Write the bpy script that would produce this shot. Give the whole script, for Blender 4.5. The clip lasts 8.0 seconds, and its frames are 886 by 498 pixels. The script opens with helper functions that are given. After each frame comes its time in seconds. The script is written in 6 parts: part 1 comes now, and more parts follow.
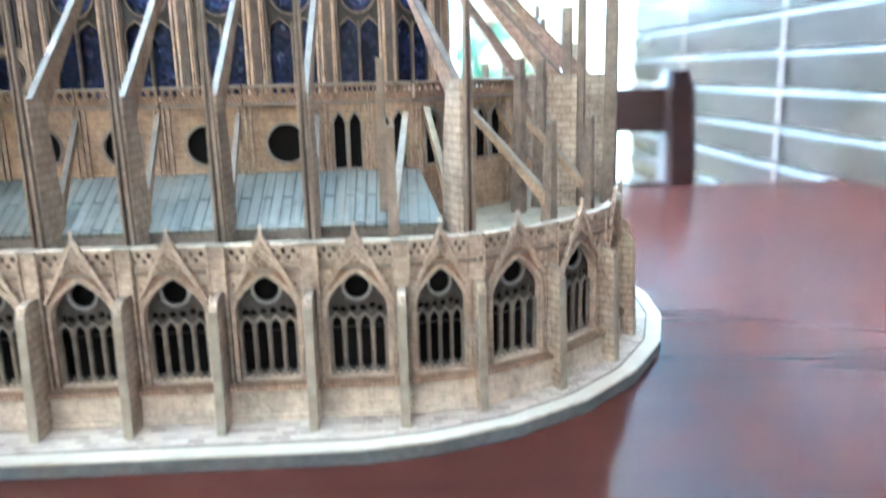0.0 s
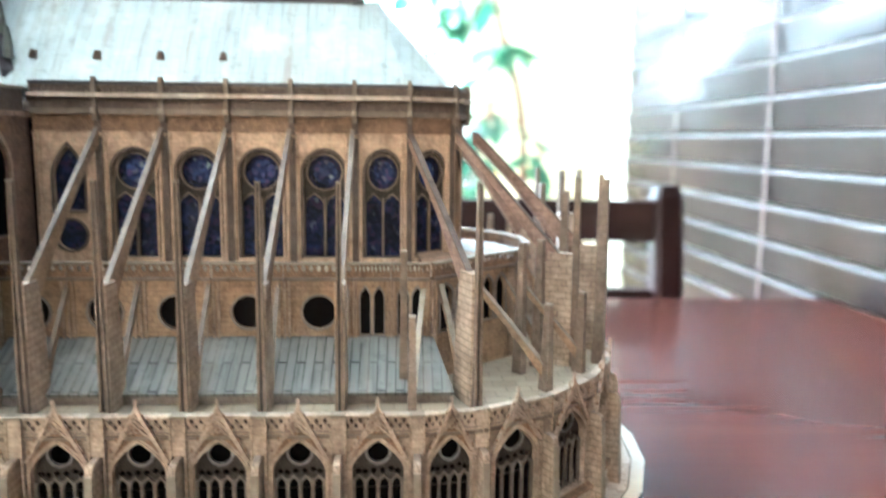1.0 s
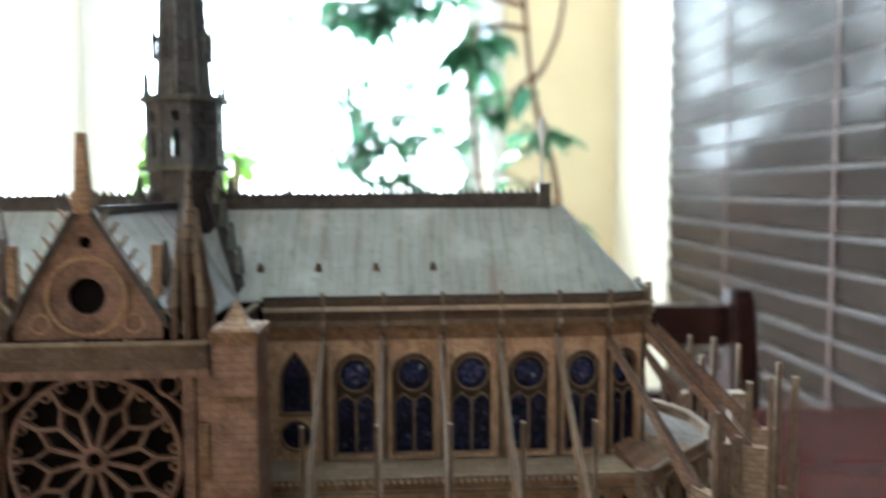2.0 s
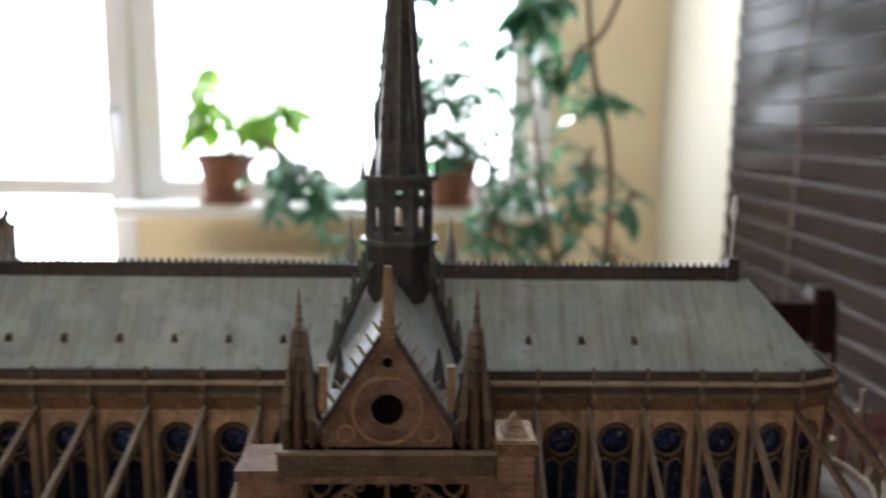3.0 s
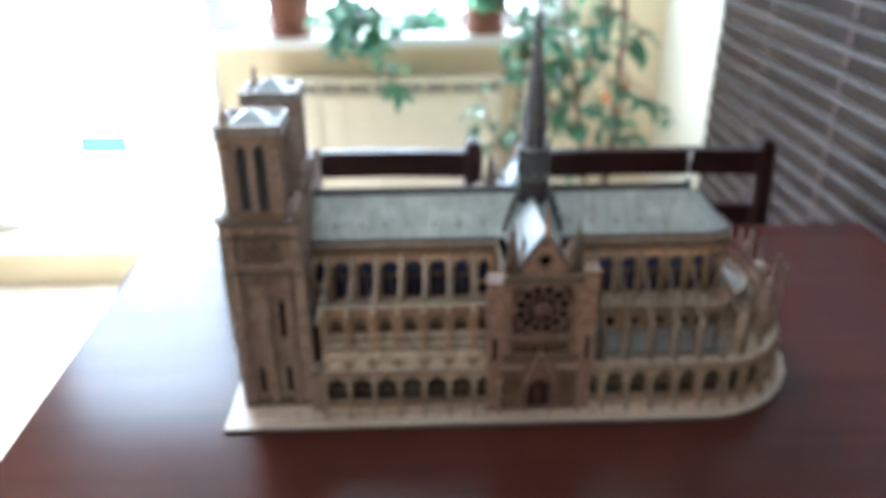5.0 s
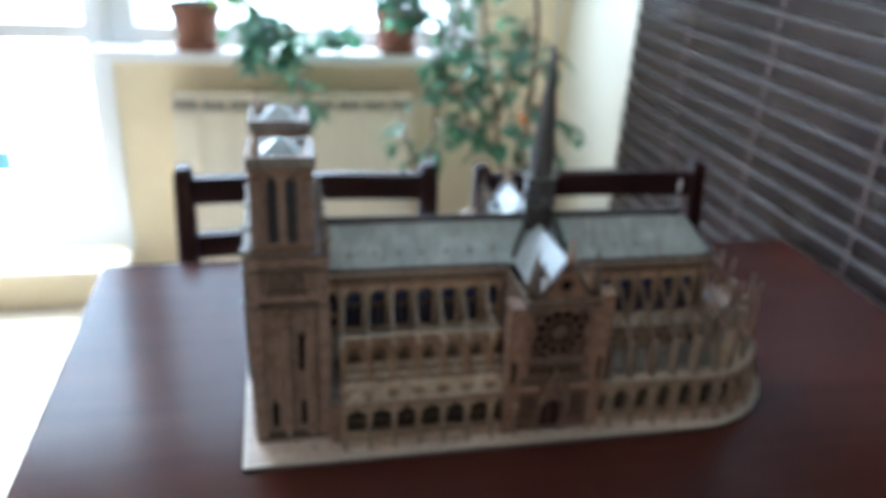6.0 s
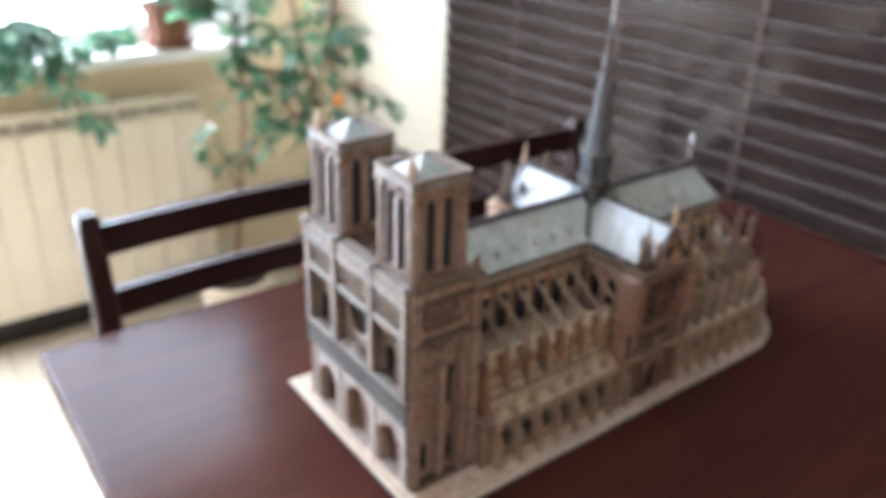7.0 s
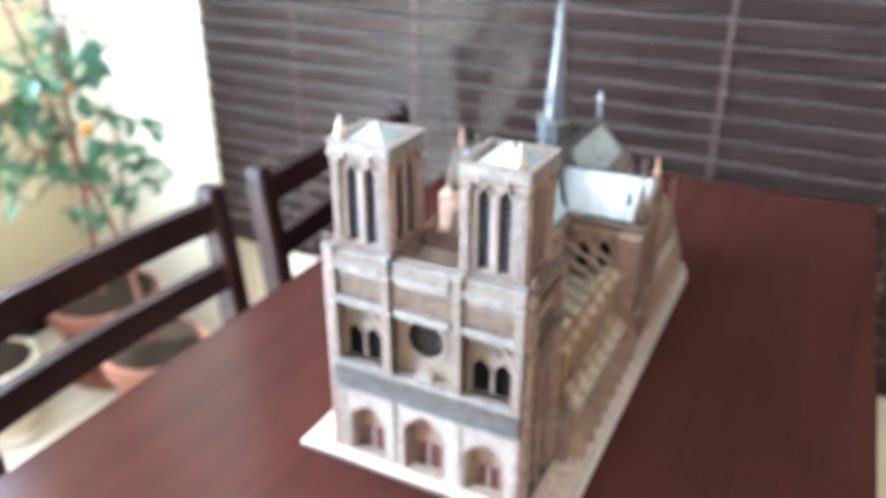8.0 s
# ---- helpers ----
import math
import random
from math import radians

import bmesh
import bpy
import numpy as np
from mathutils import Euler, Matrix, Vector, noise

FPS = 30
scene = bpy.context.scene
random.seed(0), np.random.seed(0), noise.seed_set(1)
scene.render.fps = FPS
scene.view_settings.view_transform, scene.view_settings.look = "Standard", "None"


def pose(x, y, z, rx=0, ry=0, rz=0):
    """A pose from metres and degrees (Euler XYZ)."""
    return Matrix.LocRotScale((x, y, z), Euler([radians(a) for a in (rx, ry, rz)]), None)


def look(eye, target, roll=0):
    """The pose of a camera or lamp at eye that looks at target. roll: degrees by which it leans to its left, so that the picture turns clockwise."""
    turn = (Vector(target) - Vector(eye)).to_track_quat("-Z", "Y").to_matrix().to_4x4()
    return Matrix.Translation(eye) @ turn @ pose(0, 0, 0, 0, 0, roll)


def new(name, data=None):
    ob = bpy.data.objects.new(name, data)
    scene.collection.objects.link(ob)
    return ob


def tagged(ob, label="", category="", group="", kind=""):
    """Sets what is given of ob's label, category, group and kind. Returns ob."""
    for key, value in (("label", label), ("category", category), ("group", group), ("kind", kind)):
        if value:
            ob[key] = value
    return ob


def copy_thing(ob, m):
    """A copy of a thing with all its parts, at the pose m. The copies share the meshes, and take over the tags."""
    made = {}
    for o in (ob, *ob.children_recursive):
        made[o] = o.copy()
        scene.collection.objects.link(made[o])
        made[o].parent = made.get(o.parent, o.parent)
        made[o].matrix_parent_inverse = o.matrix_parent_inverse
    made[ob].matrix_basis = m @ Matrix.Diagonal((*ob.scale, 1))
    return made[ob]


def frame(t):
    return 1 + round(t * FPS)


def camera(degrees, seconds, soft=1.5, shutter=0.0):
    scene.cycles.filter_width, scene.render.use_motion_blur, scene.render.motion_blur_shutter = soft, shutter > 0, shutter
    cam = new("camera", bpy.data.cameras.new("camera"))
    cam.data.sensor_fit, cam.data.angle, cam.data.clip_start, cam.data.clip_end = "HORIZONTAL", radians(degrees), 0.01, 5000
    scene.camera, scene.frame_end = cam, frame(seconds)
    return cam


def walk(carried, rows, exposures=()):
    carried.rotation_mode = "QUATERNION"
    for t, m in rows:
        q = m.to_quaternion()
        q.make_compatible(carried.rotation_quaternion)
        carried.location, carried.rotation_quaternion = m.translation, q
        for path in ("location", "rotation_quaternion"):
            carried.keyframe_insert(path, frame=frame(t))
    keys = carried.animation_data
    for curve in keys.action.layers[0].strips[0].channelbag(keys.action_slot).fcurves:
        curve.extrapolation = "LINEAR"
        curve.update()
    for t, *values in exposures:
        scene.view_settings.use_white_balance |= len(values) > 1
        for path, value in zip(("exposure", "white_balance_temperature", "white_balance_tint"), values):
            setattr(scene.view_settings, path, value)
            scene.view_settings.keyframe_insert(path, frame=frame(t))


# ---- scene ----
from mathutils.geometry import tessellate_polygon

cam = camera(59.7, 8.0, soft=1.9, shutter=0.5)
cam.data.dof.use_dof, cam.data.dof.focus_distance, cam.data.dof.aperture_fstop = True, 0.26, 8.2
PATH = [
    (0, (0.0647, -0.2856, 0.8486), (0.0728, -0.0908, 0.8042), -1.4),
    (0.5, (0.0643, -0.2977, 0.8685), (0.0693, -0.1006, 0.8351), -1.1),
    (1, (0.0571, -0.3145, 0.8909), (0.0672, -0.1167, 0.8629), 0.6),
    (1.5, (0.0250, -0.3255, 0.9172), (0.0350, -0.1268, 0.8970), 0.3),
    (2, (-0.0280, -0.3278, 0.9563), (-0.0183, -0.1286, 0.9412), -0.4),
    (2.2, (-0.0464, -0.3252, 0.9623), (-0.0379, -0.1259, 0.9482), 0.1),
    (3.3, (-0.1360, -0.3610, 1.0480), (-0.0650, 1.5960, 0.6420), 1.0),
    (3.5, (-0.1420, -0.4010, 1.0630), (-0.0500, 1.5440, 0.6050), 1.0),
    (4, (-0.1629, -0.5169, 1.1515), (-0.1581, -0.3346, 1.0694), 0),
    (4.5, (-0.2138, -0.6611, 1.2158), (-0.2113, -0.4825, 1.1257), -0.4),
    (5.8, (-0.3441, -0.7334, 1.2683), (-0.3133, -0.5543, 1.1848), 2),
    (6, (-0.3960, -0.7024, 1.2655), (-0.3556, -0.5256, 1.1811), 3.3),
    (6.5, (-0.5387, -0.5980, 1.2599), (-0.4743, -0.4298, 1.1729), 3.1),
    (7, (-0.7330, -0.4979, 1.2572), (-0.6239, -0.3548, 1.1699), 1.9),
    (7.5, (-0.8222, -0.3693, 1.2374), (-0.6860, -0.2523, 1.1493), 0.2),
    (8, (-0.8908, -0.2245, 1.2307), (-0.7304, -0.1426, 1.1435), -0),
]
EXPOSURES = [(0.0, 3.52, 4250, -7), (0.5, 3.65, 4120, -6), (1.0, 3.0, 4950, -2), (1.5, 2.4, 5250, 3), (2.0, 1.3, 5550, 3), (2.2, 0.8, 5700, 6),
             (3.3, 0.15, 6000, 17), (3.5, 0.05, 5950, 21), (4.0, 1.0, 5350, 22), (4.5, 1.65, 5250, 9), (5.8, 0.6, 5050, 4), (6.0, 0.6, 5050, 4),
             (6.5, 0.8, 5300, 9), (7.0, 1.1, 5650, 12), (7.5, 1.65, 5550, 7), (8.0, 1.9, 5300, 7)]
walk(cam, [(t, look(eye, target, roll)) for t, eye, target, roll in PATH], EXPOSURES)

# ---------------------------------------------------------------- light
SUN_UP, SUN_SIDE = 56.0, 14.0      # degrees above the horizon, degrees west of the window's normal
world = bpy.data.worlds.new("sky_world")
scene.world = world
world.use_nodes = True
wn, wl = world.node_tree.nodes, world.node_tree.links
sky = wn.new("ShaderNodeTexSky")
sky.sky_type = "NISHITA"
sky.sun_disc = False
sky.sun_elevation, sky.sun_rotation = radians(SUN_UP), radians(-SUN_SIDE)
wn["Background"].inputs["Strength"].default_value = 0.15
wl.new(sky.outputs["Color"], wn["Background"].inputs["Color"])

sun = new("sun", bpy.data.lights.new("sun", "SUN"))
sun.data.energy, sun.data.angle, sun.data.color = 4.0, radians(0.6), (1.0, 0.95, 0.87)
sd = Vector((-math.sin(radians(SUN_SIDE)) * math.cos(radians(SUN_UP)), math.cos(radians(SUN_SIDE)) * math.cos(radians(SUN_UP)), math.sin(radians(SUN_UP))))
sun.matrix_world = look(sd * 6, (0, 0, 0))


def sky_lamp(name, x0, x1, z0, z1, y, watts):
    """The sky's light in an opening of the window wall."""
    d = bpy.data.lights.new(name, "AREA")
    d.shape, d.size, d.size_y, d.energy, d.color = "RECTANGLE", x1 - x0, z1 - z0, watts, (0.93, 0.97, 1.0)
    ob = new(name, d)
    ob.matrix_world = look(((x0 + x1) / 2, y, (z0 + z1) / 2), ((x0 + x1) / 2, y - 1, (z0 + z1) / 2))
    return ob


sky_lamp("window_sky_light", -0.80, 0.19, 0.86, 2.25, 1.84, 22)
sky_lamp("door_sky_light", -1.62, -0.95, 0.26, 2.25, 1.84, 50)


# ---------------------------------------------------------------- materials
def material(name, rough=0.6, metal=0.0, spec=0.5, coat=0.0):
    m = bpy.data.materials.new(name)
    m.use_nodes = True
    p = m.node_tree.nodes["Principled BSDF"]
    p.inputs["Roughness"].default_value, p.inputs["Metallic"].default_value = rough, metal
    p.inputs["Specular IOR Level"].default_value, p.inputs["Coat Weight"].default_value = spec, coat
    p.inputs["Coat Roughness"].default_value = 0.12
    return m, m.node_tree.nodes, m.node_tree.links, p


def node(nodes, kind, **values):
    n = nodes.new("ShaderNode" + kind)
    for k, v in values.items():
        n.inputs[k.replace("_", " ")].default_value = v
    return n


def ramp(nodes, links, src, stops):
    r = nodes.new("ShaderNodeValToRGB")
    while len(r.color_ramp.elements) < len(stops):
        r.color_ramp.elements.new(0.5)
    for e, (at, c) in zip(r.color_ramp.elements, stops):
        e.position, e.color = at, (*c, 1)
    links.new(src, r.inputs["Fac"])
    return r.outputs["Color"]


def mix(nodes, links, a, b, fac, mode="MIX"):
    m = nodes.new("ShaderNodeMix")
    m.data_type, m.blend_type = "RGBA", mode
    for sock, v in ((m.inputs["Factor"], fac), (m.inputs["A"], a), (m.inputs["B"], b)):
        if isinstance(v, (int, float)):
            sock.default_value = v
        elif isinstance(v, tuple):
            sock.default_value = (*v, 1)
        else:
            links.new(v, sock)
    return m.outputs["Result"]


def coords(nodes, links, scale, rand=0.0):
    """Object coordinates times scale, shifted by the object's random number."""
    tc, mp = nodes.new("ShaderNodeTexCoord"), nodes.new("ShaderNodeMapping")
    mp.inputs["Scale"].default_value = scale if isinstance(scale, tuple) else (scale,) * 3
    links.new(tc.outputs["Object"], mp.inputs["Vector"])
    if rand:
        oi, mu = nodes.new("ShaderNodeObjectInfo"), nodes.new("ShaderNodeMath")
        mu.operation = "MULTIPLY"
        mu.inputs[1].default_value = rand
        links.new(oi.outputs["Random"], mu.inputs[0])
        links.new(mu.outputs[0], mp.inputs["Location"])
    return mp.outputs["Vector"]


def noise_tex(nodes, links, vec, scale, detail=4.0, rough=0.55):
    n = node(nodes, "TexNoise", Scale=scale, Detail=detail, Roughness=rough)
    links.new(vec, n.inputs["Vector"])
    return n.outputs["Fac"]


def bump(nodes, links, p, height, strength, dist):
    b = node(nodes, "Bump", Strength=strength, Distance=dist)
    links.new(height, b.inputs["Height"])
    links.new(b.outputs["Normal"], p.inputs["Normal"])


def wall_vector(nodes, links):
    """(x + y, z) in millimetres: courses that run round upright walls."""
    v = coords(nodes, links, 1000.0)
    s, c, a = nodes.new("ShaderNodeSeparateXYZ"), nodes.new("ShaderNodeCombineXYZ"), nodes.new("ShaderNodeMath")
    links.new(v, s.inputs[0])
    links.new(s.outputs["X"], a.inputs[0])
    links.new(s.outputs["Y"], a.inputs[1])
    links.new(a.outputs[0], c.inputs["X"])
    links.new(s.outputs["Z"], c.inputs["Y"])
    return c.outputs[0]


def printed_stone(name, light, mid, dark, course=1.7, length=4.2, joint=0.22, contrast=0.5, rough=0.62, ink=0.38):
    """Card printed with weathered stone: courses, mottling and dark runs of grime."""
    m, n, l, p = material(name, rough, spec=0.35)
    wv = wall_vector(n, l)
    br = node(n, "TexBrick", Color1=(*light, 1), Color2=(*mid, 1), Mortar=(*dark, 1), Scale=1.0)
    br.inputs["Mortar Size"].default_value, br.inputs["Mortar Smooth"].default_value = joint, 0.4
    br.inputs["Brick Width"].default_value, br.inputs["Row Height"].default_value = length, course
    br.inputs["Bias"].default_value = -0.1
    l.new(wv, br.inputs["Vector"])
    plain = mix(n, l, light, mid, noise_tex(n, l, coords(n, l, 1.0, 3.0), 260.0, 6, 0.65))
    col = mix(n, l, plain, br.outputs["Color"], contrast)
    blot = noise_tex(n, l, coords(n, l, 1.0, 5.0), 110.0, 6, 0.7)
    col = mix(n, l, col, dark, ramp(n, l, blot, [(0.42, (0, 0, 0)), (0.74, (0.72, 0.72, 0.72))]))
    run = noise_tex(n, l, coords(n, l, (420.0, 420.0, 45.0), 9.0), 1.0, 3, 0.6)
    col = mix(n, l, col, dark, ramp(n, l, run, [(0.56, (0, 0, 0)), (0.80, (0.32, 0.32, 0.32))]))
    fine = noise_tex(n, l, coords(n, l, (560.0, 560.0, 520.0), 11.0), 1.0, 4, 0.75)
    col = mix(n, l, col, dark, ramp(n, l, fine, [(0.47, (0, 0, 0)), (0.66, (ink,) * 3)]))
    pale = noise_tex(n, l, coords(n, l, 1.0, 17.0), 480.0, 3, 0.7)
    col = mix(n, l, col, tuple(min(0.8, c * 1.35) for c in light), ramp(n, l, pale, [(0.55, (0, 0, 0)), (0.78, (0.4,) * 3)]))
    l.new(col, p.inputs["Base Color"])
    bump(n, l, p, br.outputs["Fac"], 0.12, 0.0002)
    return m


STONE = printed_stone("printed_stone", (0.575, 0.433, 0.317), (0.376, 0.26, 0.186), (0.0563, 0.0325, 0.0223), contrast=0.2)
STONE_HIGH = printed_stone("printed_high_wall_stone", (0.808, 0.576, 0.402), (0.579, 0.392, 0.263), (0.0848, 0.0516, 0.0351), contrast=0.15)
STONE_AISLE = printed_stone("printed_aisle_stone", (0.623, 0.493, 0.381), (0.441, 0.327, 0.24), (0.078, 0.0542, 0.0413), contrast=0.2)
STONE_PIER = printed_stone("printed_pier_stone", (0.609, 0.476, 0.359), (0.446, 0.332, 0.239), (0.111, 0.0788, 0.0587), course=2.5, length=6.5, joint=0.26, contrast=0.55)
STONE_WEST = printed_stone("printed_west_stone", (0.463, 0.356, 0.298), (0.289, 0.21, 0.173), (0.0461, 0.0299, 0.0221), course=2.4, length=5.0, contrast=0.25)
STONE_RED = printed_stone("printed_stone_red", (0.348, 0.229, 0.18), (0.221, 0.138, 0.107), (0.0315, 0.0185, 0.0142), contrast=0.14)
STONE_RED_BRICK = printed_stone("printed_red_masonry", (0.446, 0.3, 0.227), (0.302, 0.192, 0.145), (0.0569, 0.0315, 0.0226), course=2.6, length=14.0, joint=0.26, contrast=0.32)
STONE_PALE = printed_stone("printed_stone_pale", (0.335, 0.29, 0.25), (0.25, 0.21, 0.18), (0.134, 0.102, 0.0828), contrast=0.25)
STONE_FRONT = printed_stone("printed_front_stone", (0.275, 0.23, 0.195), (0.195, 0.158, 0.132), (0.0913, 0.0677, 0.0551), course=2.2, length=5.0, contrast=0.2)
STONE_LILAC = printed_stone("printed_lilac_stone", (0.375, 0.33, 0.315), (0.29, 0.25, 0.236), (0.12, 0.092, 0.082), contrast=0.15)
STONE_WHITE = printed_stone("printed_stone_white", (0.449, 0.415, 0.391), (0.367, 0.33, 0.306), (0.22, 0.175, 0.15), course=2.2, length=5.0, contrast=0.2)
STONE_BLOCK = printed_stone("printed_block_stone", (0.671, 0.564, 0.461), (0.539, 0.433, 0.341), (0.167, 0.124, 0.095), course=4.0, length=7.5, joint=0.14, contrast=0.3)
STONE_BRICK = printed_stone("printed_masonry", (0.537, 0.369, 0.235), (0.373, 0.239, 0.145), (0.0714, 0.0461, 0.0315), course=1.9, length=3.8, joint=0.22, contrast=0.25)
STONE_GREY = printed_stone("printed_grey_stone", (0.33, 0.315, 0.30), (0.235, 0.22, 0.205), (0.085, 0.074, 0.065), course=2.4, length=2.4, joint=0.26, contrast=0.3)
STONE_BLUE = printed_stone("printed_blue_grey_stone", (0.285, 0.294, 0.298), (0.211, 0.214, 0.214), (0.12, 0.115, 0.11), course=2.4, length=2.4, joint=0.26, contrast=0.25)
CARVED = printed_stone("printed_carving", (0.521, 0.329, 0.2), (0.297, 0.175, 0.105), (0.0473, 0.0294, 0.0208), course=1.15, length=1.3, joint=0.36, contrast=0.5)
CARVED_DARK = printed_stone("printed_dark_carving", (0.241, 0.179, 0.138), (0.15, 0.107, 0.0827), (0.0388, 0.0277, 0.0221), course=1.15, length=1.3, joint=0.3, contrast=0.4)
# Dark carving of tracery and ribs; in recesses its tone stands in for shade.
CARVED_AND_SHADE = printed_stone("printed_carving_and_shade", (0.108, 0.085, 0.0684), (0.0525, 0.041, 0.0331), (0.0207, 0.0164, 0.0135), course=1.0, length=1.1, joint=0.3, contrast=0.5)


def plain(name, col, col2, scale, rough, metal=0.0, spec=0.5, grain=0.1, coat=0.0):
    m, n, l, p = material(name, rough, metal, spec, coat)
    f = noise_tex(n, l, coords(n, l, 1.0, 2.0), scale, 5, 0.6)
    l.new(mix(n, l, col, col2, ramp(n, l, f, [(0.3, (0, 0, 0)), (0.7, (1, 1, 1))])), p.inputs["Base Color"])
    if grain:
        bump(n, l, p, f, grain, 0.2 / scale)
    return m


EDGE = plain("cut_card_edge", (0.36, 0.305, 0.24), (0.215, 0.175, 0.13), 220, 0.55)
RAIL = plain("grey_card_edge", (0.255, 0.201, 0.152), (0.14, 0.104, 0.0764), 200, 0.5)
POST = printed_stone("printed_post", (0.328, 0.253, 0.191), (0.207, 0.151, 0.111), (0.0642, 0.0445, 0.0337), course=3.0, length=9.0, contrast=0.15)
TRACERY = plain("printed_tracery", (0.235, 0.195, 0.155), (0.115, 0.0893, 0.069), 420, 0.55)
DARKSTONE = plain("dark_card_stone", (0.15, 0.092, 0.062), (0.055, 0.034, 0.024), 380, 0.5)
# Black colour standing in for the shade inside the hollow model, behind openings.
INSIDE_SHADE = plain("inside_shade", (0.0075, 0.0068, 0.0066), (0.01, 0.009, 0.0088), 200, 0.9, spec=0.08, grain=0.0)
CORE = plain("grey_card_core", (0.14, 0.145, 0.15), (0.09, 0.092, 0.095), 400, 0.75)
SPIRE = plain("spire_card", (0.128, 0.138, 0.16), (0.042, 0.044, 0.052), 260, 0.36)
BORDER = plain("pale_border_card", (0.56, 0.48, 0.39), (0.46, 0.385, 0.305), 90, 0.55)
SPIRE_RIB = plain("pale_spire_rib", (0.27, 0.285, 0.32), (0.15, 0.155, 0.175), 260, 0.3)
LOUVRE = plain("dark_blue_louvre", (0.045, 0.05, 0.068), (0.016, 0.017, 0.024), 300, 0.45)
CAP = plain("pale_cap_card", (0.58, 0.49, 0.37), (0.38, 0.31, 0.23), 150, 0.55)
DECK = plain("tan_deck_card", (0.66, 0.47, 0.31), (0.56, 0.40, 0.27), 130, 0.55)
CHAPEL_ROOF = plain("mottled_chapel_roof", (0.74, 0.62, 0.47), (0.28, 0.20, 0.135), 150, 0.55)
SLATE = plain("dark_slate_card", (0.085, 0.08, 0.088), (0.035, 0.033, 0.036), 240, 0.36)
COPPER = plain("green_statues", (0.16, 0.185, 0.16), (0.07, 0.075, 0.062), 300, 0.45)
WHITE_CARD = plain("white_card", (0.72, 0.73, 0.74), (0.6, 0.6, 0.6), 300, 0.45)
BLUE_CARD = plain("pale_blue_card", (0.38, 0.43, 0.44), (0.27, 0.31, 0.32), 160, 0.4)
DOOR_DARK = plain("printed_dark_red_door", (0.05, 0.017, 0.018), (0.026, 0.010, 0.011), 400, 0.5)
DOOR_RED = plain("printed_red_door", (0.13, 0.042, 0.046), (0.075, 0.026, 0.028), 400, 0.5)


def stained_glass(name, gain):
    m, n, l, p = material(name, 0.4, spec=0.15)
    v = node(n, "TexVoronoi", Scale=620.0)
    l.new(coords(n, l, 1.0, 4.0), v.inputs["Vector"])
    stops = [(0.0, (0.004, 0.006, 0.018)), (0.35, (0.012, 0.020, 0.07)), (0.62, (0.028, 0.045, 0.13)), (0.82, (0.055, 0.035, 0.10)), (1.0, (0.20, 0.27, 0.36))]
    hue = ramp(n, l, v.outputs["Color"], [(a, tuple(min(0.8, x * gain) for x in c)) for a, c in stops])
    big = noise_tex(n, l, coords(n, l, 1.0, 7.0), 90.0, 2)
    l.new(mix(n, l, (0.006, 0.007, 0.014), hue, ramp(n, l, big, [(0.35, (0.25,) * 3), (0.65, (1, 1, 1))])), p.inputs["Base Color"])
    return m


# The rose version is 2.6 times lighter: the oculus's central glow as colour.
GLASS_BLUE, GLASS_ROSE_GLOW = stained_glass("stained_glass", 1.0), stained_glass("rose_glass_glow", 2.6)


def lead_roof(name, light, dark, sheet, rough, streak=0.75, seams=0.48):
    """Sheet roof: seams down the slope, cross joints, pale and rusty streaks. Along x, or y where sheet is negative."""
    m, n, l, p = material(name, rough, spec=0.38)
    tc = coords(n, l, 1000.0)
    s, c = n.new("ShaderNodeSeparateXYZ"), n.new("ShaderNodeCombineXYZ")
    l.new(tc, s.inputs[0])
    l.new(s.outputs["Y" if sheet < 0 else "X"], c.inputs["Y"])
    l.new(s.outputs["Z"], c.inputs["X"])
    br = node(n, "TexBrick", Color1=(*light, 1), Color2=(*[a * 0.82 for a in light], 1), Mortar=(*dark, 1), Scale=1.0)
    br.inputs["Mortar Size"].default_value, br.inputs["Mortar Smooth"].default_value = 0.16 if seams < 0.6 else 0.3, 0.5
    br.inputs["Brick Width"].default_value, br.inputs["Row Height"].default_value = 13.0, abs(sheet)
    l.new(c.outputs[0], br.inputs["Vector"])
    slope = (lambda a, b: (b, a, b)) if sheet < 0 else (lambda a, b: (a, b, b))
    run = noise_tex(n, l, coords(n, l, slope(420.0, 22.0)), 1.0, 4, 0.65)
    base = mix(n, l, light, br.outputs["Color"], seams)
    rust = noise_tex(n, l, coords(n, l, slope(150.0, 14.0)), 1.0, 4, 0.65)
    base = mix(n, l, base, (0.27, 0.215, 0.165), ramp(n, l, rust, [(0.50, (0, 0, 0)), (0.72, (0.65,) * 3)]))
    col = mix(n, l, base, dark, ramp(n, l, run, [(0.48, (0, 0, 0)), (0.8, (streak,) * 3)]))
    blot = noise_tex(n, l, coords(n, l, 1.0), 48.0, 4, 0.6)
    col = mix(n, l, col, tuple(min(0.8, a * 1.25) for a in light), ramp(n, l, blot, [(0.48, (0, 0, 0)), (0.66, (0.75,) * 3)]))
    spot = noise_tex(n, l, coords(n, l, 1.0, 0.0), 170.0, 5, 0.7)
    col = mix(n, l, col, dark, ramp(n, l, spot, [(0.56, (0, 0, 0)), (0.74, (0.6,) * 3)]))
    l.new(col, p.inputs["Base Color"])
    bump(n, l, p, br.outputs["Fac"], 0.15, 0.0003)
    return m


LEAD = lead_roof("printed_lead_roof", (0.425, 0.49, 0.495), (0.17, 0.17, 0.16), 5.5, 0.42, 0.6)
LEAD_Y = lead_roof("printed_lead_roof_cross", (0.45, 0.50, 0.53), (0.22, 0.22, 0.22), -5.5, 0.50, 0.55)
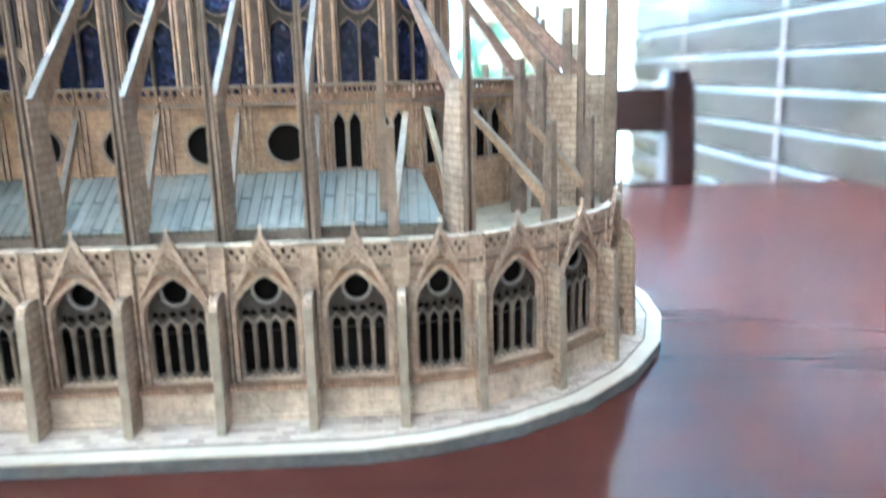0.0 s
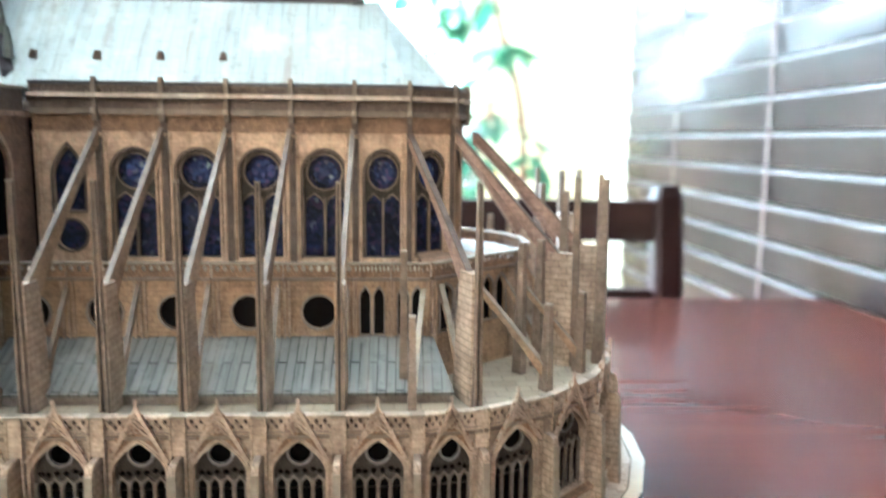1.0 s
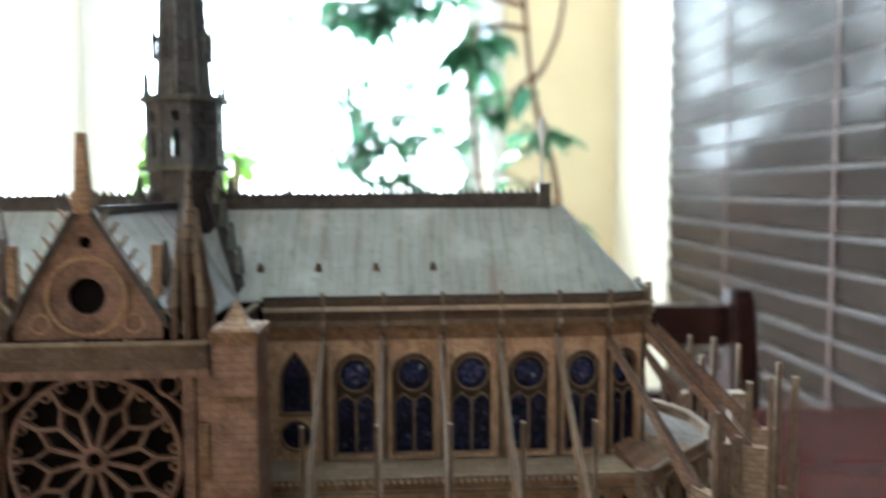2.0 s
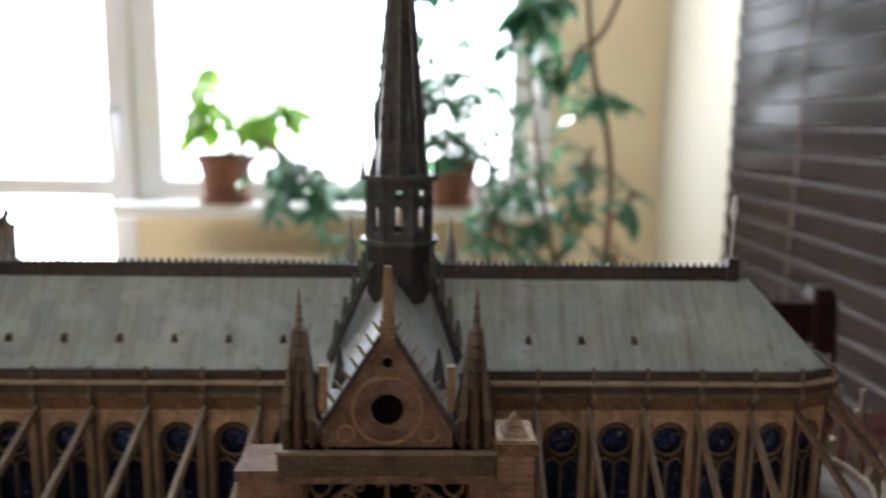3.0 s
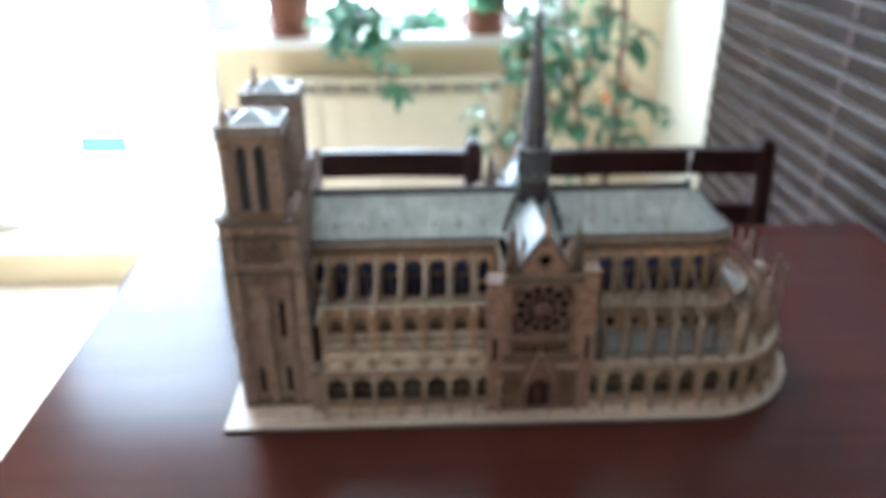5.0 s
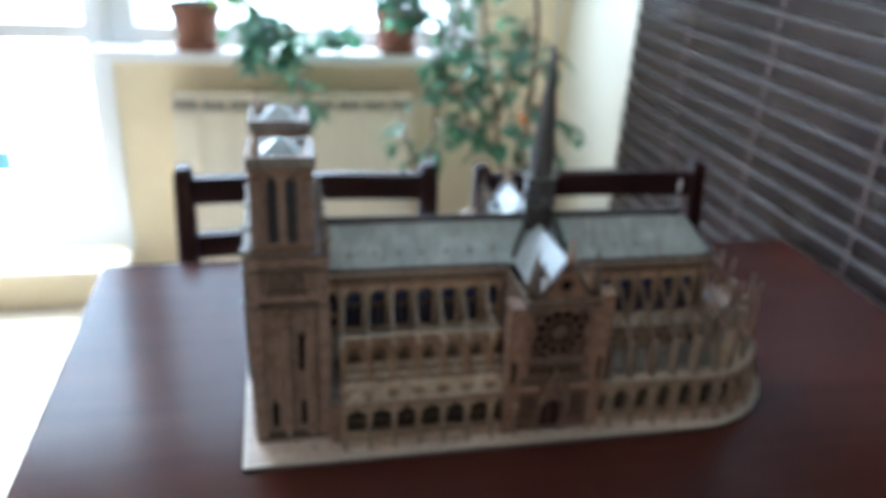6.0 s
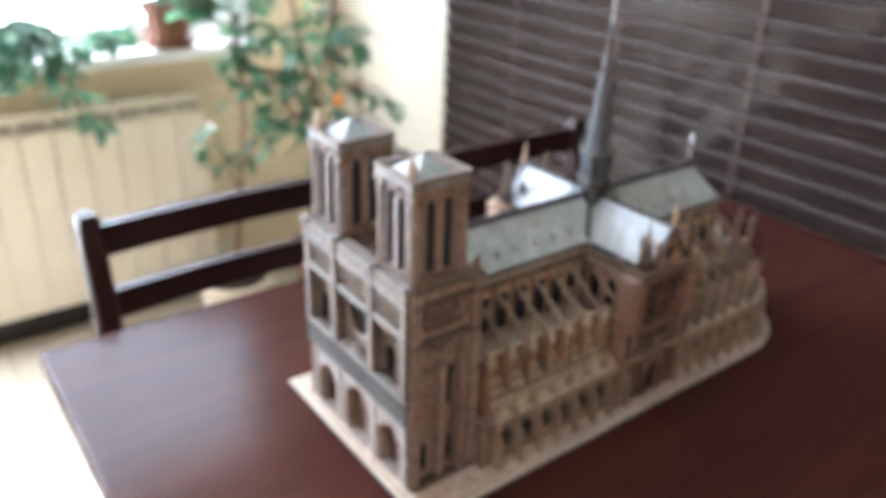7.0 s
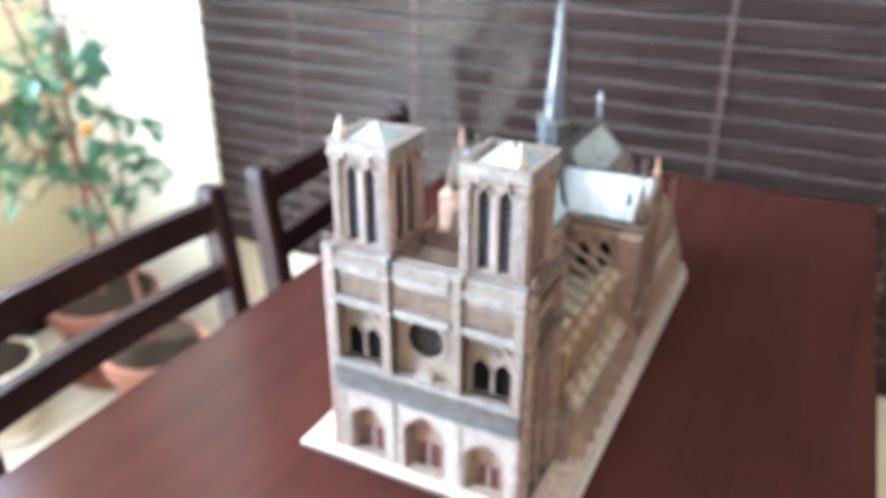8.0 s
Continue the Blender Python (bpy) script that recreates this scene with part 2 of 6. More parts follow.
TEAL = lead_roof("printed_green_roof", (0.215, 0.213, 0.194), (0.036, 0.033, 0.028), 3.2, 0.5, 0.95, 0.95)


def paving():
    m, n, l, p = material("printed_paving", 0.55, spec=0.4)
    br = node(n, "TexBrick", Color1=(0.56, 0.455, 0.37, 1), Color2=(0.30, 0.215, 0.168, 1), Mortar=(0.52, 0.435, 0.355, 1), Scale=1.0)
    br.offset, br.inputs["Mortar Size"].default_value = 0.35, 0.2
    br.inputs["Brick Width"].default_value, br.inputs["Row Height"].default_value = 4.6, 2.6
    l.new(coords(n, l, 1000.0), br.inputs["Vector"])
    f = noise_tex(n, l, coords(n, l, 1.0), 60.0, 4)
    l.new(mix(n, l, br.outputs["Color"], (0.58, 0.48, 0.39), ramp(n, l, f, [(0.48, (0, 0, 0)), (0.72, (0.6,) * 3)])), p.inputs["Base Color"])
    return m


PAVING = paving()


def slabs():
    m, n, l, p = material("printed_terrace_slabs", 0.55, spec=0.4)
    br = node(n, "TexBrick", Color1=(0.39, 0.325, 0.235, 1), Color2=(0.31, 0.255, 0.18, 1), Mortar=(0.25, 0.205, 0.15, 1), Scale=1.0)
    br.inputs["Mortar Size"].default_value = 0.3
    br.inputs["Brick Width"].default_value, br.inputs["Row Height"].default_value = 9.0, 6.0
    l.new(coords(n, l, 1000.0), br.inputs["Vector"])
    f = noise_tex(n, l, coords(n, l, 1.0), 110.0, 5)
    l.new(mix(n, l, br.outputs["Color"], (0.2, 0.165, 0.12), ramp(n, l, f, [(0.5, (0, 0, 0)), (0.75, (0.6,) * 3)])), p.inputs["Base Color"])
    return m


TERRACE = slabs()


def wood(name, light, mid, dark, along, rough, coat, scale=1.0, spec=0.5, sheen=0.12):
    m, n, l, p = material(name, rough, spec=spec, coat=coat)
    p.inputs["Coat Roughness"].default_value = sheen
    st = [26.0 * scale] * 3
    st[along] = 1.6 * scale
    v = coords(n, l, tuple(st), 20.0)
    w = node(n, "TexNoise", Scale=1.0, Detail=7.0, Roughness=0.62, Distortion=1.4)
    l.new(v, w.inputs["Vector"])
    big = noise_tex(n, l, coords(n, l, 1.0, 6.0), 9.0 * scale, 4, 0.6)
    col = ramp(n, l, w.outputs["Fac"], [(0.28, dark), (0.52, mid), (0.78, light)])
    col = mix(n, l, col, dark, ramp(n, l, big, [(0.42, (0, 0, 0)), (0.7, (0.65,) * 3)]))
    l.new(col, p.inputs["Base Color"])
    fine = noise_tex(n, l, coords(n, l, tuple(a * 9 for a in st)), 1.0, 3)
    bump(n, l, p, fine, 0.025, 0.0005)
    return m


TABLE_WOOD = wood("mahogany_table", (0.064, 0.0202, 0.0145), (0.053, 0.0167, 0.0122), (0.037, 0.0122, 0.0096), 0, 0.45, 0.37, scale=0.8, spec=0.0, sheen=0.17)
CHAIR_WOOD = wood("dark_chair_wood", (0.05, 0.021, 0.019), (0.031, 0.0128, 0.0122), (0.014, 0.0068, 0.0072), 0, 0.42, 0.08, spec=0.16)
CHAIR_POST = wood("dark_chair_wood_upright", (0.05, 0.021, 0.019), (0.031, 0.0128, 0.0122), (0.014, 0.0068, 0.0072), 2, 0.42, 0.08, spec=0.16)
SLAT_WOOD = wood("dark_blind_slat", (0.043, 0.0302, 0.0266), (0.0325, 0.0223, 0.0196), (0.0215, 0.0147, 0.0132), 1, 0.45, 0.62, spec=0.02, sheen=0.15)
# Lighter copy of the slat wood: paints the light caught by upturned edges.
SLAT_LIT_EDGE = wood("lit_slat_edge", (0.066, 0.051, 0.047), (0.056, 0.043, 0.039), (0.044, 0.033, 0.030), 1, 0.45, 0.0, spec=0.25, sheen=0.18)
CREAM = plain("cream_wall_paint", (0.78, 0.675, 0.475), (0.745, 0.64, 0.445), 7, 0.7, grain=0.03)
CREAM_LIGHT = plain("pale_wall_paint", (0.7, 0.655, 0.54), (0.67, 0.625, 0.51), 7, 0.7, grain=0.03)
# Made-up colour for the unseen walls; dims and warms their bounced light.
TAN_BOUNCE = plain("tan_bounce_paint", (0.46, 0.32, 0.20), (0.43, 0.295, 0.18), 7, 0.75, grain=0.03)
WHITE = plain("white_ceiling_paint", (0.8, 0.79, 0.76), (0.77, 0.76, 0.73), 9, 0.8, grain=0.02)
PVC = plain("white_pvc", (0.82, 0.83, 0.84), (0.79, 0.80, 0.81), 20, 0.28, grain=0.0)
ENAMEL = plain("cream_white_enamel", (0.78, 0.715, 0.585), (0.75, 0.68, 0.55), 14, 0.35, grain=0.0)
TERRACOTTA = plain("terracotta", (0.215, 0.085, 0.048), (0.145, 0.055, 0.031), 24, 0.7)
# Dark colour for the shade in the gaps between radiator bars.
GAP_SHADE = plain("radiator_gap_shade", (0.11, 0.095, 0.08), (0.07, 0.06, 0.05), 60, 0.7)
CERAMIC = plain("cream_ceramic", (0.62, 0.54, 0.42), (0.52, 0.44, 0.33), 16, 0.4)
SOIL = plain("potting_soil", (0.035, 0.022, 0.014), (0.015, 0.010, 0.007), 90, 0.9, spec=0.08, grain=0.6)
BARK = plain("brown_bark", (0.20, 0.085, 0.048), (0.11, 0.048, 0.030), 60, 0.65, grain=0.3)
ORANGE = plain("orange_peel", (0.85, 0.29, 0.02), (0.78, 0.24, 0.015), 300, 0.4, grain=0.15)
BLACK = plain("black_baseboard", (0.018, 0.016, 0.015), (0.026, 0.022, 0.02), 30, 0.45)
CORD = plain("brown_blind_tape", (0.15, 0.10, 0.088), (0.11, 0.072, 0.063), 500, 0.8)
CYAN = plain("pale_blue_sticker", (0.30, 0.66, 0.74), (0.26, 0.60, 0.68), 60, 0.5)
PAPER = plain("white_paper", (0.8, 0.79, 0.77), (0.75, 0.74, 0.72), 30, 0.6)


def leaf_material(name, a, b):
    m, n, l, p = material(name, 0.28, spec=1.0)
    g = n.new("ShaderNodeNewGeometry")
    l.new(ramp(n, l, g.outputs["Random Per Island"], [(0.0, a), (0.6, tuple((x + y) / 2 for x, y in zip(a, b))), (1.0, b)]), p.inputs["Base Color"])
    t = n.new("ShaderNodeBsdfTranslucent")
    l.new(ramp(n, l, g.outputs["Random Per Island"], [(0.0, tuple(x * 1.6 for x in a)), (1.0, tuple(x * 1.6 for x in b))]), t.inputs["Color"])
    mx = n.new("ShaderNodeMixShader")
    mx.inputs[0].default_value = 0.48
    l.new(p.outputs[0], mx.inputs[1])
    l.new(t.outputs[0], mx.inputs[2])
    l.new(mx.outputs[0], n["Material Output"].inputs["Surface"])
    return m


LEAF = leaf_material("citrus_leaf", (0.03, 0.105, 0.06), (0.085, 0.19, 0.098))
LEAF_YOUNG = leaf_material("young_leaf", (0.12, 0.24, 0.03), (0.22, 0.34, 0.06))


def floor_material():
    m, n, l, p = material("pale_floor", 0.32, spec=0.5)
    br = node(n, "TexBrick", Color1=(0.66, 0.585, 0.47, 1), Color2=(0.61, 0.53, 0.415, 1), Mortar=(0.38, 0.32, 0.24, 1), Scale=1.0)
    br.inputs["Mortar Size"].default_value, br.inputs["Brick Width"].default_value, br.inputs["Row Height"].default_value = 0.004, 1.2, 0.19
    l.new(coords(n, l, 1.0), br.inputs["Vector"])
    g = noise_tex(n, l, coords(n, l, (3.0, 40.0, 3.0)), 1.0, 5)
    l.new(mix(n, l, br.outputs["Color"], (0.52, 0.44, 0.33), ramp(n, l, g, [(0.4, (0, 0, 0)), (0.75, (0.5,) * 3)])), p.inputs["Base Color"])
    return m


FLOOR = floor_material()


def pane_glass():
    m, n, l, p = material("window_glass", 0.02, spec=0.5)
    p.inputs["Transmission Weight"].default_value, p.inputs["IOR"].default_value = 1.0, 1.45
    p.inputs["Base Color"].default_value = (0.97, 0.99, 0.98, 1)
    return m


PANE = pane_glass()


# ---------------------------------------------------------------- geometry
class Geo:
    """Gathers faces in local coordinates (u across, d into the wall, v up)."""

    def __init__(self):
        self.v, self.f, self.m = [], [], []

    def only(self, mat):
        """The faces of one material, as a Geo of their own."""
        g, keep = Geo(), {}
        for f, m in zip(self.f, self.m):
            if m == mat:
                g.f.append(tuple(keep.setdefault(i, len(keep)) for i in f))
                g.m.append(0)
        g.v = [self.v[i] for i in keep]
        return g

    def add(self, verts, faces, mat=0):
        k = len(self.v)
        self.v += [tuple(p) for p in verts]
        self.f += [tuple(k + i for i in f) for f in faces]
        self.m += [mat] * len(faces)
        return self

    def box(self, x0, x1, y0, y1, z0, z1, mat=0):
        p = [(x, y, z) for z in (z0, z1) for x, y in ((x0, y0), (x1, y0), (x1, y1), (x0, y1))]
        return self.add(p, [(3, 2, 1, 0), (4, 5, 6, 7), (0, 1, 5, 4), (1, 2, 6, 5), (2, 3, 7, 6), (3, 0, 4, 7)], mat)

    def hull(self, low, high, mat=0):
        """A solid between two loops of equal length."""
        n = len(low)
        return self.add(list(low) + list(high), [tuple(range(n))[::-1], tuple(range(n, 2 * n))] + [(i, (i + 1) % n, n + (i + 1) % n, n + i) for i in range(n)], mat)

    def frustum(self, c, r0, r1, z0, z1, n=8, mat=0, turn=0.0):
        ring = lambda r, z: [(c[0] + r * math.cos(turn + 2 * math.pi * i / n), c[1] + r * math.sin(turn + 2 * math.pi * i / n), z) for i in range(n)]  # noqa: E731
        return self.hull(ring(r0, z0), ring(max(r1, 1e-5), z1), mat)

    def panel(self, outer, holes, d0, d1, mat=0, side=None):
        """A board of the outline outer (u, v) with holes, from depth d0 to d1."""
        loops = [outer, *holes]
        flat = [p for lp in loops for p in lp]
        tris = tessellate_polygon([[Vector((u, v, 0)) for u, v in lp] for lp in loops])
        self.add([(u, d0, v) for u, v in flat], tris, mat)
        self.add([(u, d1, v) for u, v in flat], [t[::-1] for t in tris], mat)
        k = 0
        for lp in loops:
            n = len(lp)
            self.add([(u, d0, v) for u, v in lp] + [(u, d1, v) for u, v in lp], [(i, (i + 1) % n, n + (i + 1) % n, n + i) for i in range(n)], mat if side is None else side)
            k += n
        return self

    def islands(self):
        """The loose pieces, each as a Geo of its own, largest first."""
        root, at_ = list(range(len(self.v))), {}

        def find(i):
            while root[i] != i:
                root[i] = root[root[i]]
                i = root[i]
            return i

        for i, p in enumerate(self.v):
            j = at_.setdefault(tuple(round(c, 6) for c in p), i)
            root[find(i)] = find(j)
        for f in self.f:
            for i in f[1:]:
                root[find(i)] = find(f[0])
        groups = {}
        for f, m in zip(self.f, self.m):
            groups.setdefault(find(f[0]), []).append((f, m))
        out = []
        for faces in groups.values():
            g, keep = Geo(), {}
            for f, m in faces:
                g.f.append(tuple(keep.setdefault(i, len(keep)) for i in f))
                g.m.append(m)
            g.v = [self.v[i] for i in keep]
            out.append(g)
        return sorted(out, key=lambda q: -len(q.v))

    def split(self, names, *mats, each=None):
        """One mesh for each of the names, by material; where each names a material's loose pieces, one for each piece."""
        out = []
        for k, name in enumerate(names):
            if each and k in each:
                for i, g in enumerate(self.only(k).islands()):
                    out.append((each[k] if i else name, g.mesh(each[k] if i else name, mats[k])))
            else:
                out.append((name, self.only(k).mesh(name, mats[k])))
        return out

    def mesh(self, name, *mats):
        me = bpy.data.meshes.new(name)
        me.from_pydata(self.v, [], self.f)
        for m in mats:
            me.materials.append(m)
        me.polygons.foreach_set("material_index", self.m)
        bm = bmesh.new()
        bm.from_mesh(me)
        bmesh.ops.remove_doubles(bm, verts=bm.verts, dist=1e-6)
        bmesh.ops.recalc_face_normals(bm, faces=bm.faces)
        bm.to_mesh(me)
        bm.free()
        return me


def rect(u0, u1, v0, v1):
    return [(u0, v0), (u1, v0), (u1, v1), (u0, v1)]


def circle(u, v, r, n=20):
    return [(u + r * math.cos(2 * math.pi * i / n), v + r * math.sin(2 * math.pi * i / n)) for i in range(n)]


def lancet(u, w, v0, v1, v2, n=7, k=1.75):
    """A pointed opening: foot v0, spring v1, tip v2."""
    right = [(w / 2 * (1 - (i / n) ** k), v1 + (v2 - v1) * i / n) for i in range(n)]
    return [(u - w / 2, v0), (u + w / 2, v0)] + [(u + a, b) for a, b in right] + [(u, v2)] + [(u - a, b) for a, b in right[::-1]]


def round_arch(u, w, v0, v1, v2, n=9):
    """A round-headed opening: foot v0, spring v1, crown v2."""
    head = [(u + w / 2 * math.cos(math.pi * i / (2 * n)), v1 + (v2 - v1) * math.sin(math.pi * i / (2 * n))) for i in range(2 * n + 1)]
    return [(u - w / 2, v0), (u + w / 2, v0)] + head


def world_of(ob):
    return (world_of(ob.parent) @ ob.matrix_parent_inverse @ ob.matrix_basis) if ob.parent else ob.matrix_basis.copy()


def child(name, mesh, parent, m=None, label=""):
    """A part: one mesh under a thing, at the pose m in the world."""
    if isinstance(mesh, list):
        first = child(name, mesh[0][1], parent, m, label)
        for more, me in mesh[1:]:
            child(more, me, first if parent.type == "EMPTY" else parent, m)
        return first
    ob = new(name, mesh)
    ob.parent = parent
    ob.matrix_parent_inverse = world_of(parent).inverted()
    if m is not None:
        ob.matrix_basis = m
    return tagged(ob, label)


def thing(name, at, label, category, group="", kind=""):
    ob = new(name)
    ob.empty_display_size = 0.05
    ob.matrix_basis = at if isinstance(at, Matrix) else Matrix.Translation(at)
    return tagged(ob, label, category, group, kind)


def bevelled(ob, width, segments=2):
    b = ob.modifiers.new("bevel", "BEVEL")
    b.width, b.segments, b.limit_method = width, segments, "ANGLE"
    for p in ob.data.polygons:
        p.use_smooth = False
    return ob


def setting(name, geo, *mats, label="", category=""):
    return tagged(new(name, geo.mesh(name, *mats)), label, category, kind="structure")


# ---------------------------------------------------------------- the room
WALL_Y, WALL_X, ROOF_Z = 1.76, 0.545, 2.55
BACK_X, BACK_Y = -2.9, -2.6

setting("floor", Geo().box(BACK_X, WALL_X, BACK_Y, WALL_Y, -0.1, 0.0), FLOOR, label="pale beige laminate floor, bright near the balcony door", category="floor")
setting("ceiling", Geo().box(BACK_X - 0.2, WALL_X + 0.2, BACK_Y - 0.2, WALL_Y + 0.3, ROOF_Z, ROOF_Z + 0.1), WHITE, label="plain white painted ceiling", category="ceiling")
g = Geo()
g.panel([(BACK_X - 0.2, 0.0), (WALL_X, 0.0), (WALL_X, ROOF_Z), (BACK_X - 0.2, ROOF_Z)],
        [rect(-0.877, 0.245, 0.80, 2.30), rect(-1.70, -0.895, 0.10, 2.30)], WALL_Y, WALL_Y + 0.26)
setting("wall_north", g, CREAM, label="cream painted wall with window and balcony door", category="wall")
setting("wall_east", Geo().box(WALL_X, WALL_X + 0.2, BACK_Y, WALL_Y + 0.26, 0.0, ROOF_Z), CREAM_LIGHT, label="pale cream painted wall behind the blind", category="wall")
# West and south walls are unseen; they close the room and shape its bounce.
setting("wall_west", Geo().box(BACK_X - 0.2, BACK_X, BACK_Y, WALL_Y, 0.0, ROOF_Z), TAN_BOUNCE, label="unseen wall closing the room, tan to warm the bounced light", category="wall")
setting("wall_south", Geo().box(BACK_X - 0.2, WALL_X + 0.2, BACK_Y - 0.2, BACK_Y, 0.0, ROOF_Z), TAN_BOUNCE, label="unseen wall closing the room, tan to warm the bounced light", category="wall")
setting("baseboard", Geo().box(-0.895, WALL_X - 0.002, WALL_Y - 0.018, WALL_Y - 0.002, 0.002, 0.07), BLACK, label="black baseboard along the window wall", category="baseboard")
setting("trim", Geo().box(-1.75, -0.89, 1.63, WALL_Y - 0.002, 0.002, 0.115, 0).box(-1.76, -0.88, 1.615, WALL_Y - 0.003, 0.115, 0.135, 1), CREAM, ENAMEL, label="cream doorstep below the balcony door", category="step")


setting("trim_3", Geo().box(-0.8965, -0.8755, WALL_Y - 0.009, WALL_Y - 0.001, 0.137, 2.30), PVC, label="white plastic cover strip between door and window", category="trim")


def window_unit():
    w = tagged(new("window_1"), "white plastic window with a bright sky outside", "window", kind="structure")
    w.location = (-0.316, WALL_Y, 0.8)
    y0, y1 = WALL_Y + 0.012, WALL_Y + 0.075
    g = Geo().panel(rect(-0.877, 0.245, 0.802, 2.298), [rect(-0.80, 0.135, 0.858, 2.24), rect(0.185, 0.205, 0.858, 2.24)], y0, y1)
    bevelled(child("window_frame", g.mesh("window_frame", PVC), w), 0.006)
    for u0, u1 in ((-0.80, 0.135), (0.185, 0.205)):
        p = child("pane", Geo().box(u0, u1, y0 + 0.025, y0 + 0.031, 0.858, 2.24).mesh("pane", PANE), w)
        p.visible_shadow = False
    g = Geo().box(-0.915, 0.25, 1.665, WALL_Y + 0.01, 0.766, 0.802)
    bevelled(child("window_sill", g.mesh("window_sill", PVC), w, label="white window sill board"), 0.01, 3)
    d = tagged(new("door_1"), "white glazed balcony door with a middle rail", "door", kind="structure")
    d.location = (-1.3, WALL_Y, 0.1)
    g = Geo().panel(rect(-1.698, -0.897, 0.137, 2.298), [rect(-1.60, -0.948, 0.255, 0.805), rect(-1.60, -0.948, 0.86, 2.22)], y0, y1)
    bevelled(child("door_frame", g.mesh("door_frame", PVC), d), 0.006)
    for v0, v1 in ((0.255, 0.805), (0.86, 2.22)):
        p = child("pane", Geo().box(-1.60, -0.948, y0 + 0.025, y0 + 0.031, v0, v1).mesh("pane", PANE), d)
        p.visible_shadow = False
    h = Geo().box(-0.935, -0.915, y0 - 0.012, y0, 0.98, 1.06).box(-0.932, -0.918, y0 - 0.045, y0 - 0.012, 1.035, 1.05).box(-0.932, -0.918, y0 - 0.045, y0 - 0.035, 0.93, 1.05)
    child("door_handle", h.mesh("door_handle", PVC), d, label="white lever handle")
    s = Geo().box(-1.375, -1.208, y0 + 0.020, y0 + 0.0245, 0.40, 0.468)
    tagged(new("sticker", s.mesh("sticker", CYAN)), "pale blue paper sticker on the door glass", "sticker")


window_unit()


def radiator():
    r = thing("radiator", (-0.33, 1.70, 0.09), "cream white sectional radiator below the window sill", "radiator")
    g = Geo()
    g.box(-0.0388, 0.0388, 1.665, 1.682, 0.11, 0.612)
    g.box(-0.030, 0.030, 1.682, 1.735, 0.13, 0.60)
    g.box(-0.0385, 0.0385, 1.668, 1.690, 0.612, 0.622)
    for k in range(5):
        g.box(-0.0385 + 0.0178 * k, -0.0327 + 0.0178 * k, 1.672, 1.680, 0.622, 0.655)
    # The last box is a dark strip painting the shade behind the bars.
    g.box(-0.038, 0.038, 1.672, 1.738, 0.655, 0.668).box(-0.037, 0.037, 1.684, 1.690, 0.6225, 0.6545, 1)
    me = g.mesh("radiator_section", ENAMEL, GAP_SHADE)
    for k in range(9):
        bevelled(child("radiator_section", me, r, Matrix.Translation((-0.668 + 0.0815 * k, 0, 0))), 0.004) if k == 0 else child("radiator_section", me, r, Matrix.Translation((-0.668 + 0.0815 * k, 0, 0)))
    child("pipe", Geo().frustum((0.07, 1.71), 0.011, 0.011, 0.0, 0.18, 12).box(0.0, 0.07, 1.70, 1.72, 0.14, 0.16).mesh("pipe", ENAMEL), r)
    for x in (-0.64, -0.10):
        child("bracket", Geo().box(x, x + 0.04, 1.735, 1.758, 0.55, 0.60).mesh("bracket", ENAMEL), r)


radiator()


def blind():
    """Dark wooden slats, closed, in front of the east wall."""
    b = thing("venetian_blind", (0.47, 0.0, 0.4), "dark brown wooden venetian blind with closed slats", "blind")
    y0, y1 = -1.35, 1.086
    g = Geo()
    prof = [(-0.0014, -0.0155), (-0.0082, 0.0180), (-0.0079, 0.0197), (-0.0066, 0.0212), (-0.0040, 0.0222), (-0.0006, 0.0226), (-0.0002, 0.0218), (-0.0034, 0.0206), (-0.0054, 0.0182), (0.0010, -0.0155)]
    g.hull([(x, y0, z) for x, z in prof], [(x, y1, z) for x, z in prof])
    # Upper faces take the lighter wood as a painted highlight band.
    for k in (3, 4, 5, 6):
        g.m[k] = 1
    me = g.mesh("slat", SLAT_WOOD, SLAT_LIT_EDGE)
    rng = random.Random(4)
    for k in range(46):
        child("slat", me, b, Matrix.Translation((0.4665, 0, 0.44 + 0.0400 * k)) @ Matrix.Rotation(radians(rng.uniform(-0.7, 0.7)), 4, "Y"))
    child("head_rail", Geo().box(0.455, 0.51, y0, y1, 2.30, 2.36).mesh("head_rail", SLAT_WOOD), b)
    child("bottom_rail", Geo().box(0.462, 0.49, y0, y1, 0.395, 0.413).mesh("bottom_rail", SLAT_WOOD), b)
    for y in (0.822, 0.526, 0.226, -0.060, -0.36, -0.66, -0.96):
        child("tape", Geo().box(0.4566, 0.4578, y - 0.0022, y + 0.0022, 0.41, 2.30).mesh("tape", CORD), b)


blind()
setting("trim_2", Geo().box(0.4614, WALL_X - 0.002, 1.0865, 1.104, 0.002, 2.40), CREAM_LIGHT, label="pale painted edge strip beside the blind", category="trim")


# ---------------------------------------------------------------- table and chairs
def table():
    t = thing("dining_table", (-0.1, 0.02, 0.0), "glossy dark mahogany dining table", "table")
    g = Geo().box(-0.652, 0.452, -0.3285, 0.369, 0.722, 0.75)
    bevelled(child("tabletop", g.mesh("tabletop", TABLE_WOOD), t), 0.005, 3)
    child("apron", Geo().box(-0.60, 0.40, -0.285, -0.265, 0.63, 0.722).box(-0.60, 0.40, 0.305, 0.325, 0.63, 0.722)
          .box(-0.60, -0.58, -0.265, 0.305, 0.63, 0.722).box(0.38, 0.40, -0.265, 0.305, 0.63, 0.722).mesh("apron", TABLE_WOOD), t)
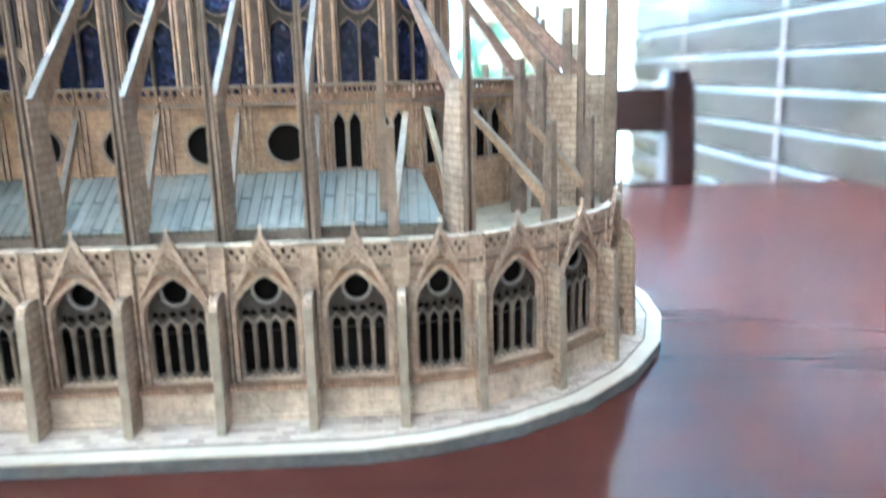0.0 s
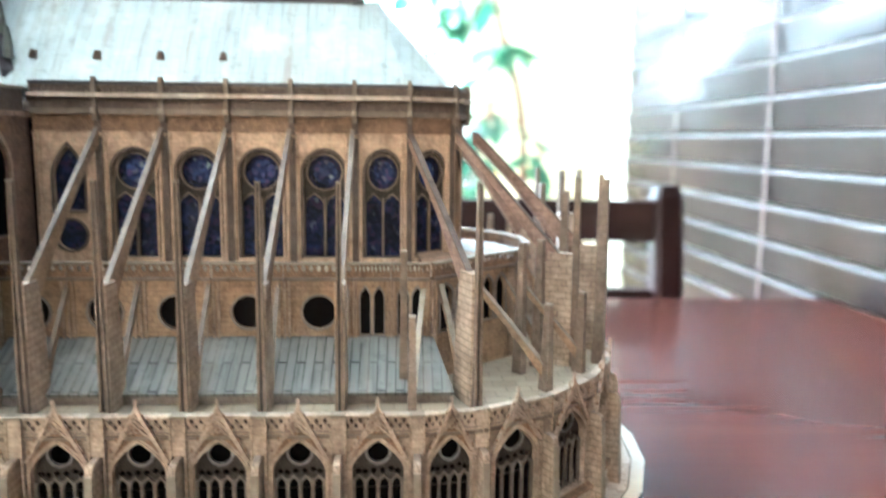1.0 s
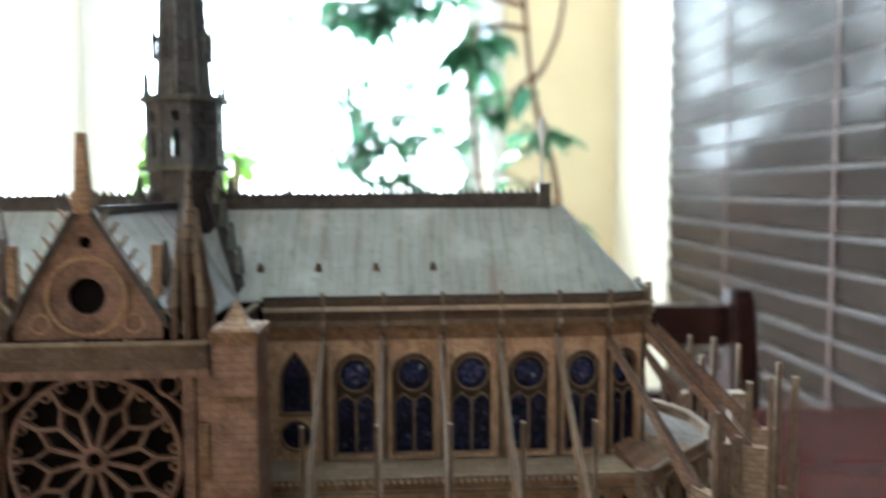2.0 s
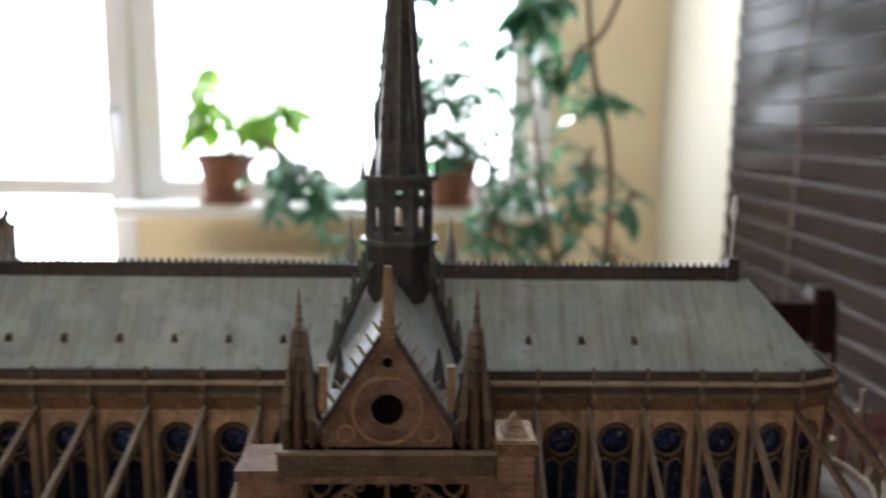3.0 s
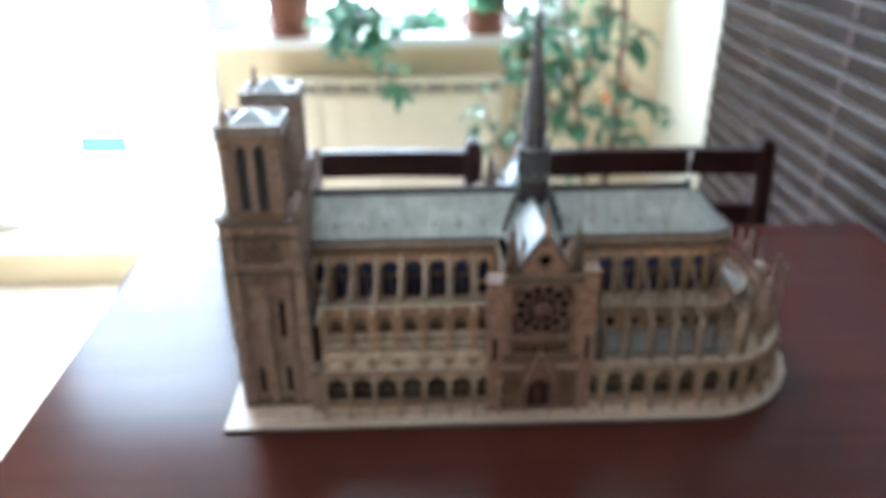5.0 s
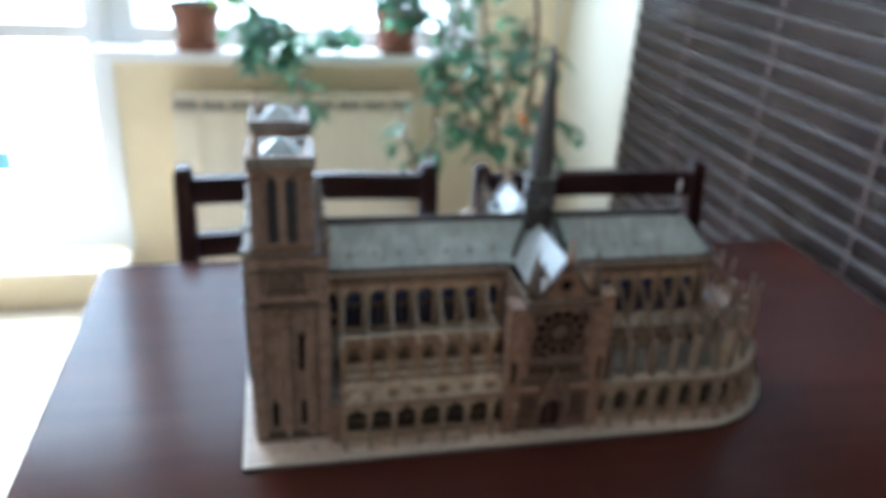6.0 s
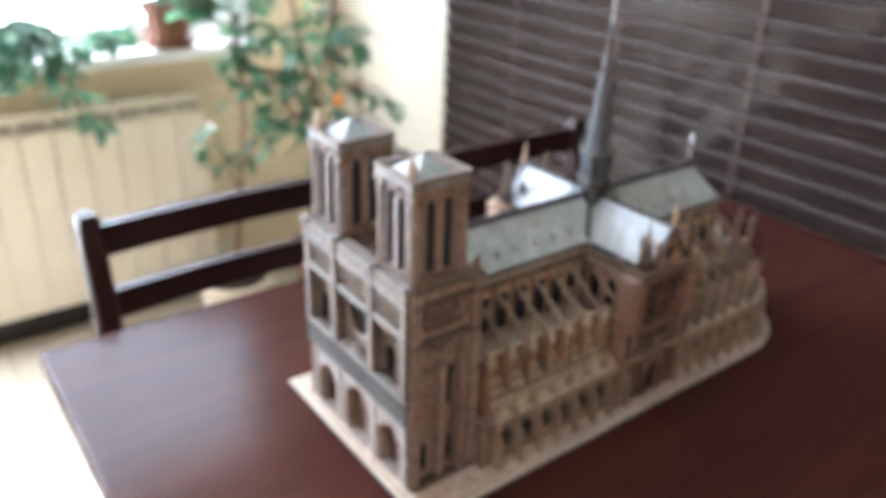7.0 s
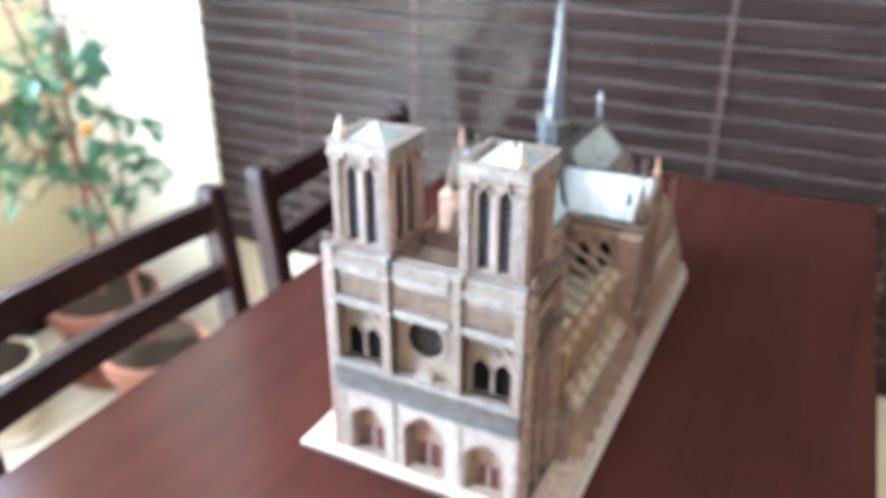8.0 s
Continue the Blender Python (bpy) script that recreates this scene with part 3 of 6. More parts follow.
    for x in (-0.585, 0.385):
        for y in (-0.27, 0.31):
            s = Geo().hull([(x + a * 0.022, y + b * 0.022, 0.0) for a, b in ((-1, -1), (1, -1), (1, 1), (-1, 1))], [(x + a * 0.034, y + b * 0.034, 0.70) for a, b in ((-1, -1), (1, -1), (1, 1), (-1, 1))])
            bevelled(child("leg", s.mesh("leg", TABLE_WOOD), t), 0.003)


table()


def chair():
    """A ladder-back chair; x across, y to the back, standing at the origin."""
    c = thing("dining_chair", (0, 0, 0), "dark stained wooden ladder-back chair pushed up to the table", "chair", "chairs at the table")
    w = 0.198
    for s in (-1, 1):
        g, x = Geo(), s * w
        prev = None
        for z, y, r in ((0.0, 0.0, 0.014), (0.44, -0.012, 0.018), (0.62, -0.004, 0.0165), (0.75, 0.006, 0.0155), (0.832, 0.016, 0.0145), (0.846, 0.0175, 0.011)):
            ring = [(x + a * r, y + b * r * 1.25, z) for a, b in ((-0.7, -1), (0.7, -1), (1, -0.7), (1, 0.7), (0.7, 1), (-0.7, 1), (-1, 0.7), (-1, -0.7))]
            if prev:
                g.hull(prev, ring)
            prev = ring
        child("back_post", g.mesh("back_post", CHAIR_POST), c)
        g = Geo().hull([(x + a * 0.014, -0.40 + b * 0.014, 0.0) for a, b in ((-1, -1), (1, -1), (1, 1), (-1, 1))], [(x + a * 0.018, -0.40 + b * 0.018, 0.425) for a, b in ((-1, -1), (1, -1), (1, 1), (-1, 1))])
        child("leg", g.mesh("leg", CHAIR_POST), c)
        child("stretcher", Geo().box(x - 0.008, x + 0.008, -0.39, -0.01, 0.20, 0.225).mesh("stretcher", CHAIR_WOOD), c)
    for z0, z1, y in ((0.786, 0.829, 0.010), (0.695, 0.735, 0.001)):
        g, n = Geo(), 8
        for i in range(n):
            xa, xb = -w + 2 * w * i / n, -w + 2 * w * (i + 1) / n
            ya, yb = (y + 0.012 * (1 - (a / w) ** 2) for a in (xa, xb))
            g.hull([(xa, ya - 0.009, z0), (xa, ya + 0.009, z0), (xa, ya + 0.011, z1), (xa, ya - 0.007, z1)], [(xb, yb - 0.009, z0), (xb, yb + 0.009, z0), (xb, yb + 0.011, z1), (xb, yb - 0.007, z1)])
        child("back_rail", g.mesh("back_rail", CHAIR_WOOD), c)
    g = Geo().hull([(-0.205, -0.425, 0.425), (0.205, -0.425, 0.425), (0.19, 0.0, 0.425), (-0.19, 0.0, 0.425)], [(-0.20, -0.42, 0.45), (0.20, -0.42, 0.45), (0.185, 0.0, 0.45), (-0.185, 0.0, 0.45)])
    bevelled(child("seat", g.mesh("seat", CHAIR_WOOD), c), 0.006)
    return c


first_chair = chair()
first_chair.matrix_basis = pose(-0.350, 0.498, 0, 0, 0, 0)
copy_thing(first_chair, pose(0.1385, 0.486, 0, 0, 0, -1.0))


# ---------------------------------------------------------------- the cathedral model
ZB, AX, P = 0.754, 0.030, 0.025            # top of its base plate, its long axis, one bay
AISLE_Y, TRIF_Y, CLER_Y = -0.0768, -0.0352, 0.0
XT = -0.1285                                # middle of the transept
model = thing("cathedral_model", (-0.14, AX, 0.75), "printed card model of a gothic cathedral standing on the table", "model building")


def at(x, y, turn=0.0, z=0.0, wide=1.0):
    return Matrix.Translation((x, y, z)) @ Matrix.Rotation(radians(turn), 4, "Z") @ Matrix.Diagonal((wide, 1, 1, 1))


def mirrored(m):
    """The pose on the other long side: turned half round about the axis, with x kept."""
    loc = m.translation
    turn = m.to_euler().z
    return Matrix.Translation((loc.x, 2 * AX - loc.y, loc.z)) @ Matrix.Rotation(math.pi - turn, 4, "Z") @ Matrix.Diagonal((m.to_scale().x, 1, 1, 1))


def rib(g, a, b, half, d0=-0.0010, d1=0.0010, mat=0):
    """A straight tracery bar from a to b (u, v)."""
    du, dv = b[0] - a[0], b[1] - a[1]
    n = math.hypot(du, dv)
    pu, pv = -dv / n * half, du / n * half
    g.panel([(a[0] - pu, a[1] - pv), (b[0] - pu, b[1] - pv), (b[0] + pu, b[1] + pv), (a[0] + pu, a[1] + pv)], [], d0, d1, mat)


# -- the aisle bay: wall, tracery, pane, arch, gable, parapet, buttress
def aisle_bay_meshes():
    out = {}
    h = P / 2
    arch = lancet(0, 0.0166, 0.0122, 0.0318, 0.0418)
    g = Geo().panel(rect(-h, h, 0.0, 0.0432), [arch], -0.001, 0.0012)
    out["wall"] = g.mesh("bay_wall", STONE_AISLE)
    out["plinth"] = Geo().box(-h, h, -0.0036, -0.001, 0.0, 0.0092).box(-h, h, -0.0044, -0.001, 0.0, 0.0016).mesh("plinth", STONE_BLOCK)
    g = Geo().hull([(-h, -0.0052, 0.0092), (h, -0.0052, 0.0092), (h, -0.001, 0.0092), (-h, -0.001, 0.0092)],
           [(-h, -0.0046, 0.0101), (h, -0.0046, 0.0101), (h, -0.001, 0.0112), (-h, -0.001, 0.0112)])
    out["sill_course"] = g.mesh("sill_course", CARVED)
    holes = [lancet(u, 0.0031, 0.0132, 0.0262, 0.0285, 4) for u in (-0.0060, -0.0020, 0.0020, 0.0060)]
    holes += [circle(0, 0.0373, 0.0035, 18)] + [circle(u, v, 0.0010, 8) for u, v in ((-0.0042, 0.0304), (0.0042, 0.0314), (-0.0014, 0.0308), (0.0014, 0.0308), (-0.0063, 0.0306), (0.0063, 0.0306))]
    g = Geo().panel(lancet(0, 0.0165, 0.0123, 0.0318, 0.0417), holes, 0.0003, 0.0012)
    for u in (-0.0079, -0.0040, 0, 0.0040, 0.0079):
        g.frustum((u, 0.0), 0.0007, 0.0007, 0.0125, 0.0284, 6, 1)
        g.frustum((u, 0.0), 0.0008, 0.0008, 0.0262, 0.0269, 6, 1)
    for u in (-0.0060, -0.0020, 0.0020, 0.0060):
        g.panel(lancet(u, 0.0039, 0.0255, 0.0268, 0.0300, 5), [lancet(u, 0.0029, 0.0255, 0.0266, 0.0288, 5)], -0.0005, 0.0004, 1)
    for k in range(8):
        g.frustum((-0.0072 + 0.00206 * k, -0.0004), 0.0007, 0.0002, 0.0122, 0.0140, 5, 1)
    out["tracery"] = g.split(("tracery", "cresting"), CARVED_AND_SHADE, TRACERY)
    out["oculus_ring"] = Geo().panel(circle(0, 0.0373, 0.0043, 18), [circle(0, 0.0373, 0.0034, 18)], -0.0004, 0.0006).mesh("oculus_ring", STONE_GREY)
    # Black sheet in place of the unlit space behind the window.
    out["pane"] = Geo().box(-0.0090, 0.0090, 0.0060, 0.0064, 0.0105, 0.0432).mesh("pane", INSIDE_SHADE)
    g = Geo().panel(lancet(0, 0.0192, 0.0112, 0.0320, 0.0436), [lancet(0, 0.0168, 0.0112, 0.0318, 0.0420)], -0.0022, -0.001)
    g.panel(lancet(0, 0.0180, 0.0112, 0.0319, 0.0428), [lancet(0, 0.0168, 0.0112, 0.0318, 0.0420)], -0.0027, -0.0022)
    out["arch"] = g.mesh("arch_moulding", STONE_AISLE)
    g = Geo().panel([(-0.0098, 0.0358), (-0.0087, 0.0358), (0, 0.0519), (0.0087, 0.0358), (0.0098, 0.0358), (0, 0.0540)], [], -0.0034, -0.0022)
    top = sorted((u, v) for u, v in lancet(0, 0.0186, 0.0, 0.0320, 0.0434) if v > 0.0362)
    g.panel([(-0.0088, 0.0362)] + top + [(0.0088, 0.0362), (0, 0.0522)], [], -0.0021, -0.0012, 1)
    for u, v, r in ((0, 0.0462, 0.0013), (0, 0.0492, 0.0008), (-0.0021, 0.0452, 0.0008), (0.0021, 0.0452, 0.0008)):
        g.panel(circle(u, v, r, 8), [circle(u, v, r * 0.55, 8)], -0.0026, -0.0020)
    for e in (-1, 1):
        for k in range(3):
            v = 0.0425 + 0.0030 * k
            half = 0.0087 * (0.0519 - v) / 0.0161
            rib(g, (-e * half, v), (e * half * 0.25, min(0.0512, v + half * 1.25 * 0.9)), 0.00026, -0.0030, -0.0020)
        rib(g, (e * 0.0078, 0.0374), (e * 0.0034, 0.0450), 0.00024, -0.0030, -0.0020)
    for k in range(4):
        a = (k + 0.7) / 4.6
        for s in (-1, 1):
            g.frustum((s * 0.0098 * (1 - a), -0.0029), 0.0006, 0.0001, 0.0362 + 0.0173 * a, 0.0362 + 0.0173 * a + 0.0014, 5, 1)
    g.frustum((0, -0.0029), 0.0007, 0.0003, 0.0530, 0.0552, 5).frustum((0, -0.0029), 0.0010, 0.0002, 0.0552, 0.0562, 5)
    out["gable"] = g.split(("gable", "gable_carving"), STONE_AISLE, CARVED, each={0: "gable_rib", 1: "crocket"})
    holes = []
    for k in range(9):
        u = -h + 0.0014 + k * 0.00278
        holes.append([(u - 0.0008, 0.0483), (u, 0.0473), (u + 0.0008, 0.0483), (u, 0.0493)])
        if k < 8:
            holes.append([(u + 0.0006, 0.0466), (u + 0.0014, 0.0457), (u + 0.0022, 0.0466), (u + 0.0014, 0.0475)])
    g = Geo().panel(rect(-h, h, 0.0432, 0.0500), holes, -0.0018, -0.0008)
    # Dark sheet paints the shade seen through the parapet's holes.
    out["parapet_back"] = Geo().box(-h, h, -0.0002, 0.0006, 0.0434, 0.0498).mesh("parapet_back", CARVED_AND_SHADE)
    out["parapet"] = g.mesh("parapet", STONE_AISLE)
    out["cornice"] = Geo().box(-h, h, -0.0026, -0.0006, 0.0428, 0.0440).box(-h, h, -0.0021, -0.0006, 0.0447, 0.0451).mesh("cornice", RAIL)
    out["coping"] = Geo().box(-h, h, -0.0026, 0.0004, 0.0498, 0.0506).mesh("coping", STONE_BLOCK)
    t, g = 0.0011, Geo()
    prof = [(0.0, 0.0), (-0.0124, 0.0), (-0.0122, 0.0030), (-0.0114, 0.0060), (-0.0106, 0.0345), (-0.0096, 0.0368), (-0.0070, 0.0376), (0.0, 0.0376)]
    g.hull([(-t, d, v) for d, v in prof], [(t, d, v) for d, v in prof])
    g.hull([(-t - 0.0001, -0.0128, 0.0), (t + 0.0001, -0.0128, 0.0), (t + 0.0001, -0.0122, 0.0), (-t - 0.0001, -0.0122, 0.0)], [(-t - 0.0001, -0.0110, 0.0345), (t + 0.0001, -0.0110, 0.0345), (t + 0.0001, -0.0104, 0.0345), (-t - 0.0001, -0.0104, 0.0345)], 1)
    g.box(-0.0019, 0.0019, -0.0028, 0.0, 0.0376, 0.0502, 2).box(-0.0025, -0.0020, -0.0034, 0, 0.0, 0.0500).box(0.0020, 0.0025, -0.0034, 0, 0.0, 0.0500)
    g.box(-0.0024, 0.0024, -0.0034, 0.0004, 0.0498, 0.0508, 1)
    out["buttress"] = g.split(("buttress", "buttress_edge", "pilaster"), STONE_PIER, EDGE, STONE_AISLE)
    return out


BAY = aisle_bay_meshes()


BAY["broad_wall"] = Geo().panel(rect(-P / 2, P / 2, 0.0, 0.0432), [lancet(0, 0.0166 * 1.2, 0.0122, 0.0318, 0.0418)], -0.001, 0.0012).mesh("bay_wall", STONE_AISLE)


def aisle_bay(m, gable=True, buttress=True, wide=1.0, deep=1.0):
    """A bay of the outer aisle; those without a gable have the broad windows of the nave."""
    wall = child("bay_wall", BAY["wall" if gable else "broad_wall"], model, m)
    q = m if gable else m @ Matrix.Diagonal((1.2, 1, 1, 1))
    child("tracery", BAY["tracery"] if gable else BAY["tracery"][1:], wall, q)
    for key, name in (("oculus_ring", "oculus_ring"), ("plinth", "plinth"), ("sill_course", "sill_course"), ("pane", "pane"), ("arch", "arch_moulding"), ("parapet", "parapet"), ("parapet_back", "parapet_back"), ("cornice", "cornice"), ("coping", "coping")):
        child(name, BAY[key], wall, q if key in ("oculus_ring", "pane", "arch") else m)
    if gable:
        child("gable", BAY["gable"], wall, m)
    if buttress:
        right = m @ Matrix.Diagonal((1 / wide, 1, 1, 1)) @ Matrix.Translation((P / 2 * wide, 0, 0)) @ Matrix.Diagonal((1, deep, 1, 1))
        child("buttress", BAY["buttress"], wall, right)


def base_plate():
    s, e = -0.1015, 0.062
    ring = [(-0.442, s), (e - 0.012, s)]
    for a in (-78, -66, -54, -41, -27, -13, 0, 13, 27, 41, 54, 66, 78):
        q = radians(a)
        ring.append((0.043 + 0.122 * math.cos(q), AX + (0.1315 if a < 0 else 0.1245) * math.sin(q)))
    ring += [(e - 0.012, 0.1545), (-0.442, 0.1545)]
    g = Geo().hull([(x, y, 0.75) for x, y in ring], [(x, y, 0.7536) for x, y in ring], 1)
    g.add([(x, y, ZB) for x, y in ring], [tuple(range(len(ring)))]).add([(x, y, ZB) for x, y in ring] + [(x, y, 0.7536) for x, y in ring], [(i, (i + 1) % len(ring), len(ring) + (i + 1) % len(ring), len(ring) + i) for i in range(len(ring))])
    plate = child("base_plate", g.mesh("base_plate", PAVING, CORE), model, label="grey card base plate printed with pale paving")

    def inset(by):
        out, n = [], len(ring)
        for i in range(n):
            (xa, ya), (xb, yb), (xc, yc) = ring[i - 1], ring[i], ring[(i + 1) % n]
            e0, e1 = Vector((xb - xa, yb - ya)).normalized(), Vector((xc - xb, yc - yb)).normalized()
            m = (Vector((-e0.y, e0.x)) + Vector((-e1.y, e1.x)))
            m = m / max(0.5, m.dot(Vector((-e0.y, e0.x))))
            out.append((xb + m.x * by, yb + m.y * by))
        return out

    for name, a, b, mat in (("border", 0.0004, 0.0052, BORDER), ("border_line", 0.0055, 0.0060, CARVED_DARK)):
        g, lo, hi, n = Geo(), inset(a), inset(b), len(ring)
        for i in range(n):
            j = (i + 1) % n
            q = [lo[i], lo[j], hi[j], hi[i]]
            g.hull([(x, y, ZB + 0.0001) for x, y in q], [(x, y, ZB + 0.0003) for x, y in q])
        child(name, g.mesh(name, mat), plate)
    return ring


base_plate()

# straight aisle bays, both sides
CHOIR_X = [-0.0760 + P * k for k in range(6)]
NAVE_X = [-0.331 + P * k for k in range(7)]
for x in CHOIR_X + NAVE_X:
    m = at(x, AISLE_Y, z=ZB)
    aisle_bay(m, gable=x > -0.1)
    aisle_bay(mirrored(m), gable=x > -0.1)
for x in (-0.3435, -0.0885):
    m = at(x, AISLE_Y, z=ZB)
    child("buttress", BAY["buttress"], model, m)
    child("buttress", BAY["buttress"], model, mirrored(m))

for s in (0, 1):
    g = Geo().box(-0.3562, -0.3432, -0.0742, -0.0560, 0.0, 0.0470).box(-0.3566, -0.3432, -0.0752, -0.0560, 0.0465, 0.0480, 1)
    for k in range(3):
        g.frustum((-0.3545 + 0.0042 * k, -0.0748), 0.0010, 0.0010, 0.0, 0.0460, 6)
    child("aisle_end", g.mesh("aisle_end", STONE_WEST, RAIL), model, Matrix.Translation((0, 2 * AX, ZB)) @ Matrix.Diagonal((1, -1, 1, 1)) if s else at(0, 0, z=ZB))

# the ring of the apse
RING = [(0.0617, AISLE_Y), (0.0825, -0.0730), (0.1055, -0.0605), (0.1255, -0.0405), (0.1372, -0.0175), (0.1425, 0.0062), (0.143, AX)]
RING += [(x, 2 * AX - y) for x, y in RING[-2::-1]]
for (x0, y0), (x1, y1) in zip(RING, RING[1:]):
    w = math.hypot(x1 - x0, y1 - y0)
    aisle_bay(at((x0 + x1) / 2, (y0 + y1) / 2, math.degrees(math.atan2(y1 - y0, x1 - x0)), ZB, w / P), wide=w / P, deep=0.68)

# terraces behind the parapet
inner = [(-0.345, AISLE_Y + 0.001)] + [(x - 0.001 * (x > 0.07), y + 0.001 * (1 if y < AX else -1)) for x, y in RING] + [(-0.345, 2 * AX - AISLE_Y - 0.001)]
g = Geo().hull([(x, y, 0.8005) for x, y in inner], [(x, y, 0.8015) for x, y in inner])
child("terrace", g.mesh("terrace", TERRACE), model, label="pale slabs of the lower terrace")


# -- triforium of the choir
def trif_bay(oculus):
    h = P / 2
    holes = [circle(0, 0.0265, 0.0061, 22)] if oculus else [lancet(u, 0.0066, 0.0180, 0.0320, 0.0355, 5) for u in (-0.0046, 0.0046)]
    g = Geo().panel(rect(-h, h, 0.0, 0.0390), holes, -0.0008, 0.0008)
    if oculus:
        g.panel(circle(0, 0.0265, 0.0068, 22), [circle(0, 0.0265, 0.0060, 22)], -0.0014, -0.0006, 1)
    else:
        for u in (-0.0046, 0.0046):
            g.panel(lancet(u, 0.0084, 0.0176, 0.0322, 0.0367, 5), [lancet(u, 0.0066, 0.0180, 0.0320, 0.0355, 5)], -0.0013, -0.0006, 1)
    return g.mesh("triforium_wall", STONE_BRICK, STONE_PALE)


def trif_parapet():
    h = P / 2
    holes = [[(u - 0.0010, 0.0428), (u, 0.0414), (u + 0.0010, 0.0428), (u, 0.0441)] for u in (-h + 0.0017 + 0.00272 * k for k in range(9))]
    g = Geo().panel(rect(-h, h, 0.0390, 0.0446), holes, -0.0020, -0.0012)
    return g.mesh("parapet", CARVED)


TRIF = {True: trif_bay(True), False: trif_bay(False)}
TRIF_PAR = trif_parapet()
TRIF_MORE = {"cornice": Geo().box(-P / 2, P / 2, -0.0030, 0.0004, 0.0384, 0.0396).mesh("cornice", RAIL), "coping": Geo().box(-P / 2, P / 2, -0.0027, -0.0004, 0.0442, 0.0450).mesh("coping", EDGE)}
SHAFT = Geo().box(-0.0004, 0.0004, -0.0012, 0.0, 0.0, 0.0385).mesh("shaft", STONE)
# Sheet coloured black as the shade behind the triforium openings.
TRIF_PANE = Geo().box(-P / 2, P / 2, 0.0020, 0.0024, 0.0, 0.0385).mesh("pane", INSIDE_SHADE)


def trif(m, oculus):
    w = child("triforium_wall", TRIF[oculus], model, m)
    child("parapet", TRIF_PAR, w, m)
    child("pane", TRIF_PANE, w, m)
    for name, me in TRIF_MORE.items():
        child(name, me, w, m)
    for u in (-0.0125, -0.0108, 0.0108):
        child("shaft", SHAFT, w, m @ Matrix.Translation((u, -0.0006, 0)))


TZ = 0.8015
TRING = [(0.0665, TRIF_Y)] + [(0.0587 + 0.0525 * math.cos(radians(a)), AX + 0.0525 * math.sin(radians(a))) for a in (-60, -36, -12)]
TRING += [(x, 2 * AX - y) for x, y in TRING[::-1]]
for k, x in enumerate([-0.0760, -0.0505, -0.0252, 0.0008, 0.0262]):
    m = at(x, TRIF_Y, z=TZ)
    trif(m, True), trif(mirrored(m), True)
m = at(0.0455, TRIF_Y, z=TZ, wide=0.54)
trif(m, False), trif(mirrored(m), False)
m = at(0.0595, TRIF_Y, z=TZ, wide=0.56)
trif(m, False), trif(mirrored(m), False)
for (x0, y0), (x1, y1) in zip(TRING, TRING[1:]):
    w = math.hypot(x1 - x0, y1 - y0)
    trif(at((x0 + x1) / 2, (y0 + y1) / 2, math.degrees(math.atan2(y1 - y0, x1 - x0)), TZ, w / P), False)
up = [(-0.092, TRIF_Y + 0.0005)] + [(x, y) for x, y in TRING] + [(-0.092, 2 * AX - TRIF_Y - 0.0005)]
child("terrace", Geo().hull([(x, y, 0.8395) for x, y in up], [(x, y, 0.8405) for x, y in up]).mesh("terrace", TERRACE), model, label="upper terrace below the high windows")

for i in range(len(TRING) - 1):
    g = Geo()
    (x0, y0), (x1, y1) = TRING[i], TRING[i + 1]
    q = [(0.0590 + (x - 0.0590) * 0.47, AX + (y - AX) * 0.47) for x, y in ((x0, y0), (x1, y1))]
    g.hull([(x0, y0, 0.8406), (x1, y1, 0.8406), (*q[1], 0.8406), (*q[0], 0.8406)], [(x0, y0, 0.8412), (x1, y1, 0.8412), (*q[1], 0.8450), (*q[0], 0.8450)])
    child("ambulatory_roof", g.mesh("ambulatory_roof", STONE_GREY if 1 < i < len(TRING) - 3 else CARVED), model, label="printed lean-to roof round the apse")

# the green lean-to roof of the choir aisle
for s in (0, 1):
    f = (lambda y: 2 * AX - y) if s else (lambda y: y)
    g = Geo().hull([(-0.085, f(-0.0605), 0.8045), (0.0745, f(-0.0605), 0.8045), (0.0680, f(-0.0360), 0.8180), (-0.085, f(-0.0360), 0.8180)],
                   [(-0.085, f(-0.0607), 0.8055), (0.0745, f(-0.0607), 0.8055), (0.0680, f(-0.0360), 0.8190), (-0.085, f(-0.0360), 0.8190)])
    child("aisle_roof", g.mesh("aisle_roof", TEAL), model, label="blue-green printed sheet roof")
    g = Geo().box(-0.085, 0.0738, min(f(-0.0595), f(-0.0585)), max(f(-0.0595), f(-0.0585)), 0.8015, 0.8046)
    child("aisle_roof_curb", g.mesh("aisle_roof_curb", STONE_PALE), model)


# -- high wall with the great windows
def cler_bay(kind):
    """kind 0: rose over two lights; 1: tall light over a small round."""
    h = P / 2
    if kind == 0:
        hole = round_arch(0, 0.0172, 0.0018, 0.0358, 0.0449)
        g = Geo().panel(rect(-h, h, 0.0, 0.0585), [hole], -0.0010, 0.0012)
        g.panel(round_arch(0, 0.0190, 0.0018, 0.0358, 0.0462), [hole], -0.0016, -0.0008, 1)
        g.box(-0.0090, 0.0090, -0.0026, -0.0008, 0.0004, 0.0018)
    else:
        holes = [lancet(0, 0.0120, 0.0205, 0.0345, 0.0460, 7), circle(0, 0.0107, 0.0062, 20)]
        g = Geo().panel(rect(-h, h, 0.0, 0.0585), holes, -0.0010, 0.0012)
        g.panel(lancet(0, 0.0138, 0.0195, 0.0345, 0.0478, 7), [holes[0]], -0.0016, -0.0008, 1)
        g.panel(circle(0, 0.0107, 0.0070, 20), [circle(0, 0.0107, 0.0061, 20)], -0.0018, -0.0008, 1)
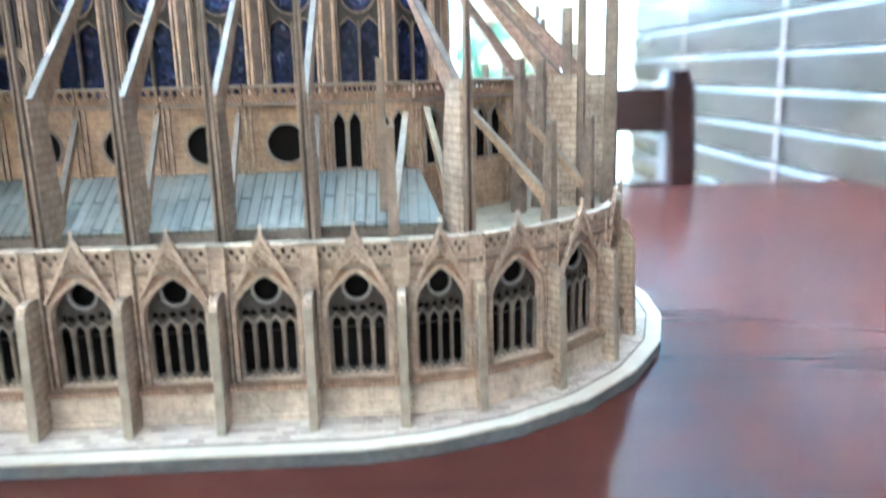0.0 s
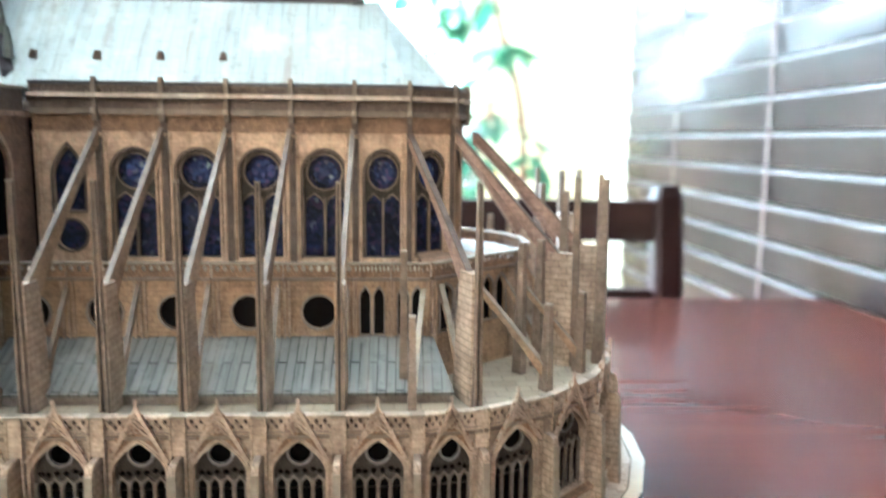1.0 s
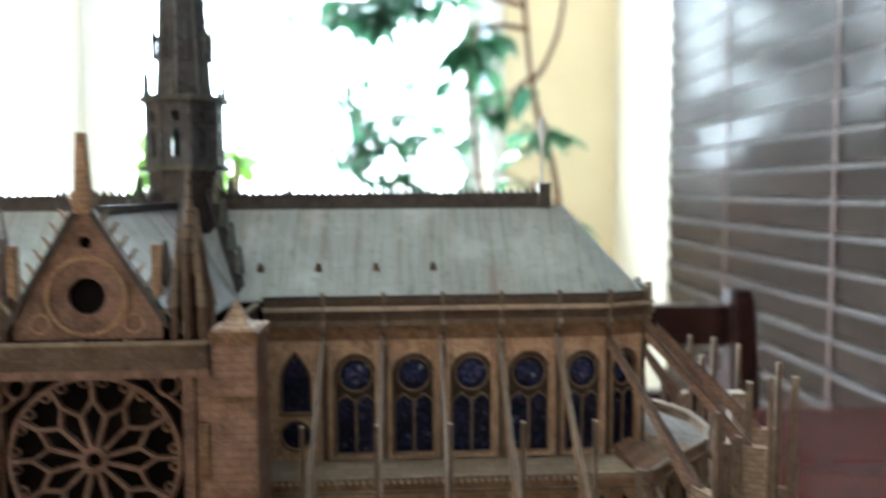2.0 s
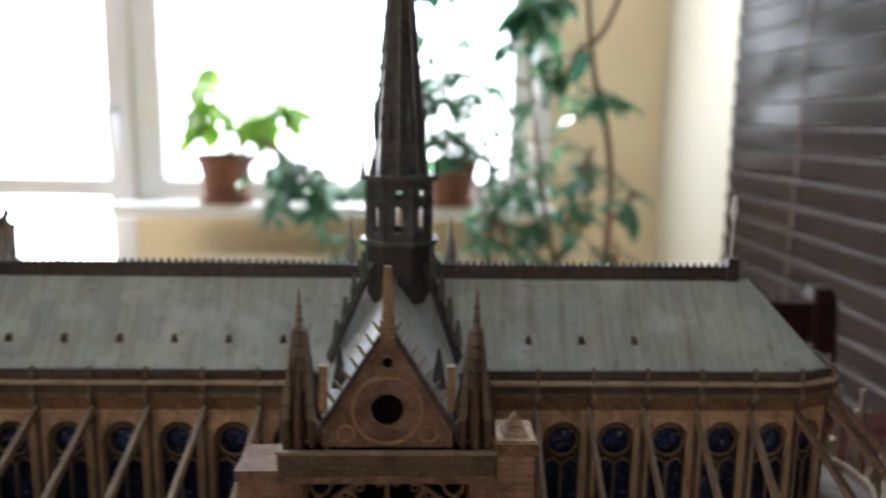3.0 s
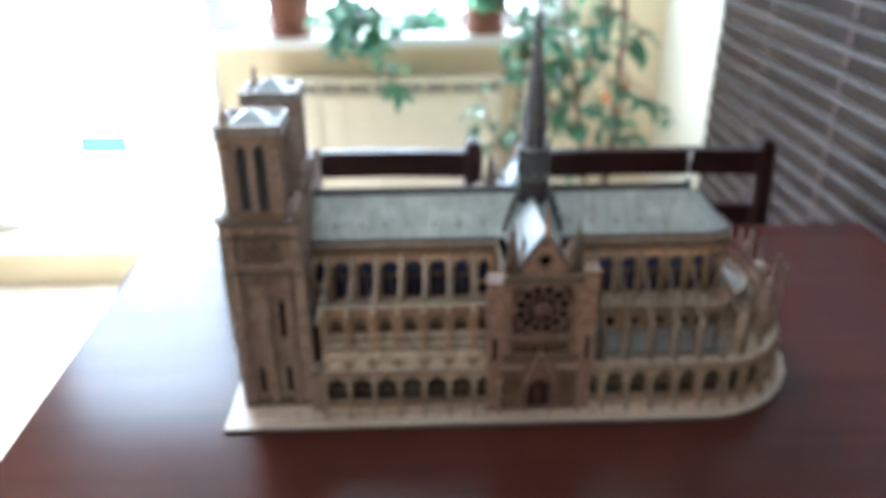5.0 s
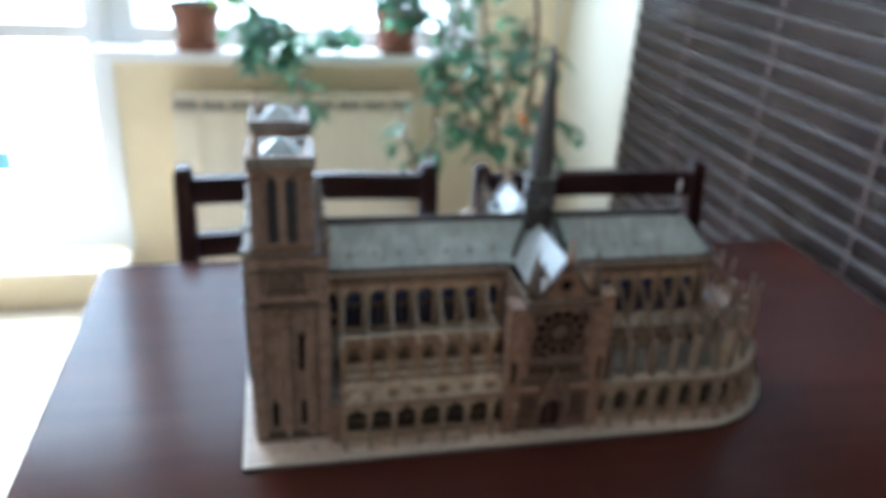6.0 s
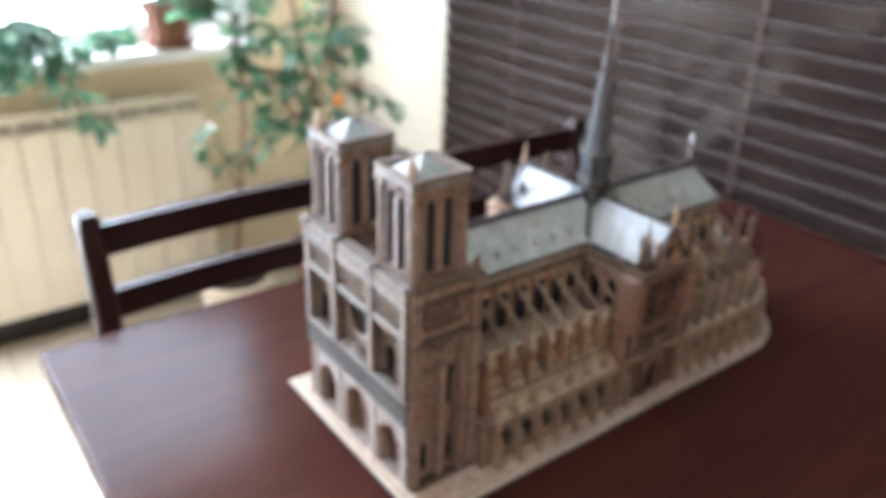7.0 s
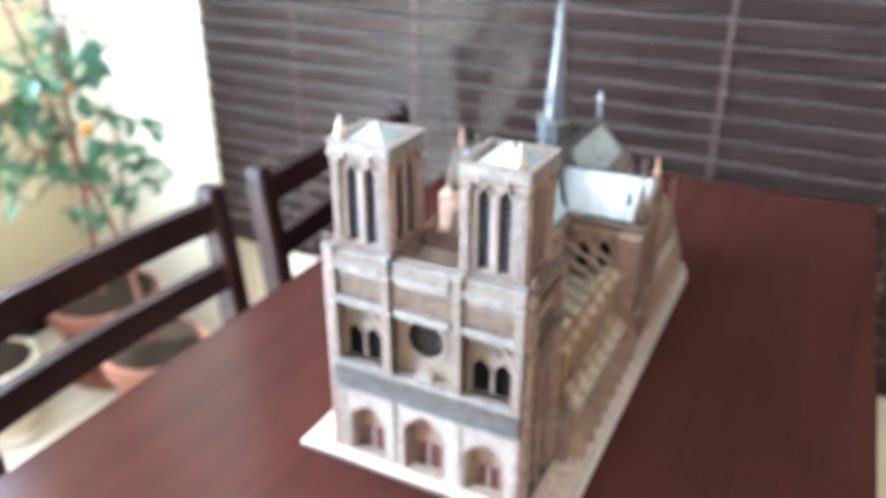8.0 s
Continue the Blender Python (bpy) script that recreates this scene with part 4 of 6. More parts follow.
    return g.split(("high_wall", "arch_moulding"), STONE_HIGH, CARVED_DARK)


def cler_tracery():
    lights = [lancet(u, 0.0074, 0.0022, 0.0235, 0.0272, 6) for u in (-0.0043, 0.0043)]
    g = Geo().panel(round_arch(0, 0.0171, 0.0019, 0.0358, 0.0448), [circle(0, 0.0364, 0.0069, 24)] + lights, 0.0010, 0.0020)
    g.panel(circle(0, 0.0364, 0.0075, 24), [circle(0, 0.0364, 0.0068, 24)], -0.0002, 0.0012, 1)
    for u in (-0.0043, 0.0043):
        g.panel(lancet(u, 0.0082, 0.0022, 0.0235, 0.0282, 6), [lancet(u, 0.0075, 0.0022, 0.0235, 0.0273, 6)], 0.0002, 0.0012, 1)
    g.frustum((0, 0.0), 0.0005, 0.0005, 0.0022, 0.0262, 6, 1)
    return g.split(("tracery", "window_ring"), CARVED_AND_SHADE, POST)


def cler_parapet():
    h = P / 2
    holes = [lancet(-h + 0.0016 + 0.00218 * k, 0.0010, 0.0640, 0.0680, 0.0690, 3) for k in range(11)]
    g = Geo().panel(rect(-h, h, 0.0605, 0.0700), holes, -0.0034, -0.0026)
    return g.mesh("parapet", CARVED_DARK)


CLER_MORE = {
    "frieze": Geo().box(-P / 2, P / 2, -0.0016, -0.0009, 0.0520, 0.0585).mesh("frieze", CARVED),
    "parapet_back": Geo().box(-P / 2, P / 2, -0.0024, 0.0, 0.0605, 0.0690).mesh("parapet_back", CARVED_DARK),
    "cornice": Geo().box(-P / 2, P / 2, -0.0040, 0.0, 0.0585, 0.0607).mesh("cornice", RAIL),
    "coping": Geo().box(-P / 2, P / 2, -0.0038, -0.0016, 0.0698, 0.0712).mesh("coping", SLATE),
    "parapet_rail": Geo().box(-P / 2, P / 2, -0.0056, -0.0026, 0.0650, 0.0666).mesh("parapet_rail", STONE_BLOCK),
    "parapet_post": Geo().box(P / 2 - 0.0008, P / 2 + 0.0008, -0.0052, -0.0024, 0.0560, 0.0728).mesh("parapet_post", RAIL),
    "gargoyle": Geo().frustum((P / 2, -0.0056), 0.0013, 0.0009, 0.0588, 0.0608, 6).mesh("gargoyle", EDGE),
    "pilaster": Geo().box(P / 2 - 0.0013, P / 2 + 0.0013, -0.0020, 0.0, 0.0, 0.0585).mesh("pilaster", CARVED_DARK),
}
COLONNETTE = Geo().frustum((0, 0), 0.0006, 0.0006, 0.0, 0.0500, 6).frustum((0, 0), 0.0010, 0.0010, 0.0500, 0.0515, 6).mesh("colonnette", STONE_HIGH)


CLER = {0: cler_bay(0), 1: cler_bay(1)}
CLER_TRACE, CLER_PAR = cler_tracery(), cler_parapet()
CLER_PANE = Geo().box(-P / 2, P / 2, 0.0042, 0.0046, 0.0, 0.0500).mesh("pane", GLASS_BLUE)
# Small pale disc added in front of the glass to paint its glow.
ROSE_PANE = Geo().panel(circle(0, 0.0364, 0.0048, 20), [], 0.0036, 0.0039).mesh("rose_pane", GLASS_ROSE_GLOW)
CZ = 0.8410


def cler(m, kind=0):
    w = child("high_wall", CLER[kind], model, m)
    if kind == 0:
        child("tracery", CLER_TRACE, w, m)
        child("rose_pane", ROSE_PANE, w, m, "blue and violet stained glass disc, paler for the glow at its centre")
    child("parapet", CLER_PAR, w, m)
    child("pane", CLER_PANE, w, m, "dark blue stained glass")
    for name, me in CLER_MORE.items():
        child(name, me, w, m)
    for u in (-0.0122, -0.0105, 0.0088, 0.0105):
        child("colonnette", COLONNETTE, w, m @ Matrix.Translation((u, -0.0014, 0)))


APSE = [(0.0590, 0.0), (0.0762, 0.0075), (0.0802, 0.0215)]
APSE += [(x, 2 * AX - y) for x, y in APSE[::-1]]
for x in [-0.0500, -0.0250, 0.0, 0.0250] + [-0.3267 + P * k for k in range(6)]:
    m = at(x, CLER_Y, z=CZ)
    cler(m), cler(mirrored(m))
for x, kind, wide in ((0.0485, 0, 0.86), (-0.0755, 1, 1.0), (-0.3490, 1, 0.82), (-0.1785, 1, 0.9)):
    m = at(x, CLER_Y, z=CZ, wide=wide)
    cler(m, kind), cler(mirrored(m), kind)
for (x0, y0), (x1, y1) in zip(APSE, APSE[1:]):
    w = math.hypot(x1 - x0, y1 - y0)
    cler(at((x0 + x1) / 2, (y0 + y1) / 2, math.degrees(math.atan2(y1 - y0, x1 - x0)), CZ, w / P))

# -- main roof, crest, finial
EAVE, RIDGE, RX0, RX1 = 0.9105, 0.9490, -0.3550, 0.0455
g = Geo()
ye0, ye1 = 0.0005, 2 * AX - 0.0005
g.hull([(RX0, ye0, EAVE - 0.001), (0.0590, ye0, EAVE - 0.001), (RX1, AX, RIDGE - 0.001), (RX0, AX, RIDGE - 0.001)], [(RX0, ye0, EAVE), (0.0590, ye0, EAVE), (RX1, AX, RIDGE), (RX0, AX, RIDGE)])
g.hull([(RX0, ye1, EAVE - 0.001), (0.0590, ye1, EAVE - 0.001), (RX1, AX, RIDGE - 0.001), (RX0, AX, RIDGE - 0.001)], [(RX0, ye1, EAVE), (0.0590, ye1, EAVE), (RX1, AX, RIDGE), (RX0, AX, RIDGE)])
for (x0, y0), (x1, y1) in zip(APSE, APSE[1:]):
    g.add([(x0, y0, EAVE), (x1, y1, EAVE), (RX1, AX, RIDGE)], [(0, 1, 2)])
main_roof = child("main_roof", g.mesh("main_roof", LEAD), model, label="grey-blue printed lead roof with streaks")
g = Geo().box(RX0, RX1 - 0.006, AX - 0.0007, AX + 0.0007, RIDGE - 0.001, RIDGE + 0.0062)
for k in range(112):
    x = RX0 + 0.0018 + 0.0035 * k
    if x < RX1 - 0.007:
        g.frustum((x, AX), 0.0014, 0.0005, RIDGE + 0.006, RIDGE + 0.0082, 5)
g.box(RX1 - 0.0115, RX1 - 0.006, AX - 0.002, AX + 0.002, RIDGE - 0.001, RIDGE + 0.0105)
child("ridge_crest", g.mesh("ridge_crest", SLATE), model, label="dark scalloped ridge crest")
g = Geo().frustum((0.0358, AX), 0.0008, 0.0006, RIDGE + 0.008, 0.978, 6).frustum((0.0358, AX), 0.0009, 0.0023, 0.977, 0.983, 6).frustum((0.0358, AX), 0.0023, 0.0012, 0.983, 0.990, 6)
child("finial", g.mesh("finial", WHITE_CARD), model, label="small white finial cross")
VENT = Geo().hull([(-0.0016, -0.0024, -0.002), (0.0016, -0.0024, -0.002), (0.0016, 0, -0.002), (-0.0016, 0, -0.002)], [(-0.0007, -0.0022, 0.0014), (0.0007, -0.0022, 0.0014), (0.0007, 0.001, 0.0014), (-0.0007, 0.001, 0.0014)]).mesh("roof_vent", DARKSTONE)
for k in range(13):
    x = -0.3300 + P * k + (0.014 if k > 6 else 0)
    if abs(x - XT) > 0.035 and x < 0.05:
        m = at(x, 0.0105, z=EAVE + (RIDGE - EAVE) * 0.34)
        child("roof_vent", VENT, main_roof, m), child("roof_vent", VENT, main_roof, mirrored(m))


# -- buttress piers and flyers
def pier_meshes(height, pin, depth=0.0185, wide=0.0019):
    """A pier body, and its slim front post that ends in a pinnacle; d runs inwards."""
    prof = [(0.0, 0.0), (depth, 0.0), (depth - 0.002, height * 0.62), (depth * 0.66, height), (0.0, height)]
    body = Geo().hull([(-wide, d, v) for d, v in prof], [(wide, d, v) for d, v in prof]).mesh("pier", STONE_PIER)
    g, rows = Geo(), ((0.0, 0.0015, -0.0022), (height * 0.55, 0.0013, -0.0022), (height * 0.95, 0.0010, -0.0022), (pin, 0.0007, -0.0020))
    for (v0, w0, d0), (v1, w1, d1) in zip(rows, rows[1:]):
        # The middle strip is set back and coloured dark as groove shade.
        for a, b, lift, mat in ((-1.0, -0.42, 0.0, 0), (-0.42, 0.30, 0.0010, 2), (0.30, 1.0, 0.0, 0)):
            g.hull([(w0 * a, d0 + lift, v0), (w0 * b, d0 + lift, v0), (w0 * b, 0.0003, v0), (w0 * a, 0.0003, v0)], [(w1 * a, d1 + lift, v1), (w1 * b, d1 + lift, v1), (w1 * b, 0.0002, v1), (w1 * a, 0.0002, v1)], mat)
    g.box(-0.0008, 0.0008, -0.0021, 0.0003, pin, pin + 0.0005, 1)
    return body, g.split(("pinnacle", "pinnacle_tip", "pinnacle_groove"), POST, EDGE, CARVED_AND_SHADE)


def flyer_mesh(d0, v0, d1, v1, thick, foot, wide=0.0010, n=9, stone=STONE_BRICK, cope=None):
    """A raking arch from (d0, v0) up to (d1, v1) with a curved underside and a pale coping."""
    g = Geo()
    top = [(d0 + (d1 - d0) * i / n, v0 + (v1 - v0) * i / n) for i in range(n + 1)]
    low = [(d, v - thick - foot * (1 - i / n) ** 2.4 - thick * 0.5 * (i / n) ** 6) for i, (d, v) in enumerate(top)]
    for i in range(n):
        q = [top[i], top[i + 1], low[i + 1], low[i]]
        g.hull([(-wide, d, v) for d, v in q], [(wide, d, v) for d, v in q])
        c = [(top[i][0], top[i][1]), (top[i + 1][0], top[i + 1][1]), (top[i + 1][0], top[i + 1][1] + 0.0008), (top[i][0], top[i][1] + 0.0008)]
        g.hull([(-wide * 1.12, d, v) for d, v in c], [(wide * 1.12, d, v) for d, v in c], 1)
    return g.split(("flying_buttress", "coping"), stone, cope or EDGE)


PIER, PINNACLE = pier_meshes(0.043, 0.0755, 0.0145, 0.0016)
FLY = flyer_mesh(0.004, 0.0415, 0.0712, 0.0945, 0.0042, 0.010, 0.0008, cope=RAIL)
SMALL_FLY = flyer_mesh(0.0165, 0.0140, 0.0352, 0.0372, 0.0022, 0.003, 0.0007, 5, cope=RAIL)


def braced(m):
    p = child("pier", PIER, model, m, "slim printed pier with a pinnacle")
    child("pinnacle", PINNACLE, p, m)
    child("flying_buttress", FLY, p, m)
    child("small_flyer", SMALL_FLY, p, m)


for k in range(6):
    m = at(-0.0890 + P * k + (0.0005 if k else 0.001), -0.0705, z=TZ)
    if k:
        braced(m), braced(mirrored(m))

# nave piers stand lower, with stubby caps
g = Geo()
prof = [(0.0, 0.0), (0.0200, 0.0), (0.0200, 0.050), (0.0, 0.050)]
g.hull([(-0.0018, d, v) for d, v in ((0.006, 0.0), (0.022, 0.0), (0.022, 0.058), (0.004, 0.058), (0.004, 0.030))], [(0.0018, d, v) for d, v in ((0.006, 0.0), (0.022, 0.0), (0.022, 0.058), (0.004, 0.058), (0.004, 0.030))])
g.box(-0.0022, 0.0022, 0.002, 0.010, 0.058, 0.0620, 1)
g.hull([(-0.0022, 0.002, 0.062), (0.0022, 0.002, 0.062), (0.0022, 0.010, 0.062), (-0.0022, 0.010, 0.062)], [(-0.0005, 0.004, 0.069), (0.0005, 0.004, 0.069), (0.0005, 0.008, 0.069), (-0.0005, 0.008, 0.069)], 1)
g.hull([(-0.0013, -0.0010, 0.0080), (0.0013, -0.0010, 0.0080), (0.0013, 0.0205, 0.0290), (-0.0013, 0.0205, 0.0290)], [(-0.0013, -0.0010, 0.0125), (0.0013, -0.0010, 0.0125), (0.0013, 0.0205, 0.0345), (-0.0013, 0.0205, 0.0345)])
NPIER = g.split(("pier", "pier_cap"), STONE_BRICK, CAP)
NFLY = flyer_mesh(0.006, 0.0610, 0.0705, 0.0940, 0.0030, 0.004, 0.0010)
for k in range(8):
    m = at(-0.3435 + P * k, -0.0700, z=TZ)
    for q in (m, mirrored(m)):
        p = child("pier", NPIER, model, q, "short pier with a pale cap")
        child("flying_buttress", NFLY, p, q @ Matrix.Rotation(radians(3.4 if q is not m else -3.4), 4, "Z"))


# nave gallery wall, its parapet and the pale chapel roofs
def nave_bay():
    h = P / 2
    g = Geo().panel(rect(-h, h, 0.0, 0.0585), [lancet(0, 0.0110, 0.0305, 0.0400, 0.0455, 6, 2.4)], -0.0008, 0.0008)
    g.panel(lancet(0, 0.0132, 0.0300, 0.0400, 0.0475, 6, 2.4), [lancet(0, 0.0110, 0.0300, 0.0400, 0.0455, 6, 2.4)], -0.0016, -0.0006, 1)
    # The last box is a dark brown sheet for shade in the gallery window.
    g.box(-h, h, -0.0024, 0.0006, 0.0500, 0.0512, 1).box(-h, h, -0.0024, 0.0006, 0.0585, 0.0600, 2).box(-h, h, 0.002, 0.0024, 0.028, 0.048, 3)
    g.hull([(-h + 0.0008, -0.0016, 0.0290), (h - 0.0008, -0.0016, 0.0290), (h - 0.0008, -0.0200, 0.0080), (-h + 0.0008, -0.0200, 0.0080)], [(-h + 0.0008, -0.0008, 0.0300), (h - 0.0008, -0.0008, 0.0300), (h - 0.0008, -0.0205, 0.0092), (-h + 0.0008, -0.0205, 0.0092)], 4)
    g.hull([(-0.0085, -0.0252, 0.0002), (0.0085, -0.0252, 0.0002), (0.0085, -0.0195, 0.0002), (-0.0085, -0.0195, 0.0002)], [(-0.0050, -0.0240, 0.0072), (0.0050, -0.0240, 0.0072), (0.0050, -0.0205, 0.0072), (-0.0050, -0.0205, 0.0072)], 2)
    g.box(-h + 0.0008, h - 0.0008, -0.0203, -0.0194, 0.0, 0.0086, 0)
    for u in (-0.0062, 0.0, 0.0062):
        g.hull([(u - 0.0007, -0.0020, 0.0292), (u + 0.0007, -0.0020, 0.0292), (u + 0.0007, -0.0203, 0.0090), (u - 0.0007, -0.0203, 0.0090)], [(u - 0.0005, -0.0014, 0.0308), (u + 0.0005, -0.0014, 0.0308), (u + 0.0005, -0.0209, 0.0104), (u - 0.0005, -0.0209, 0.0104)], 5)
    for t in (0.3, 0.62):
        d, v = -0.0008 - 0.0197 * t, 0.0300 - 0.0208 * t
        g.box(-h + 0.0012, h - 0.0012, d - 0.0008, d + 0.0004, v - 0.0008, v + 0.0010, 5)
    return g.split(("gallery_wall", "string_course", "chapel_cap", "pane", "chapel_roof", "roof_rib"), STONE, CARVED, CAP, CARVED_AND_SHADE, CHAPEL_ROOF, CARVED_AND_SHADE, each={0: "chapel_fascia", 1: "string_course", 2: "chapel_cap", 5: "roof_rib"})


NB = nave_bay()
for x in NAVE_X:
    m = at(x, -0.0495, z=TZ)
    child("gallery_wall", NB, model, m), child("gallery_wall", NB, model, mirrored(m))
nt = [(-0.357, -0.049), (-0.168, -0.049), (-0.168, 2 * AX + 0.049), (-0.357, 2 * AX + 0.049)]
child("terrace", Geo().hull([(x, y, 0.8395) for x, y in nt], [(x, y, 0.8405) for x, y in nt]).mesh("terrace", TERRACE), model)


# apse: great flyers fan out to piers at the rim
def fan(x0, y0, x1, y1, reach=0.0, pin=0.0755, brick=True):
    """A pier at (x1, y1) with its flyer rising to (x0, y0)."""
    dx, dy = x0 - x1, y0 - y1
    length, turn = math.hypot(dx, dy), math.degrees(math.atan2(dy, dx)) - 90
    m = at(x1, y1, turn, TZ)
    p = child("pier", APIER, model, m, "tall printed stone pier of the apse")
    child("pinnacle", APIN, p, m)
    child("flying_buttress", flyer_mesh(0.004, 0.043, length, 0.0925, 0.0030, 0.009, 0.0010, 12, STONE_RED_BRICK, CARVED_DARK), p, m)
    child("small_flyer", flyer_mesh(0.016, 0.014, max(0.03, length - 0.036), 0.036, 0.0024, 0.004, 0.0009, 5), p, m)


APIER, APIN = pier_meshes(0.0455, 0.0755, 0.0150, 0.0021)
for (x0, y0), (x1, y1) in (((0.0590, 0.0), (0.0815, -0.0640)), ((0.0786, 0.0070), (0.1240, -0.0160)), ((0.0882, 0.0214), (0.1395, 0.0090))):
    fan(x0, y0, x1, y1)
    fan(x0, 2 * AX - y0, x1, 2 * AX - y1)


def post_mesh(pin, w=0.0015):
    g = Geo().hull([(-w, -w, 0), (w, -w, 0), (w, w * 2.2, 0), (-w, w * 2.2, 0)], [(-w * 0.7, -w * 0.7, pin), (w * 0.7, -w * 0.7, pin), (w * 0.7, w, pin), (-w * 0.7, w, pin)])
    return g.box(-w * 0.8, w * 0.8, -w * 0.8, w * 1.1, pin, pin + 0.0006, 1).split(("pinnacle_post", "pinnacle_tip"), POST, EDGE)


for x, y, top in ((0.0571, -0.0538, 0.8528), (0.0599, -0.0728, 0.8345), (0.1024, -0.0263, 0.8522), (0.1110, -0.0173, 0.8520), (0.1089, -0.0476, 0.8329), (0.1262, -0.0251, 0.8329), (0.1242, 0.0020, 0.8700), (0.1368, -0.0135, 0.8758)):
    me = post_mesh(top - TZ)
    for m in (at(x, y, math.degrees(math.atan2(y - AX, x - 0.059)) + 90, TZ), at(x, 2 * AX - y, math.degrees(math.atan2(AX - y, x - 0.059)) + 90, TZ)):
        child("pinnacle_post", me, model, m)
for (x0, y0), (x1, y1) in (((0.0850, -0.0280), (0.1089, -0.0476)), ((0.1020, -0.0150), (0.1262, -0.0251)), ((0.0645, -0.0340), (0.0599, -0.0728))):
    for s in (0, 1):
        a, b = ((x0, y0), (x1, y1)) if not s else ((x0, 2 * AX - y0), (x1, 2 * AX - y1))
        dx, dy = a[0] - b[0], a[1] - b[1]
        child("small_flyer", flyer_mesh(0.0, 0.008, math.hypot(dx, dy), 0.036, 0.0022, 0.003, 0.0009, 6), model, at(b[0], b[1], math.degrees(math.atan2(dy, dx)) - 90, TZ))


g = Geo().box(0.1270, 0.1334, AX - 0.0031, AX + 0.0031, TZ, 0.8576).box(0.1264, 0.1340, AX - 0.0037, AX + 0.0037, 0.8576, 0.8588, 1)
for k in range(6):
    g.box(0.1267, 0.1337, AX - 0.0034, AX + 0.0034, TZ + 0.008 * k + 0.004, TZ + 0.008 * k + 0.0075)
child("end_pier", g.split(("end_pier", "coping"), STONE_BLOCK, EDGE), model, label="pale block pier at the tip of the apse")


# -- transept
def transept(side):
    """side 0: the south front; 1: the north one."""
    place = (lambda m: mirrored(m)) if side else (lambda m: m)
    f = place(at(XT, -0.0795, z=ZB))
    rz, rr = 0.1167, 0.0272
    wall = Geo().panel([(-0.041, 0), (0.041, 0), (0.041, 0.052), (0.0385, 0.052), (0.0385, 0.1465), (-0.0385, 0.1465), (-0.0385, 0.052), (-0.041, 0.052)],
                       [rect(-0.0284, 0.0284, rz - 0.0284, rz + 0.0284), lancet(0, 0.0235, 0.0, 0.0280, 0.0385, 8), rect(-0.0278, 0.0278, 0.0660, 0.0790)] + [lancet(t * (0.0221 + 0.0062 * k), 0.0038, 0.0120, 0.0400, 0.0440, 5) for t in (-1, 1) for k in range(3)], -0.0010, 0.0016)
    w = child("transept_front", wall.mesh("transept_front", STONE_RED), model, f, "brown printed transept front with a rose window")
    g = Geo().panel(circle(0, rz, rr + 0.0006, 48), [circle(0, rz, rr - 0.0011, 48)], -0.0006, 0.0014).panel(circle(0, rz, 0.0046, 16), [circle(0, rz, 0.0024, 16)], -0.0016, 0.0010)
    for su in (-1, 1):
        for sv in (-1, 1):
            cu, cv = su * 0.0238, rz + sv * 0.0238
            g.panel(circle(cu, cv, 0.0040, 14), [circle(cu, cv, 0.0029, 14)], -0.0006, 0.0010)
            rib(g, (su * 0.0284, cv - sv * 0.0075), (cu, cv - sv * 0.0034), 0.0005)
            rib(g, (cu - su * 0.0075, rz + sv * 0.0284), (cu - su * 0.0034, cv), 0.0005)
            rib(g, (cu + su * 0.0027, cv + sv * 0.0027), (su * 0.0284, rz + sv * 0.0284), 0.0005)
    polar = lambda r, q: (r * math.cos(q), rz + r * math.sin(q))  # noqa: E731
    for k in range(12):
        q, step = 2 * math.pi * (k + 0.5) / 12, math.pi / 12
        rib(g, polar(0.0042, q), polar(0.0148, q), 0.0007)
        for e in (-1, 1):
            rib(g, polar(0.0147, q), polar(0.0172, q + e * step * 0.62), 0.0006)
            rib(g, polar(0.0171, q + e * step * 0.60), polar(0.0198, q + e * step), 0.0006)
        rib(g, polar(0.0196, q + step), polar(0.0264, q + step), 0.0007)
        for e in (-0.5, 0.5):
            g.panel(circle(*polar(0.0252, q + e * step * 1.1), 0.0017, 10), [circle(*polar(0.0252, q + e * step * 1.1), 0.0011, 10)], -0.0002, 0.0010)
    child("rose_tracery", g.mesh("rose_tracery", STONE_RED), w, f)
    # Black backing paints the darkness behind rose and arcade.
    child("pane", Geo().box(-0.029, 0.029, 0.004, 0.0044, 0.062, 0.146).mesh("pane", INSIDE_SHADE), w, f)
    for u0, u1 in ((-0.040, -0.0135), (0.0135, 0.040)):
        child("niche_back", Geo().box(u0, u1, 0.004, 0.0044, 0.0005, 0.0600).mesh("niche_back", CARVED), w, f)
    # Dark backing stands in for the shaded void of the portal.
    child("portal_recess", Geo().box(-0.0133, 0.0133, 0.0046, 0.0050, 0.0005, 0.0420).mesh("portal_recess", CARVED_AND_SHADE), w, f)
    g = Geo().panel(rect(-0.0330, 0.0330, 0.0840, 0.1465), [rect(-0.0292, 0.0292, 0.0868, 0.1455)], -0.0040, -0.0008)
    g.box(-0.0330, 0.0330, -0.0046, -0.0008, 0.0800, 0.0850, 1).box(-0.0380, 0.0380, -0.0040, -0.0008, 0.0600, 0.0655, 1)
    child("window_surround", g.split(("window_surround", "string_course"), STONE_RED, CARVED_DARK), w, f)
    g = Geo()
    for k in range(10):
        u = -0.0278 + 0.00556 * (k + 0.5)
        g.panel(rect(u - 0.00278, u + 0.00278, 0.0660, 0.0790), [lancet(u, 0.0043, 0.0662, 0.0752, 0.0784, 4)], -0.0006, 0.0008)
    child("arcade", g.mesh("arcade", STONE), w, f)
